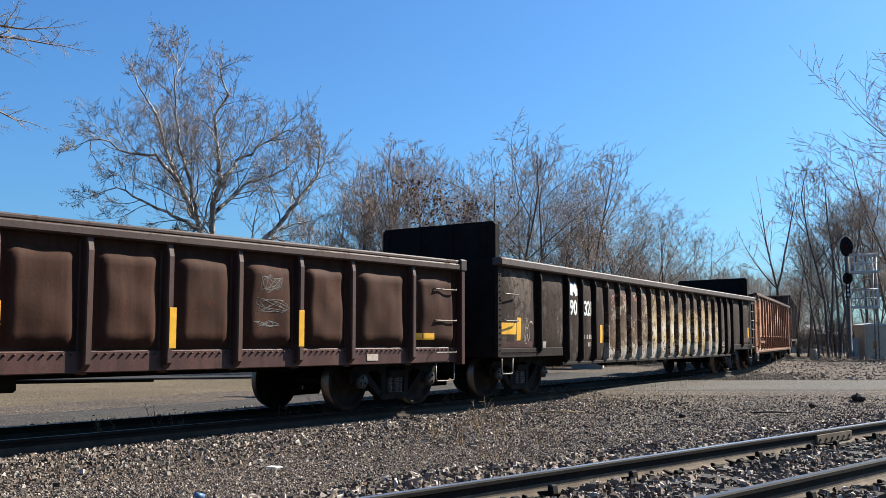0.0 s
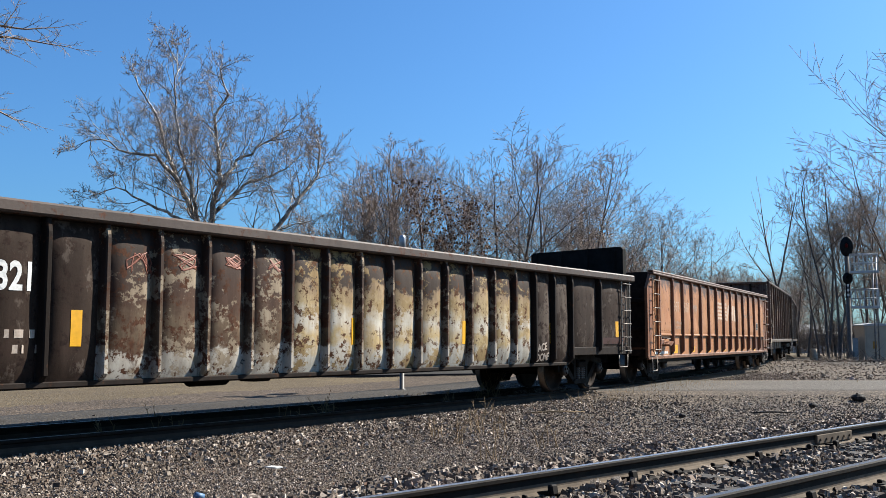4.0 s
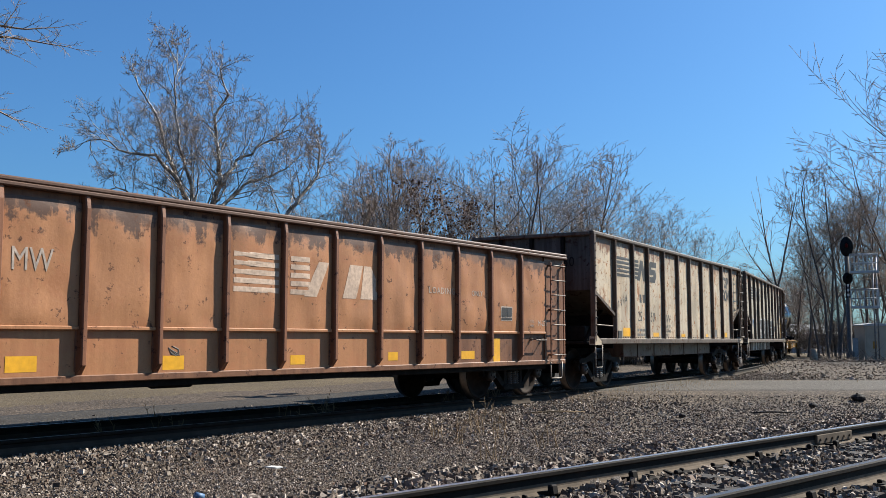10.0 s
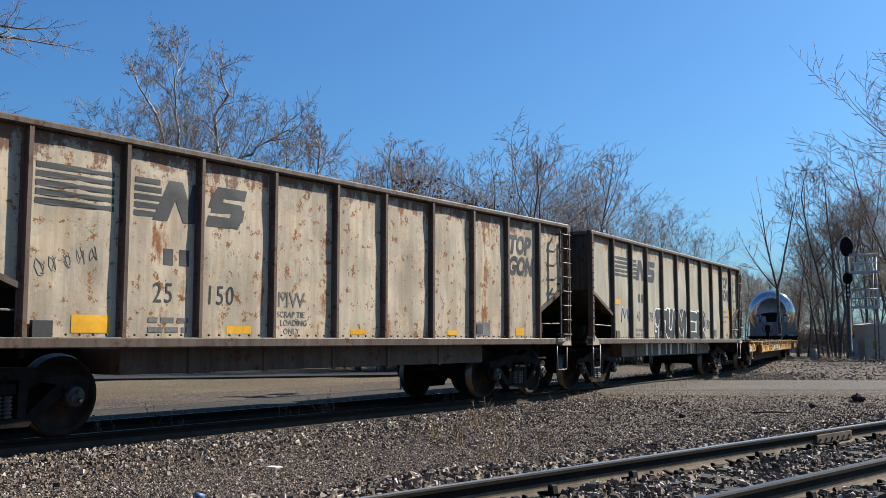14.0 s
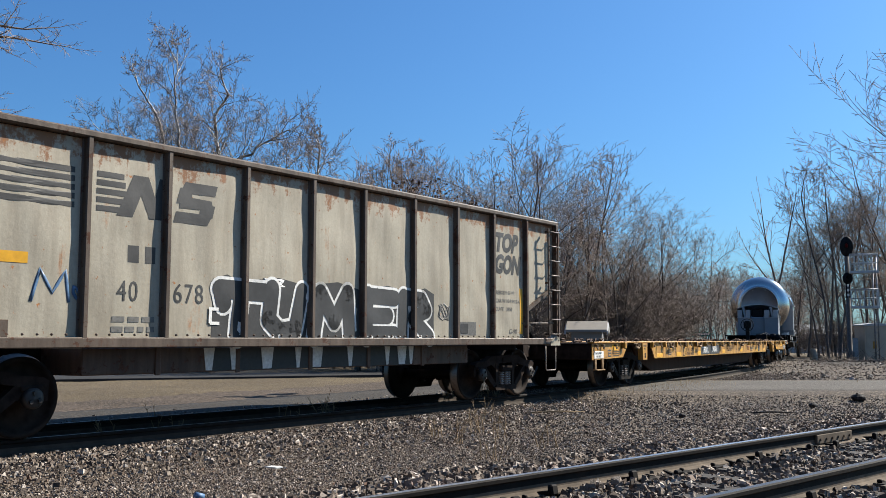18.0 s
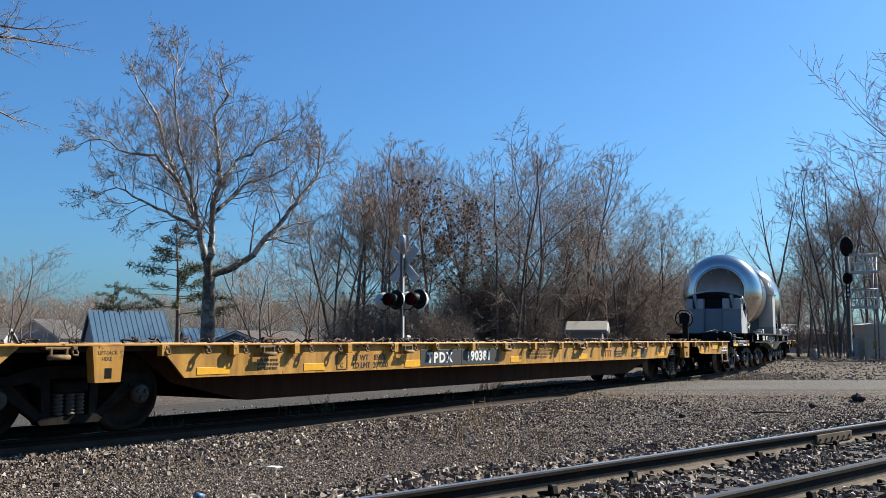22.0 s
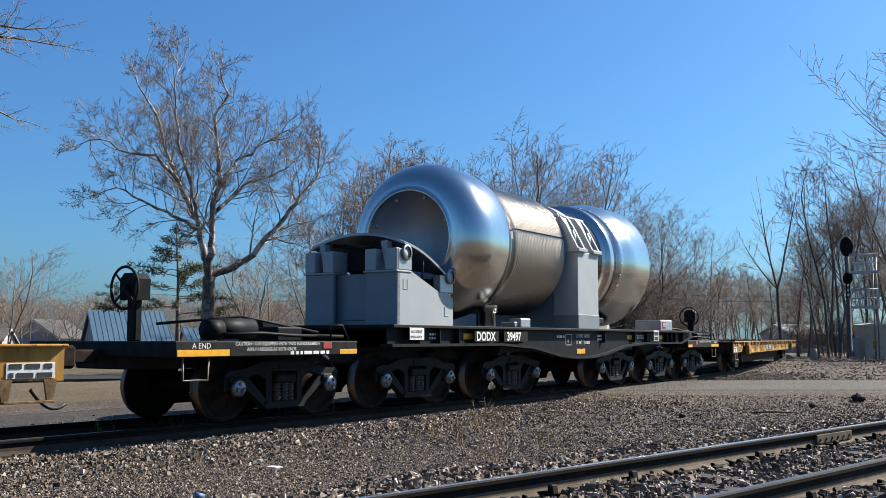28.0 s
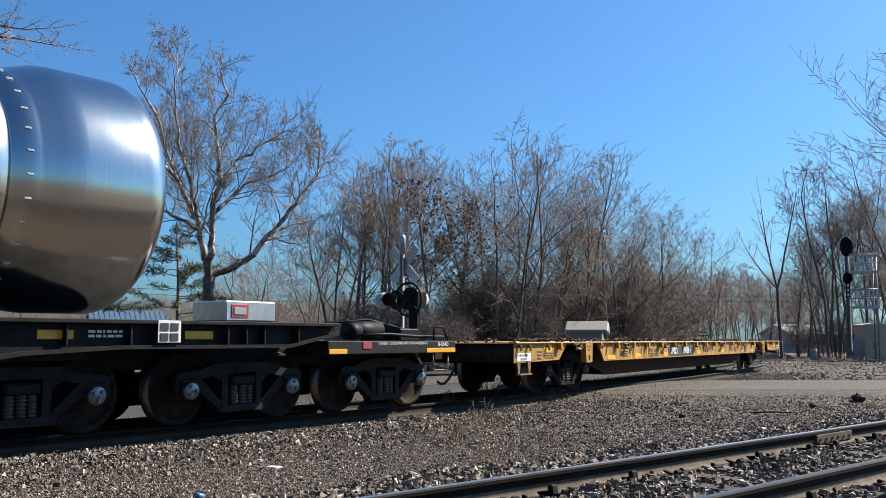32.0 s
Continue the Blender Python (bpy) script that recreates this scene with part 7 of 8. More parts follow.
    for k, x in enumerate((17.0, 17.15, 17.27)):
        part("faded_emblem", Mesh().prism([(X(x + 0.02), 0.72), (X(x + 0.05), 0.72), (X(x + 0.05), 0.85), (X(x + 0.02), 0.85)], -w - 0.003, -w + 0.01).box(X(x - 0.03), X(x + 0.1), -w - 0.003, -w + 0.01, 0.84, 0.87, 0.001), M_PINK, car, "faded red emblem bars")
    plate("sign_plate", X(19.1), X(19.4), 0.67, 0.88, w, M_BLACK_PAINT, car, "black inspection stencil")
    plate("white_sign", X(0.14), X(0.74), 0.70, 0.85, 1.434, M_WHITE_PAINT, car, "white military use sign")
    lettering("FOR MILITARY", 0.062, M_BLACK_PAINT, car, side(X(0.18), 0.787, 1.444), label="black sign wording", wide=1.05)
    lettering("USE ONLY", 0.062, M_BLACK_PAINT, car, side(X(0.27), 0.722, 1.444), label="black sign wording", wide=1.05)
    plate("white_sign", X(E - 0.62), X(E - 0.12), 0.70, 0.86, 1.434, M_WHITE_PAINT, car, "white sign with bars")
    bars(car, X(E - 0.59), X(E - 0.15), 0.71, 0.85, 2, 1.444, M_BLACK_PAINT, 5)
    for a in (0.14, E - 0.66):
        st = Mesh().box(X(a), X(a + 0.52), -1.50, -1.40, 0.45, 0.475, 0.004)
        for q in (a, a + 0.46):
            st.prism([(X(q), 0.46), (X(q + 0.06), 0.46), (X(q + 0.10), 0.69), (X(q - 0.04), 0.69)], -1.46, -1.43)
        part("stirrup", st, M_TAG_RUST, car, "flat yellow-brown foot step")
    bars(car, X(1.05), X(1.27), 0.72, 0.88, 3, 1.434, M_BLACK_PAINT, seed + 7)
    bars(car, X(1.42), X(1.85), 0.73, 0.84, 3, 1.434, M_BLACK_PAINT, seed + 8)
    for a in (0.2, 0.62, 1.5, 2.1, L - 0.5, L - 1.4, L - 2.1):
        part("chain_ring", ring, None, car, m=pose(X(a), 0.04, -0.03))
    brake_gear(car, X(12.0), M_TRUCK)


flatcar(78.66, "190381", 71)
flatcar(128.12, "190264", 72)


# ---- twelve-axle cask car ----
def cask_car():
    tr = (108.15, 111.22, 114.31, 119.29, 122.39, 125.4)
    mid = (tr[1] + tr[4]) / 2
    car = thing("cask_car", "black twelve-axle depressed railcar carrying a polished steel cask", "railcar", group="cars of the work train")
    rec = dict(ob=car, mid=mid, ends=(tr[1], tr[4]), trucks=[add_truck(car, a, mid, "black") for a in tr], extra=[])
    CARS.append(rec)
    X = lambda a: a - mid
    # main deck: top plate, webs dipping to the middle, bottom flange
    A0, A1 = 109.8, 123.75
    c0 = 116.75
    part("deck_plate", Mesh().box(X(A0), X(A1), -1.56, 1.56, 1.275, 1.325, 0.008), M_BLACK_SILL, car, "dusty black deck plate")
    low = [(A0, 1.03), (113.2, 1.03), (114.4, 0.97), (115.6, 0.80), (116.3, 0.745), (117.2, 0.745), (117.9, 0.80), (119.1, 0.97), (120.3, 1.03), (A1 - 0.9, 1.03), (A1, 1.20)]
    web = [(X(a), z) for a, z in low] + [(X(A1), 1.28), (X(A0), 1.28)]
    part("side_web", Mesh().prism(web, -1.44, -1.41), M_BLACK, car, "black side web")
    part("side_web", Mesh().prism(web, 1.41, 1.44), M_BLACK, car)
    for sg in (-1, 1):
        y0, y1 = (-1.54, -1.3) if sg < 0 else (1.3, 1.54)
        fl = Mesh().prism([(X(a), z - 0.045) for a, z in low] + [(X(a), z) for a, z in low[::-1]], y0, y1)
        part("bottom_flange", fl, M_BLACK_SILL, car, "dusty black bottom flange")
    stiff = Mesh().box(-0.012, 0.012, -1.53, -1.41, 1.03, 1.278, 0.003).data("web_stiffener", M_BLACK_SILL)
    for a in (110.55, 111.15, 111.75, 112.35, 114.0, 117.85, 119.6, 120.4, 121.8, 122.1, 122.4, 123.0):
        part("web_stiffener", stiff, None, car, m=pose(X(a), 0, 0))
    part("belly", Mesh().box(X(113.5), X(120.0), -1.3, 1.3, 0.86, 1.27, 0.02), M_BLACK, car)
    for a in (111.22, 122.39):
        part("span_bolster", Mesh().box(X(a) - 3.3, X(a) + 3.3, -0.7, 0.7, 0.72, 1.0, 0.03), M_BLACK, car, "black span bolster over three trucks")
    w = 1.446
    for a, b in ((112.22, 113.06), (113.26, 114.18)):
        plate("number_board", X(a), X(b), 1.055, 1.25, 1.532, M_BLACK_SILL, car, "grey number board")
    lettering("DODX", 0.215, M_WHITE_PAINT, car, side(X(112.28), 1.08, 1.542), label="white reporting marks", thick=0.006)
    lettering("39497", 0.215, M_WHITE_PAINT, car, side(X(113.36), 1.08, 1.542), label="white car number", thick=0.006)
    lettering("LD LMT 580000", 0.105, M_WHITE_PAINT, car, side(X(116.5), 1.14, w), label="white load stencil")
    lettering("LT WT  201800", 0.105, M_WHITE_PAINT, car, side(X(116.5), 1.0, w), label="white weight stencil")
    plate("yellow_tag", X(116.55), X(116.95), 0.80, 0.9, w - 0.004, M_YELLOW_TAG, car, "yellow reflective patch")
    for a in (112.0, 119.3, 121.2):
        plate("yellow_tag", X(a), X(a + 0.42), 1.10, 1.2, w - 0.004, M_YELLOW_TAG, car, "yellow reflective patch")
    plate("white_sign", X(110.22), X(110.62), 1.09, 1.28, 1.56, M_WHITE_PAINT, car, "white emergency notice")
    lettering("ACCIDENT", 0.062, M_BLACK_PAINT, car, side(X(110.25), 1.20, 1.57), label="notice wording")
    lettering("EMERGENCY", 0.055, M_BLACK_PAINT, car, side(X(110.24), 1.12, 1.57), label="notice wording")
    bars(car, X(110.95), X(111.2), 1.1, 1.2, 2, w, M_WHITE_PAINT, 3)
    bars(car, X(115.6), X(116.0), 1.13, 1.18, 1, w, M_WHITE_PAINT, 13)
    bars(car, X(117.6), X(118.0), 1.08, 1.2, 2, w, M_WHITE_PAINT, 4)
    bars(car, X(119.9), X(120.35), 1.12, 1.2, 2, w, M_WHITE_PAINT, 6)
    fr = Mesh()
    for x0, x1, z0, z1 in ((116.0, 116.3, 0.98, 0.99), (116.0, 116.3, 1.2, 1.21), (116.0, 116.01, 0.98, 1.21), (116.29, 116.3, 0.98, 1.21)):
        fr.box(X(x0), X(x1), -w - 0.003, -w + 0.01, z0, z1, 0.001)
    part("stencil_frame", fr, M_WHITE_PAINT, car)
    lettering("F", 0.12, M_WHITE_PAINT, car, side(X(116.1), 1.02, w), label="white stencil letter")
    plate("white_sign", X(120.73), X(121.05), 1.06, 1.32, 1.56, M_WHITE_PAINT, car, "white framed inspection panel")
    for i in range(2):
        for j in range(2):
            plate("stencil_box", X(120.76 + 0.14 * i), X(120.87 + 0.14 * i), 1.20 - 0.12 * j, 1.29 - 0.12 * j, 1.568, M_BLACK_PAINT, car)
    # deck-edge gear boxes at the rear
    part("gear_box", Mesh().box(X(121.93), X(122.78), -1.3, -0.6, 1.33, 1.60, 0.02), M_SILVER, car, "grey metal equipment box")
    plate("red_label", X(122.02), X(122.30), 1.38, 1.55, 1.302, M_RED, car, "red framed placard")
    plate("red_label", X(122.06), X(122.26), 1.42, 1.51, 1.309, M_SILVER, car, "pale placard middle")
    part("gear_box", Mesh().box(X(114.25), X(114.65), -1.35, -1.1, 1.33, 1.5, 0.015).box(X(114.1), X(114.4), -1.3, -1.0, 1.33, 1.43, 0.015), M_SILVER, car, "small grey junction box")
    # cradle before the front of the cask: a stepped block with notched towers
    sidep = [(X(110.73), 1.325), (X(112.4), 1.325), (X(112.4), 1.81), (X(112.24), 1.91), (X(111.97), 1.91), (X(111.11), 2.23), (X(110.73), 2.23)]
    part("cradle_side", Mesh().prism(sidep, -0.98, -0.90), M_CRADLE, car, "light grey cradle side plate")
    part("cradle_side", Mesh().prism(sidep, 0.90, 0.98), M_CRADLE, car, "light grey cradle side plate")
    part("cradle_front", Mesh().box(X(110.86), X(110.92), -0.92, 0.92, 1.325, 2.2, 0.01), M_CRADLE_DK, car, "grey cradle front plate")
    part("cradle_body", Mesh().box(X(110.95), X(112.3), -0.88, 0.88, 1.325, 1.85, 0.02), M_CRADLE_DK, car)
    part("cradle_step", Mesh().box(X(110.83), X(110.87), -0.25, 0.25, 1.42, 1.44, 0.004), M_CRADLE_DK, car)
    for y0, y1 in ((-0.98, -0.32), (0.36, 0.98)):
        part("cradle_tower", Mesh().box(X(110.70), X(110.78), y0, y1, 1.325, 2.21, 0.01), M_CRADLE_DK, car, "grey cradle tower")
        part("tower_shelf", Mesh().box(X(110.66), X(111.1), y0 - 0.015, y1 + 0.015, 2.205, 2.235, 0.006), M_CRADLE, car)
        k = (y1 - y0) * 0.36
        for p0, p1 in ((y0, y0 + k), (y1 - k, y1)):
            part("trunnion_block", Mesh().box(X(110.68), X(111.1), p0, p1, 2.235, 2.60, 0.015), M_CRADLE, car, "notched light grey trunnion block")
        part("strut", Mesh().prism([(y0 + k, 2.24), (y0 + k + 0.07, 2.24), (y0 + k + 0.18, 2.74), (y0 + k + 0.06, 2.74)][::-1], X(110.8), X(110.95), axis="x"), M_CRADLE, car, "sloping pale strut")
    for sg in (-1, 1):
        part("side_block", Mesh().box(X(111.97), X(112.4), min(sg * 0.98, sg * 0.84), max(sg * 0.98, sg * 0.84), 1.9, 2.22, 0.012), M_CRADLE_DK, car)
    plate("machined_plate", X(110.72), X(111.10), 2.25, 2.59, 0.983, M_SILVER, car, "bright machined plate")
    plate("machined_plate", X(111.98), X(112.39), 1.92, 2.21, 0.983, M_SILVER, car, "bright machined plate")
    for q, z in ((110.93, 2.53), (112.28, 2.2)):
        ring = Mesh().lathe([(-1.03, 0.105), (-1.03, 0.13), (-0.985, 0.13), (-0.985, 0.105), (-1.03, 0.105)], axis="y", at=(X(q), 0, z), n=24)
        part("lifting_ring", ring, M_STEEL_FACE, car, "steel lifting ring")
        part("round_plate", Mesh().lathe([(-1.0, 0.0), (-1.0, 0.105), (-0.985, 0.105)], axis="y", at=(X(q), 0, z), n=24), M_TRIM, car, "round white plate")
    def cover(u, v, dz=0.0):
        w, d = -1.0 + 2.0 * u, 1.45 * v
        return (X(110.88) + d * (1 - 0.05 * abs(w)), w, 2.91 - 0.2 * w * w - 0.34 * (d / 1.1) ** 1.6 + dz)
    part("saddle_cover", Mesh().grid(cover, 16, 10).grid(lambda u, v: cover(1 - u, v, -0.045), 16, 10).grid(lambda u, v: cover(u, 0, -0.045 * (1 - v)), 16, 1).grid(lambda u, v: cover(1, u, -0.045 * (1 - v)), 10, 1).grid(lambda u, v: cover(0, 1 - u, -0.045 * (1 - v)), 10, 1), M_STEEL_FACE, car, "thin curved steel cover over the cradle")
    part("cover_gear", Mesh().box(X(111.0), X(111.3), -0.25, 0.3, 2.25, 2.62, 0.03).box(X(111.25), X(112.2), -0.8, 0.8, 1.85, 2.15, 0.03).tube([(X(111.5), -0.93, 2.1), (X(111.5), -0.95, 2.5)], 0.02, 6).tube([(X(111.0), -0.6, 2.6), (X(111.0), 0.6, 2.72)], 0.04, 6), M_BLACK, car, "dark brackets under the cover")
    for x, z, u in ((110.86, 1.92, 1), (112.12, 1.5, 0)):
        mk = Mesh().box(X(x), X(x + 0.014), -0.986, -0.97, z, z + 0.17, 0.002).box(X(x), X(x + 0.13), -0.986, -0.97, z, z + 0.014, 0.002)
        if u:
            mk.box(X(x + 0.116), X(x + 0.13), -0.986, -0.97, z, z + 0.17, 0.002)
        part("cradle_mark", mk, M_CRADLE_DK, car, "small dark letter mark")
    # the tall pedestal with trunnion straps
    part("pedestal", Mesh().box(X(116.45), X(117.5), -1.53, -0.95, 1.325, 2.95, 0.012), M_CRADLE, car, "tall light grey pedestal")
    part("pedestal", Mesh().box(X(116.45), X(117.5), 0.95, 1.53, 1.325, 2.95, 0.012), M_CRADLE, car)
    part("pedestal_foot", Mesh().box(X(116.44), X(117.51), -1.54, -0.95, 1.325, 1.62, 0.006), M_CRADLE_DK, car, "darker grey pedestal foot")
    part("saddle", Mesh().prism([(-1.0, 1.325), (1.0, 1.325), (1.0, 2.2), (0.6, 1.85), (-0.6, 1.85), (-1.0, 2.2)], X(116.5), X(117.45), axis="x"), M_CRADLE_DK, car, "grey saddle under the cask")
    for a in (116.40, 117.14):
        part("strap_plate", Mesh().box(X(a - 0.02), X(a + 0.42), -1.6, -1.0, 2.94, 3.02, 0.01), M_CRADLE, car)
        for q in (a, a + 0.33):
            part("strap", Mesh().prism([(-1.56, 3.02), (-1.12, 3.02), (-1.04, 3.66), (-1.15, 3.72), (-1.30, 3.52)][::-1], X(q), X(q + 0.05), axis="x"), M_CRADLE, car, "white trunnion bracket cheek")
        part("strap_face", Mesh().prism([(-1.36, 3.28), (-1.14, 3.70), (-1.10, 3.66), (-1.30, 3.26)][::-1], X(a + 0.05), X(a + 0.33), axis="x"), M_CRADLE, car, "white sloping bracket face")
        part("strap_roller", Mesh().lathe([(3.06, 0.0), (3.06, 0.075), (3.32, 0.075), (3.36, 0.03), (3.42, 0.03), (3.42, 0.0)][::-1], axis="z", at=(X(a + 0.19), -1.36, 0), n=14), M_STEEL_FACE, car, "steel tensioning roller")
        arc = [math.radians(34 + 7 * k) for k in range(17)]
        ring = [(-1.19 * math.cos(t), 2.92 + 1.19 * math.sin(t)) for t in arc] + [(-1.22 * math.cos(t), 2.92 + 1.22 * math.sin(t)) for t in arc[::-1]]
        band = Mesh().prism(ring, X(a + 0.06), X(a + 0.32), axis="x")
        part("strap_band", band, M_CRADLE, car, "pale band over the cask")
    part("strap_rod", Mesh().tube([(X(116.3), -1.12, 3.72), (X(117.6), -1.12, 3.72)], 0.03, 8).lathe([(X(116.25), 0.0), (X(116.25), 0.05), (X(116.34), 0.05), (X(116.34), 0.0)][::-1], axis="x", at=(0, -1.12, 3.72), n=10), M_CRADLE, car, "white tie rod between the brackets")
    # the cask, along the car
    zc = 2.92
    cask = part("cask", Mesh().lathe([(X(113.6), 0.9), (X(113.6), 1.17), (X(119.2), 1.17), (X(119.2), 0.9)][::-1], axis="x", at=(0, 0, zc), n=96), M_STEEL, car, "polished stainless steel cask drum")
    front = [(X(112.50), 0.0), (X(112.50), 0.88), (X(112.38), 0.90), (X(112.35), 0.94)]
    for k in range(13):
        t = math.radians(90 * k / 12)
        front.append((X(113.0) - 0.64 * math.cos(t), 0.94 + 0.55 * math.sin(t)))
    front += [(X(113.35), 1.485), (X(113.6), 1.46), (X(113.72), 1.44), (X(113.78), 1.36), (X(113.80), 1.17)]
    part("impact_limiter", Mesh().lathe(front[::-1], axis="x", at=(0, 0, zc), n=96, mids=[0] * (len(front) - 3) + [1, 1]), [M_STEEL, M_STEEL_FACE], cask, "bulging polished steel impact limiter")
    rear = [(X(118.55), 1.16), (X(118.58), 1.22), (X(118.62), 1.335), (X(118.66), 1.35), (X(118.95), 1.35), (X(119.0), 1.30), (X(119.03), 1.30), (X(119.05), 1.37), (X(119.32), 1.37), (X(119.36), 1.38), (X(119.55), 1.44), (X(119.72), 1.49), (X(119.85), 1.505), (X(120.62), 1.505)]
    for k in range(9):
        t = math.radians(90 * k / 8)
        rear.append((X(120.65) + 0.35 * math.sin(t), 1.155 + 0.35 * math.cos(t)))
    rear += [(X(121.0), 0.0)]
    part("impact_limiter", Mesh().lathe(rear[::-1], axis="x", at=(0, 0, zc), n=96), M_STEEL, cask, "stepped polished steel impact limiter")
    part("cask_ring", Mesh().lathe([(X(113.84), 1.17), (X(113.86), 1.27), (X(114.16), 1.27), (X(114.19), 1.17)][::-1], axis="x", at=(0, 0, zc), n=96), M_STEEL, cask, "smooth steel ring")
    NF = 32
    h = 2.10 / NF
    # drum coloured much darker than the fins that stand on it
    part("fin_drum", Mesh().lathe([(X(114.2), 1.18), (X(114.21), 1.222), (X(116.36), 1.222), (X(116.38), 1.18)][::-1], axis="x", at=(0, 0, zc), n=72), M_FIN_GAP, cask, "dark brown-black drum between the fins")
    fin = Mesh().lathe([(0.0, 1.21), (0.04 * h, 1.29), (0.08 * h, 1.305), (0.20 * h, 1.305), (0.26 * h, 1.29), (0.30 * h, 1.21)][::-1], axis="x", n=72).data("cooling_fin", M_STEEL_FIN)
    for k in range(NF):
        part("cooling_fin", fin, None, cask, m=pose(X(114.24 + h * k), 0, zc))
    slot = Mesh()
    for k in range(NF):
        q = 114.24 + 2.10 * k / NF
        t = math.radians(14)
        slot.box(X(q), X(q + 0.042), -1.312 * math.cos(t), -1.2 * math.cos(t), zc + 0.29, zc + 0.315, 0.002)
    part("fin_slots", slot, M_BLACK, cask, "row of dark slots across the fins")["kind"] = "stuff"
    bolts = Mesh()
    for k in range(8):
        t = math.radians(45 * k + 22)
        bolts.lathe([(X(112.47), 0.0), (X(112.47), 0.035), (X(112.52), 0.035)], axis="x", at=(0, 0.83 * math.cos(t), zc + 0.83 * math.sin(t)), n=10)
    part("face_bolts", bolts, M_SILVER, cask, "bright bolts round the recessed face")["kind"] = "stuff"
    # small blocks stand in for a row of pale X decals
    br = Mesh()
    for k in range(15):
        t = math.radians(105 + 11 * k)
        y, z = 1.375 * math.cos(t), zc + 1.375 * math.sin(t)
        br.box(X(119.19) - 0.04, X(119.19) + 0.04, y - 0.012, y + 0.012, z - 0.012, z + 0.012, 0.004)
    part("x_mark_blocks", br, M_CRADLE, cask, "small pale blocks for the X marks round the drum")["kind"] = "stuff"
    plate("data_plate", X(113.92), X(114.12), 3.02, 3.16, 1.262, M_WORN_WHITE, car, "small pale data plate")
    for q, y in ((114.1, -0.7), (113.6, 0.6)):
        part("support_leg", Mesh().lathe([(1.325, 0.16), (1.6, 0.16), (1.62, 0.2), (1.75, 0.2)], axis="z", at=(X(q), y, 0), n=18), M_STEEL, car, "steel support leg")
    part("rear_support", Mesh().box(X(117.6), X(119.0), -1.0, 1.0, 1.45, 1.6, 0.02).box(X(118.3), X(118.5), -0.9, 0.9, 1.325, 1.75, 0.02), M_TRUCK_BLACK, car, "dark steel rear support beam")
    # end platforms that ride on the outer trucks
    for e, (a, b) in enumerate(((105.82, 109.17), (123.6, 126.7))):
        om = 111.22 if e == 0 else 122.39
        p0, p1 = a - om, b - om
        o = om - mid
        plat = part("end_platform", Mesh().box(p0, p1, -1.5, 1.5, 0.88, 1.075, 0.012).box(p0 + 0.1, p1 + (0.6 if e == 0 else -0.1), -0.6, 0.6, 0.72, 0.92, 0.02), M_BLACK_SILL, car, "black end platform with white stencils", pose(o, 0, 0))
        rec["extra"].append((plat, (tr[0], tr[2]) if e == 0 else (tr[3], tr[5]), om))
        ww = 1.503
        plate("yellow_tag", p0 + (0.02 if e == 0 else 0.02), p0 + (0.85 if e == 0 else 0.4), 0.89, 0.97 if e == 0 else 0.96, ww, M_YELLOW_TAG, plat, "yellow reflective strip")
        plate("yellow_tag", p1 - (0.4 if e == 0 else 0.8), p1 - 0.02, 0.89, 0.96, ww, M_YELLOW_TAG, plat, "yellow reflective strip")
        if e == 0:
            lettering("A END", 0.1, M_WHITE_PAINT, plat, side(p0 + 0.25, 0.985, ww), label="white stencil")
            lettering("CAUTION : CAR EQUIPPED WITH TWO HANDBRAKES", 0.062, M_WHITE_PAINT, plat, side(p0 + 0.95, 1.02, ww), label="white caution wording")
            lettering("APPLY / RELEASE AT BOTH ENDS", 0.062, M_WHITE_PAINT, plat, side(p0 + 1.15, 0.95, ww), label="white caution wording")
            lettering("2 INCH", 0.06, M_WHITE_PAINT, plat, side(p0 + 2.33, 1.02, ww), label="white stencil")
            bars(plat, p0 + 1.95, p0 + 2.75, 0.895, 0.94, 1, ww, M_WHITE_PAINT, 8)
            plate("red_label", p0 + 2.6, p0 + 2.78, 0.97, 1.06, ww, M_RED, plat, "red label")
        else:
            lettering("B-END", 0.1, M_WHITE_PAINT, plat, side(p1 - 0.5, 0.99, ww), label="white stencil")
            lettering("CAUTION : CAR EQUIPPED WITH TWO HANDBRAKES", 0.05, M_WHITE_PAINT, plat, side(p0 + 1.1, 1.02, ww), label="white caution wording")
            plate("red_label", p0 + 0.75, p0 + 0.95, 0.96, 1.06, ww, M_RED, plat, "red label")
        # handbrake stand with wheel
        hx, hy, hw = (p0 + 0.65, 0.12, -0.17) if e == 0 else (p1 - 0.12, -0.72, -0.17)
        stand = part("handbrake", Mesh().box(hx - 0.06, hx + 0.06, hy - 0.09, hy + 0.09, 1.07, 1.75, 0.02).prism([(hy - 0.16, 1.62), (hy + 0.16, 1.62), (hy + 0.17, 1.90), (hy + 0.08, 1.98), (hy - 0.08, 1.98), (hy - 0.17, 1.90)], hx - 0.12, hx + 0.12, axis="x"), M_BLACK, plat, "black handbrake stand")
        whl = Mesh().tube([(hx + hw, hy + 0.28 * math.cos(k * math.pi / 12), 1.78 + 0.28 * math.sin(k * math.pi / 12)) for k in range(25)], 0.02, 6)
        for k in range(4):
            q = math.radians(45 + 90 * k)
            whl.tube([(hx + hw * 0.9, hy, 1.78), (hx + hw, hy + 0.28 * math.cos(q), 1.78 + 0.28 * math.sin(q))], 0.016, 5)
        whl.tube([(hx, hy, 1.78), (hx + hw * 1.1, hy, 1.78)], 0.035, 8)
        part("brake_wheel", whl, M_TRUCK_BLACK, stand, "spoked brake wheel")
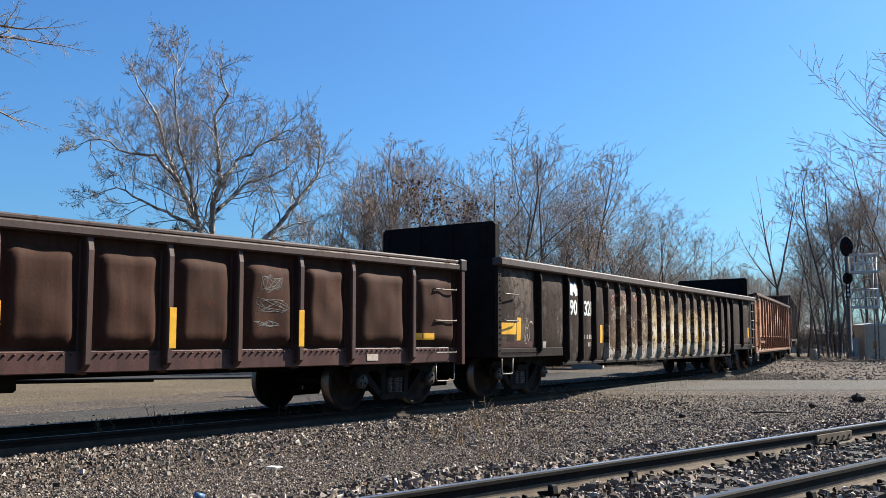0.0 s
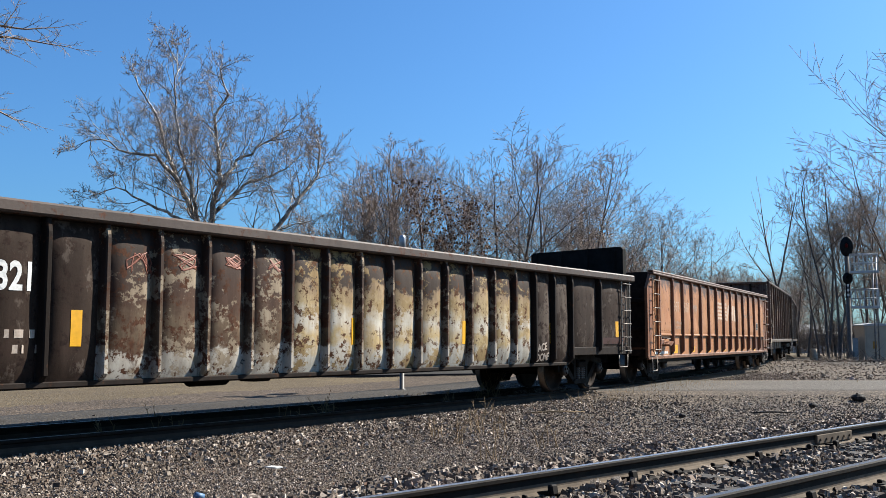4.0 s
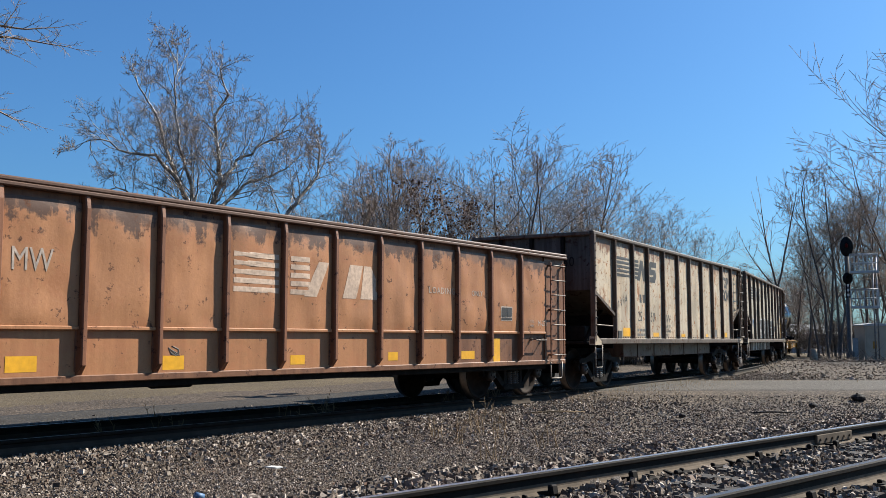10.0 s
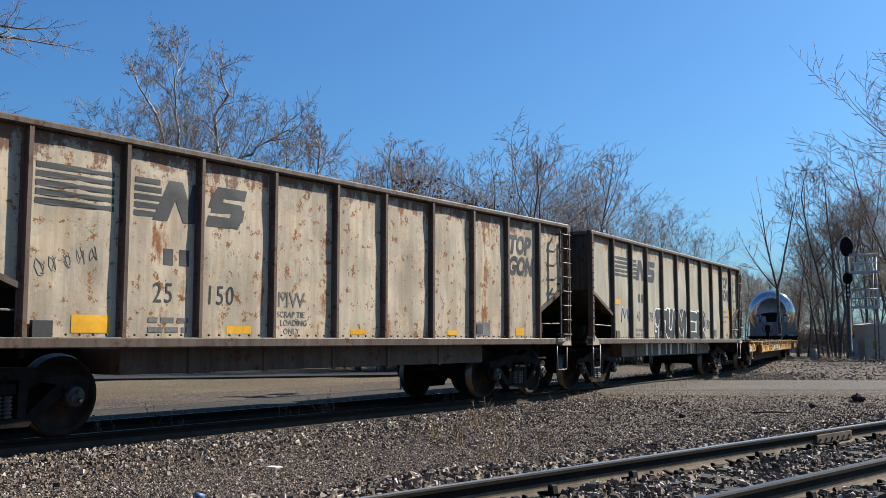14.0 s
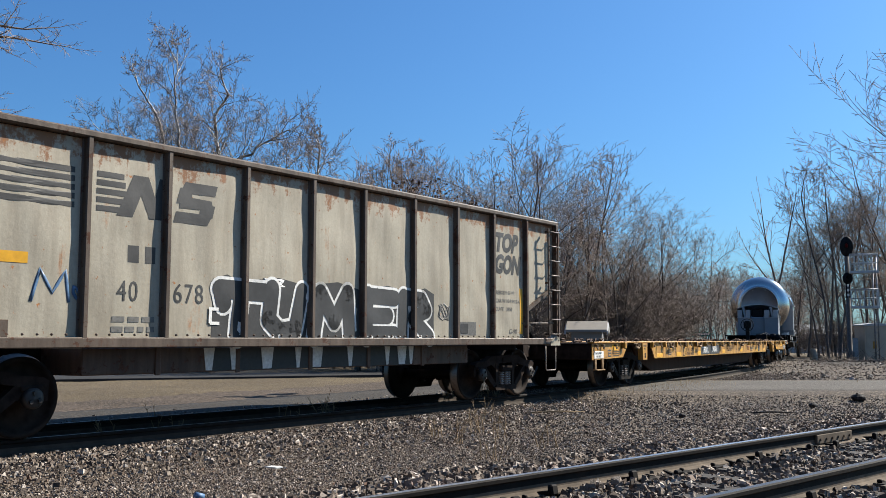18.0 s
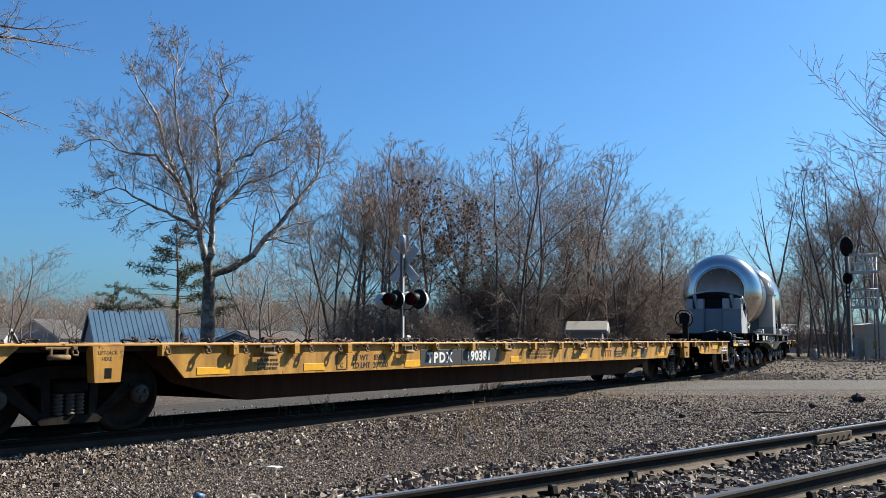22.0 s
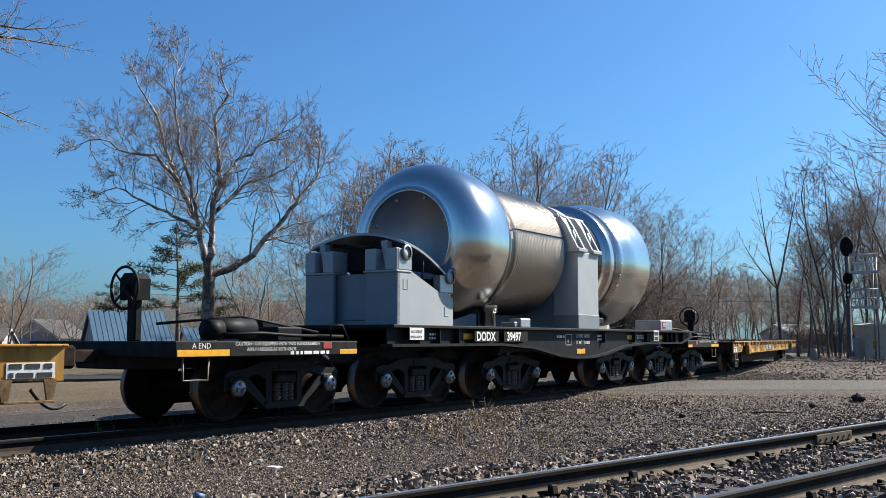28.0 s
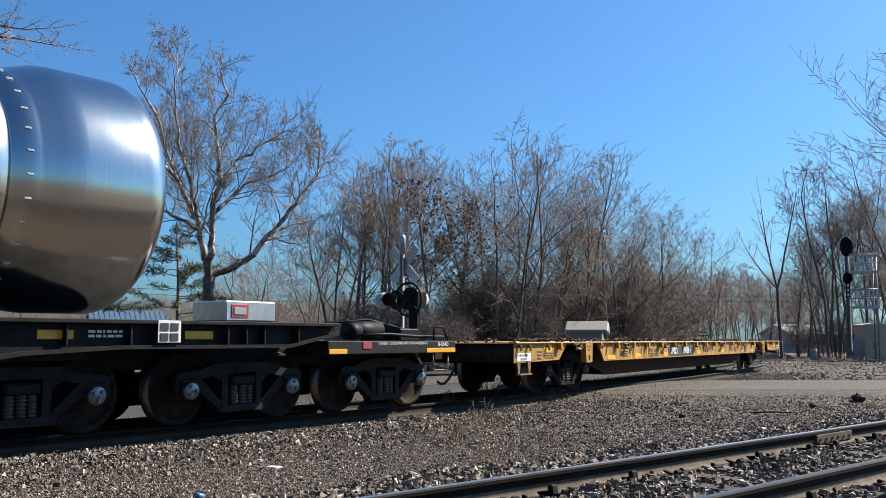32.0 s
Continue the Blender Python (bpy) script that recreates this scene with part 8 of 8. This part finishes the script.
        part("air_reservoir", Mesh().lathe([(p0 + 1.0, 0.0), (p0 + 1.02, 0.14), (p0 + 1.75, 0.14), (p0 + 1.77, 0.0)][::-1], axis="x", at=(0, -0.95, 1.24), n=18).lathe([(p0 + 0.7, 0.0), (p0 + 0.72, 0.13), (p0 + 0.95, 0.13), (p0 + 0.97, 0.0)][::-1], axis="x", at=(0, -1.2, 1.22), n=18), M_BLACK, plat, "black air reservoir")
        pipes = Mesh().tube([(p0 + 0.9, -1.35, 1.16), (p0 + 1.6, -1.3, 1.18), (p0 + 2.2, -1.32, 1.15), (p1 - 0.1, -1.3, 1.14)], 0.025, 6).tube([(p0 + 0.6, -0.4, 1.3), (p0 + 1.9, -0.6, 1.42), (p1 - 0.2, -0.9, 1.2)], 0.02, 6)
        pipes.box(p0 + 2.0, p0 + 2.5, -1.2, -0.8, 1.07, 1.27, 0.02).box(p0 + 2.3, p0 + 2.7, -0.6, -0.1, 1.07, 1.36, 0.02)
        part("brake_valve", pipes, M_BLACK, plat, "black brake valves and pipes")
        part("grab_iron", Mesh().tube([(p1 - 0.5, -1.42, 1.07), (p1 - 0.5, -1.42, 1.3), (p1 - 0.25, -1.42, 1.3), (p1 - 0.1, -1.42, 1.07)], 0.016, 6), M_BLACK, plat)
        part("stirrup", Mesh().tube([(p0 + 0.15, -1.45, 0.9), (p0 + 0.16, -1.45, 0.6), (p0 + 0.55, -1.45, 0.6), (p0 + 0.56, -1.45, 0.9)] if e == 0 else [(p1 - 0.15, -1.45, 0.9), (p1 - 0.16, -1.45, 0.6), (p1 - 0.55, -1.45, 0.6), (p1 - 0.56, -1.45, 0.9)], 0.014, 6), M_BAR, plat)
        sg = -1 if e == 0 else 1
        xx = p0 if e == 0 else p1
        part("coupler", Mesh().box(min(xx, xx + sg * 0.5), max(xx, xx + sg * 0.5), -0.09, 0.09, 0.80, 0.97, 0.02).box(min(xx + sg * 0.4, xx + sg * 0.75), max(xx + sg * 0.4, xx + sg * 0.75), -0.17, 0.14, 0.74, 1.03, 0.04), M_TRUCK_RUST, plat, "rust-brown knuckle coupler")


cask_car()
# ---- things beside the line ----
def crossing_signal():
    """A grade crossing signal seen from behind: mast, crossed boards, two hooded lamps each way."""
    x, y = -1.06, 25.4
    t = thing("crossing_signal", "galvanised grade crossing signal with crossed boards and red flashers", "crossing signal", pose(x, y, -0.3, 0, 0, -38))
    part("mast", Mesh().lathe([(0, 0.12), (0.12, 0.12), (0.14, 0.06), (4.1, 0.055), (4.12, 0.0)][::-1], axis="z", n=14).box(-0.16, 0.16, -0.16, 0.16, 0.0, 0.1, 0.02), M_PIPE, t)
    for a in (45, -45):
        part("cross_board", Mesh().box(-0.61, 0.61, 0.07, 0.09, -0.115, 0.115, 0.006), M_TRIM, t, "white crossing board", pose(0, 0, 3.35, 0, a, 0))
    part("cross_arm", Mesh().tube([(-0.85, 0, 2.45), (0.78, 0, 2.45)], 0.035, 8).box(-0.16, 0.16, -0.1, 0.1, 2.33, 2.5, 0.02), M_BLACK, t)
    disc = Mesh().lathe([(-0.01, 0.0), (-0.01, 0.255), (0.01, 0.255), (0.01, 0.0)][::-1], axis="y", n=28)
    disc = disc.data("backing_disc", M_BLACK_SILL)
    hood = Mesh().lathe([(0.0, 0.15), (0.2, 0.16), (0.36, 0.16), (0.36, 0.15), (0.2, 0.148), (0.02, 0.13)][::-1], axis="y", n=18)
    hood = hood.data("hood", M_BLACK)
    lens = Mesh().lathe([(0.03, 0.13), (0.06, 0.10), (0.07, 0.0)][::-1], axis="y", n=18)
    back = Mesh().lathe([(-0.24, 0.0), (-0.23, 0.09), (-0.17, 0.19), (-0.02, 0.235), (0.0, 0.235)], axis="y", n=20)
    lit = lens.data("lens", M_LENS_LIT)
    backm = back.data("lamp_housing", M_TRIM)
    for i, (px, turn) in enumerate(((-0.80, 0), (0.02, 0), (-0.04, 180), (0.72, 180))):
        m = pose(px, 0.20 if turn == 0 else -0.20, 2.42, 0, 0, turn)
        lamp = part("flasher", backm, None, t, "hooded red flasher lamp with a silver housing", m)
        part("backing_disc", disc, None, lamp)
        part("hood", hood, None, lamp)
        part("lens", lit, None, lamp)
    part("junction_box", Mesh().box(-0.12, 0.12, 0.06, 0.22, 1.2, 1.5, 0.02), M_GALV, t)
    part("bell", Mesh().lathe([(3.62, 0.0), (3.64, 0.085), (4.05, 0.085), (4.1, 0.07), (4.14, 0.0)][::-1], axis="z", n=14), M_ALU, t, "grey bell housing round the mast top")


crossing_signal()


def signal_mast():
    x, y = 24.9, 60.0
    z0 = -0.1
    t = thing("railway_signal", "two-headed railway signal mast with ladder and platforms", "railway signal", pose(x, y, z0, 0, 0, -22))
    part("mast", Mesh().lathe([(0, 0.24), (0.45, 0.24), (0.5, 0.15), (7.2, 0.14), (7.22, 0.0)][::-1], axis="z", n=14), M_MAST, t)
    for z, lab in ((6.9, "upper black signal head"), (4.95, "lower black signal head")):
        h = part("signal_head", Mesh().lathe([(-0.16, 0.0), (-0.16, 0.42), (-0.10, 0.45), (-0.06, 0.45), (-0.06, 0.0)] if z > 6 else [(-0.16, 0.0), (-0.16, 0.32), (-0.10, 0.34), (-0.06, 0.34), (-0.06, 0.0)], axis="y", at=(0, 0, 0), n=26)
                 .box(-0.14, 0.14, -0.05, 0.2, -0.3, 0.3, 0.03), M_BLACK, t, lab, pose(0, 0, z) @ Matrix.Diagonal((0.85, 1, 1.4 if z > 6 else 1.1, 1)))
        part("hood", Mesh().lathe([(-0.16, 0.12), (-0.42, 0.12), (-0.42, 0.11), (-0.16, 0.1)], axis="y", at=(0, 0, 0.05), n=14), M_BLACK, h)
        if z > 6:
            part("lens", Mesh().lathe([(-0.2, 0.0), (-0.19, 0.09), (-0.165, 0.1)], axis="y", at=(0, 0, 0.05), n=14), M_LENS, h)
    part("number_plate", Mesh().box(-0.13, 0.13, -0.14, -0.11, 3.75, 4.75, 0.01), M_BLACK, t, "black vertical plate with white bars")
    for k in range(3):
        part("plate_bar", Mesh().box(-0.06, 0.06, -0.146, -0.138, 4.45 - 0.3 * k, 4.6 - 0.3 * k, 0.002), M_WHITE_PAINT, t)
    for x0 in (1.42, 1.62):
        part("ladder_stile", Mesh().tube([(x0, 0, 0), (x0, 0, 6.2)], 0.045, 6), M_GALV, t)
    for k in range(18):
        part("rung", Mesh().tube([(1.42, 0, 0.3 + 0.33 * k), (1.62, 0, 0.3 + 0.33 * k)], 0.014, 5), M_GALV, t)
    for z in (3.15, 5.3):
        deck = part("platform", Mesh().box(0.1, 1.75, -0.45, 0.45, z - 0.06, z + 0.08, 0.01), M_SILVER, t, "pale grey cage platform")
        for px in (0.15, 0.4, 0.65, 0.9, 1.15, 1.4, 1.7):
            for py in (-0.43, 0.43):
                part("railing_post", Mesh().box(px - 0.03, px + 0.03, py - 0.03, py + 0.03, z, z + 1.1, 0.006), M_SILVER, deck)
        for h in (0.55, 1.1):
            part("railing", Mesh().tube([(0.15, -0.43, z + h), (1.7, -0.43, z + h), (1.7, 0.43, z + h), (0.15, 0.43, z + h)], 0.035, 5), M_SILVER, deck)
    c = thing("signal_cabinet", "beige metal signal cabinet with a small tag", "cabinet", pose(26.55, 60.6, -0.15, 0, 0, 6))
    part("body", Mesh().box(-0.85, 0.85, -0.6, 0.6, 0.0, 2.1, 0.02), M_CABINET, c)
    part("roof", Mesh().prism([(-0.95, 2.1), (0.95, 2.1), (0.95, 2.16), (0, 2.28), (-0.95, 2.16)], -0.7, 0.7), M_TRIM, c, "pale overhanging roof")
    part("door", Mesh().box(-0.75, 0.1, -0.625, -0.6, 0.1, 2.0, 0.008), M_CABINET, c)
    part("tag", Mesh().box(-0.35, -0.1, -0.632, -0.62, 0.7, 1.15, 0.004), M_YELLOW, c, "small yellowish tag")
    part("foundation", Mesh().box(-0.9, 0.9, -0.65, 0.65, -0.2, 0.02, 0.02), M_CONCRETE, c)
    solo("marker_post", Mesh().lathe([(0, 0.22), (0.62, 0.2), (0.66, 0.15), (0.66, 0.0)][::-1], axis="z", n=12), M_CONCRETE, "short pale concrete marker post on the mound", "post", pose(21.9, 58.0, -0.1))
    solo("utility_box", Mesh().box(-0.2, 0.2, -0.2, 0.2, 0, 1.4, 0.03), M_GALV, "narrow grey utility box beside the mast", "box", pose(25.3, 60.4, -0.2))


signal_mast()


def shed(x, y, w, d, h, turn, wall, roof, label, rise=0.6, name="house", door=False, seam=False, windows=0):
    t = thing(name, label, "shed" if name == "shed" else "house", pose(x, y, -0.3, 0, 0, turn))
    part("wall", Mesh().prism([(-d / 2, 0), (d / 2, 0), (d / 2, h), (0, h + rise * 0.94), (-d / 2, h)], -w / 2, w / 2, axis="x"), wall, t)
    ov = 0.25
    for sg in (-1, 1):
        sl = rise / (d / 2)
        pts = [(0, h + rise), (sg * (d / 2 + ov), h - sl * ov), (sg * (d / 2 + ov), h - sl * ov + 0.12), (0, h + rise + 0.12)]
        part("roof", Mesh().prism(pts[::1 if sg < 0 else -1], -w / 2 - ov, w / 2 + ov, axis="x"), roof, t)
        if seam:
            n = int(w / 0.4)
            rib = Mesh()
            for k in range(n + 1):
                a = -w / 2 - ov + (w + 2 * ov) * k / n
                p = [(0, h + rise + 0.11), (sg * (d / 2 + ov), h - sl * ov + 0.11), (sg * (d / 2 + ov), h - sl * ov + 0.16), (0, h + rise + 0.16)]
                rib.prism(p[::1 if sg < 0 else -1], a - 0.02, a + 0.02, axis="x")
            part("roof_seams", rib, roof, t)
        for e in (-1, 1):
            tr = [(0, h + rise - 0.1), (sg * (d / 2 + ov), h - sl * ov - 0.1), (sg * (d / 2 + ov), h - sl * ov + 0.05), (0, h + rise + 0.05)]
            x0 = e * (w / 2 + ov)
            part("barge_board", Mesh().prism(tr[::1 if sg < 0 else -1], min(x0, x0 + e * 0.06), max(x0, x0 + e * 0.06), axis="x"), M_TRIM, t)
    if door:
        part("door", Mesh().box(w / 2 - 0.01, w / 2 + 0.03, -d * 0.3, d * 0.3, 0.05, h * 0.9, 0.01), M_TRIM, t)
    for k in range(windows):
        a = -w / 2 + w * (k + 0.5) / windows
        win = part("window", Mesh().box(a - 0.5, a + 0.5, -d / 2 - 0.05, -d / 2 + 0.02, h * 0.4, h * 0.82, 0.01), M_TRIM, t)
        part("pane", Mesh().box(a - 0.42, a + 0.42, -d / 2 - 0.06, -d / 2 + 0.0, h * 0.44, h * 0.78, 0.004), M_GLASSDARK, win)
    return t


shed(6.85, 46.5, 1.4, 1.4, 1.85, -12, M_TAN, M_TAN, "small tan metal garden shed at the thicket's edge", 0.3, "shed", door=True)
shed(-27.8, 86.0, 6.0, 6.6, 1.2, 29, M_SIDING, M_ROOF_BLUE, "house with a bright blue standing-seam metal roof", 2.6, seam=True)
shed(-21.6, 88.5, 3.4, 4.5, 1.0, 29, M_SIDING, M_ROOF_BLUE, "low wing with a blue metal roof", 1.3, seam=True)
shed(-45.0, 112.0, 5.0, 7.0, 1.6, 72, M_SIDING, M_ROOF_GREY, "pale house with a grey shingle gable roof", 2.0, windows=1)
shed(-44.0, 92.0, 6.0, 7.0, 1.1, 12, M_SIDING, M_ROOF_GREY, "low house with a grey shingle roof", 1.3)
shed(-14.2, 78.0, 6.0, 6.0, 1.1, 58, M_SIDING_BLUE, M_ROOF_BROWN, "blue-sided house with a brown shingle roof", 0.9, windows=1)
shed(-8.5, 82.0, 6.0, 6.0, 1.2, 0, M_SIDING, M_ROOF_BROWN, "low house with a brown shingle roof", 1.1)
shed(21.0, 100.0, 4.0, 4.2, 1.2, 64, M_SIDING, M_ROOF_GREY, "small pale gabled house among the trees", 1.7, windows=1)
shed(45.0, 110.0, 16.0, 8.0, 2.0, 6, M_TRIM, M_TRIM, "long white building glimpsed through the woods", 1.0)


def small_things():
    # street sign far behind the crossing
    s = thing("street_sign", "green street name sign on a thin post", "street sign", pose(20.0, 76.0, -0.3, 0, 0, -8))
    part("post", Mesh().tube([(0, 0, 0), (0, 0, 2.0)], 0.03, 6), M_GALV, s)
    part("blade", Mesh().box(-0.75, 0.75, -0.015, 0.015, 1.65, 2.0, 0.005), M_SIGNGREEN, s)
    r = random.Random(3)
    x = -0.62
    while x < 0.6:
        n = r.uniform(0.06, 0.14)
        part("sign_bar", Mesh().box(x, x + n, -0.02, -0.012, 1.74, 1.91, 0.002), M_WHITE_PAINT, s)
        x += n + 0.05
    # flat concrete slab, dark lumps and litter on the gravel
    sl = Mesh().prism([(-0.55, -0.13), (0.2, -0.16), (0.62, 0.03), (0.45, 0.16), (-0.35, 0.1)], -0.06, 0.035, axis="z")
    solo("concrete_slab", sl, M_CONCRETE, "pale broken concrete slab beside the rail", "slab", pose(5.9, 14.8, ground_z(5.9, 14.8) + 0.03, 0, 0, 40))
    for x, y, sc, turn in ((4.03, 16.65, 0.075, 30), (8.93, 21.2, 0.16, 0), (7.19, 19.16, 0.10, 70), (4.35, 16.9, 0.04, 10)):
        rk = random.Random(int(x * 100))
        m = Mesh()
        m.grid(lambda u, v: ((math.cos(6.283 * u) * math.sin(3.1416 * v)) * (1 + 0.35 * noise.noise((3 * math.cos(6.283 * u) + x, 3 * v, y))), 0.8 * math.sin(6.283 * u) * math.sin(3.1416 * v) * (1 + 0.3 * noise.noise((3 * math.sin(6.283 * u) + x, 3 * v, y + 5))), 0.55 * math.cos(3.1416 * v) * (1 + 0.4 * noise.noise((u * 5, v * 4, x)))), 9, 5, 0, False)
        solo("dark_lump", m, M_TIE, "dark lump of old wood on the gravel", "debris", pose(x, y, -0.2 + 0.3 * sc, 0, 0, turn) @ Matrix.Diagonal((sc, sc, sc, 1)), group="debris on the gravel")
    solo("litter_scrap", Mesh().prism([(-0.09, 0.0), (0.02, -0.04), (0.1, 0.005), (0.0, 0.035)], 0.0, 0.012, axis="z"), M_WHITE_PAINT, "crumpled white scrap on the gravel", "litter", pose(-1.72, 10.08, -0.2, 8, 5, 25))
    solo("litter_scrap", Mesh().lathe([(-0.04, 0.0), (-0.04, 0.025), (0.04, 0.028), (0.04, 0.0)][::-1], axis="x", n=10), M_BLUE_SPRAY, "small blue plastic cap on the gravel", "litter", pose(-2.03, 8.28, -0.2, 0, 20, 40))
    for x, y, n, turn in ((2.0, 17.6, 1.1, 12), (4.6, 23.0, 0.9, 30), (5.9, 17.5, 0.8, -8)):
        solo("dry_stick", Mesh().tube([(-n / 2, 0, 0), (-n * 0.1, 0.03, 0.02), (n / 2, -0.02, 0.01)], [0.012, 0.016, 0.008], 6), M_DRY if n > 0.85 else M_TIE, "dry broken stick on the gravel", "stick", pose(x, y, -0.2, 0, 0, turn), group="sticks on the gravel")
    # dry weeds
    rng = np.random.default_rng(17)
    for x, y, h, n in ((-1.85, 15.6, 0.55, 7), (-2.3, 15.0, 0.35, 4), (1.04, 21.4, 0.75, 12), (0.75, 21.0, 0.55, 7), (-4.1, 14.2, 0.4, 4), (-4.5, 13.1, 0.45, 4), (-3.7, 13.6, 0.25, 4), (0.1, 18.5, 0.4, 6), (1.35, 12.1, 0.32, 6), (0.54, 10.9, 0.28, 7), (0.2, 12.6, 0.45, 6), (0.45, 14.0, 0.5, 7), (0.75, 13.2, 0.4, 5), (-0.1, 13.4, 0.3, 5), (0.62, 15.6, 0.5, 6), (10.9, 26.3, 0.35, 2)):
        segs = []
        for k in range(n):
            st = np.array((rng.normal(0, 0.08), rng.normal(0, 0.08), 0.0))
            pts, dirs = limb(rng, segs, st, (rng.normal(0, 0.25), rng.normal(0, 0.25), 1), h * rng.uniform(0.5, 1.1), 0.006, 0.003, 0, 0.12, 0.02, 5)
            for q in range(3):
                i = int(rng.integers(2, 5))
                limb(rng, segs, pts[i], dirs[i] + rng.normal(0, 0.6, 3), h * 0.22, 0.004, 0.002, 1, 0.15, 0.05, 2)
        part_ob = part("dry_weed", sticks("dry_weed", segs, M_DRY, 4), None, None, m=pose(x, y, -0.22))
        tagged(part_ob, "dead brown weed stalks standing in the gravel", "weed", "dry weeds by the track")
    segs = []
    for k in range(1500):
        s, w = rng.normal(17.5, 2.2), 1.1 + abs(rng.normal(0, 0.8))
        x, y, _ = on_track(s, w)
        p = np.array((x, y, -0.2))
        limb(rng, segs, p, (rng.normal(0, 0.6), rng.normal(0, 0.6), 0.8), rng.uniform(0.10, 0.28), 0.005, 0.002, 0, 0.2, 0, 2)
    g = part("dry_grass", sticks("dry_grass", segs, M_DRY, 3), None, None)
    tagged(g, "tufts of dead brown grass by the crossing", "grass", kind="stuff")
    segs = []
    for k in range(700):
        x, y = rng.uniform(17, 32), rng.uniform(47, 64)
        if track_dist(x, y) < 2.6:
            continue
        a = rng.uniform(0, 6.28)
        limb(rng, segs, np.array((x, y, ground_z(x, y) + 0.03)), (math.cos(a), math.sin(a), rng.uniform(0, 0.5)), rng.uniform(0.4, 1.5), 0.018, 0.006, 0, 0.2, -0.05, 3)
    g = part("fallen_branches", sticks("fallen_branches", segs, M_BARK, 4), None, None)
    tagged(g, "fallen twigs and branches on the ground before the woods", "brush", kind="stuff")
    # overhead wires beyond the thicket
    for k in range(2):
        p = [(-30 + 14 * i, 95, 5.6 + 0.5 * k - 0.9 * math.sin(math.pi * ((i * 14) % 42) / 42)) for i in range(9)]
        solo("overhead_wire", Mesh().tube(p, 0.02, 4), M_BLACK, "thin sagging overhead utility wire", "wire", group="overhead wires")


small_things()
# ---- everything that moves: cars, trucks, platforms, wheels ----
def chord(a, b):
    """The pose of a body whose two pivots ride the track at lengths a and b."""
    xa, ya, _ = on_track(a)
    xb, yb, _ = on_track(b)
    return pose((xa + xb) / 2, (ya + yb) / 2, 0, 0, 0, math.degrees(math.atan2(yb - ya, xb - xa)))


def motions():
    steps = [0.5 * k for k in range(65)]
    for rec in CARS:
        a, b = rec["ends"]
        where = [(t, chord(a - run(t), b - run(t))) for t in steps]
        walk(rec["ob"], where)
        for tk, at in rec["trucks"]:
            rows = []
            for t, m in where:
                x, y, h = on_track(at - run(t))
                rows.append((t, m.inverted() @ pose(x, y, 0, 0, 0, math.degrees(h))))
            walk(tk, rows)
        for ob, (c, d), om in rec["extra"]:
            rows = []
            for t, m in where:
                f = chord(c - run(t), d - run(t)) @ pose(om - (c + d) / 2, 0, 0)
                rows.append((t, m.inverted() @ f))
            walk(ob, rows)
    spin = [0.16 * k for k in range(201)]
    for i, ob in enumerate(ROLLING):
        x = ob.location.x
        walk(ob, [(t, pose(x, 0, 0.457, 0, -math.degrees(run(t) / 0.457) + 37 * i, 0)) for t in spin])


motions()
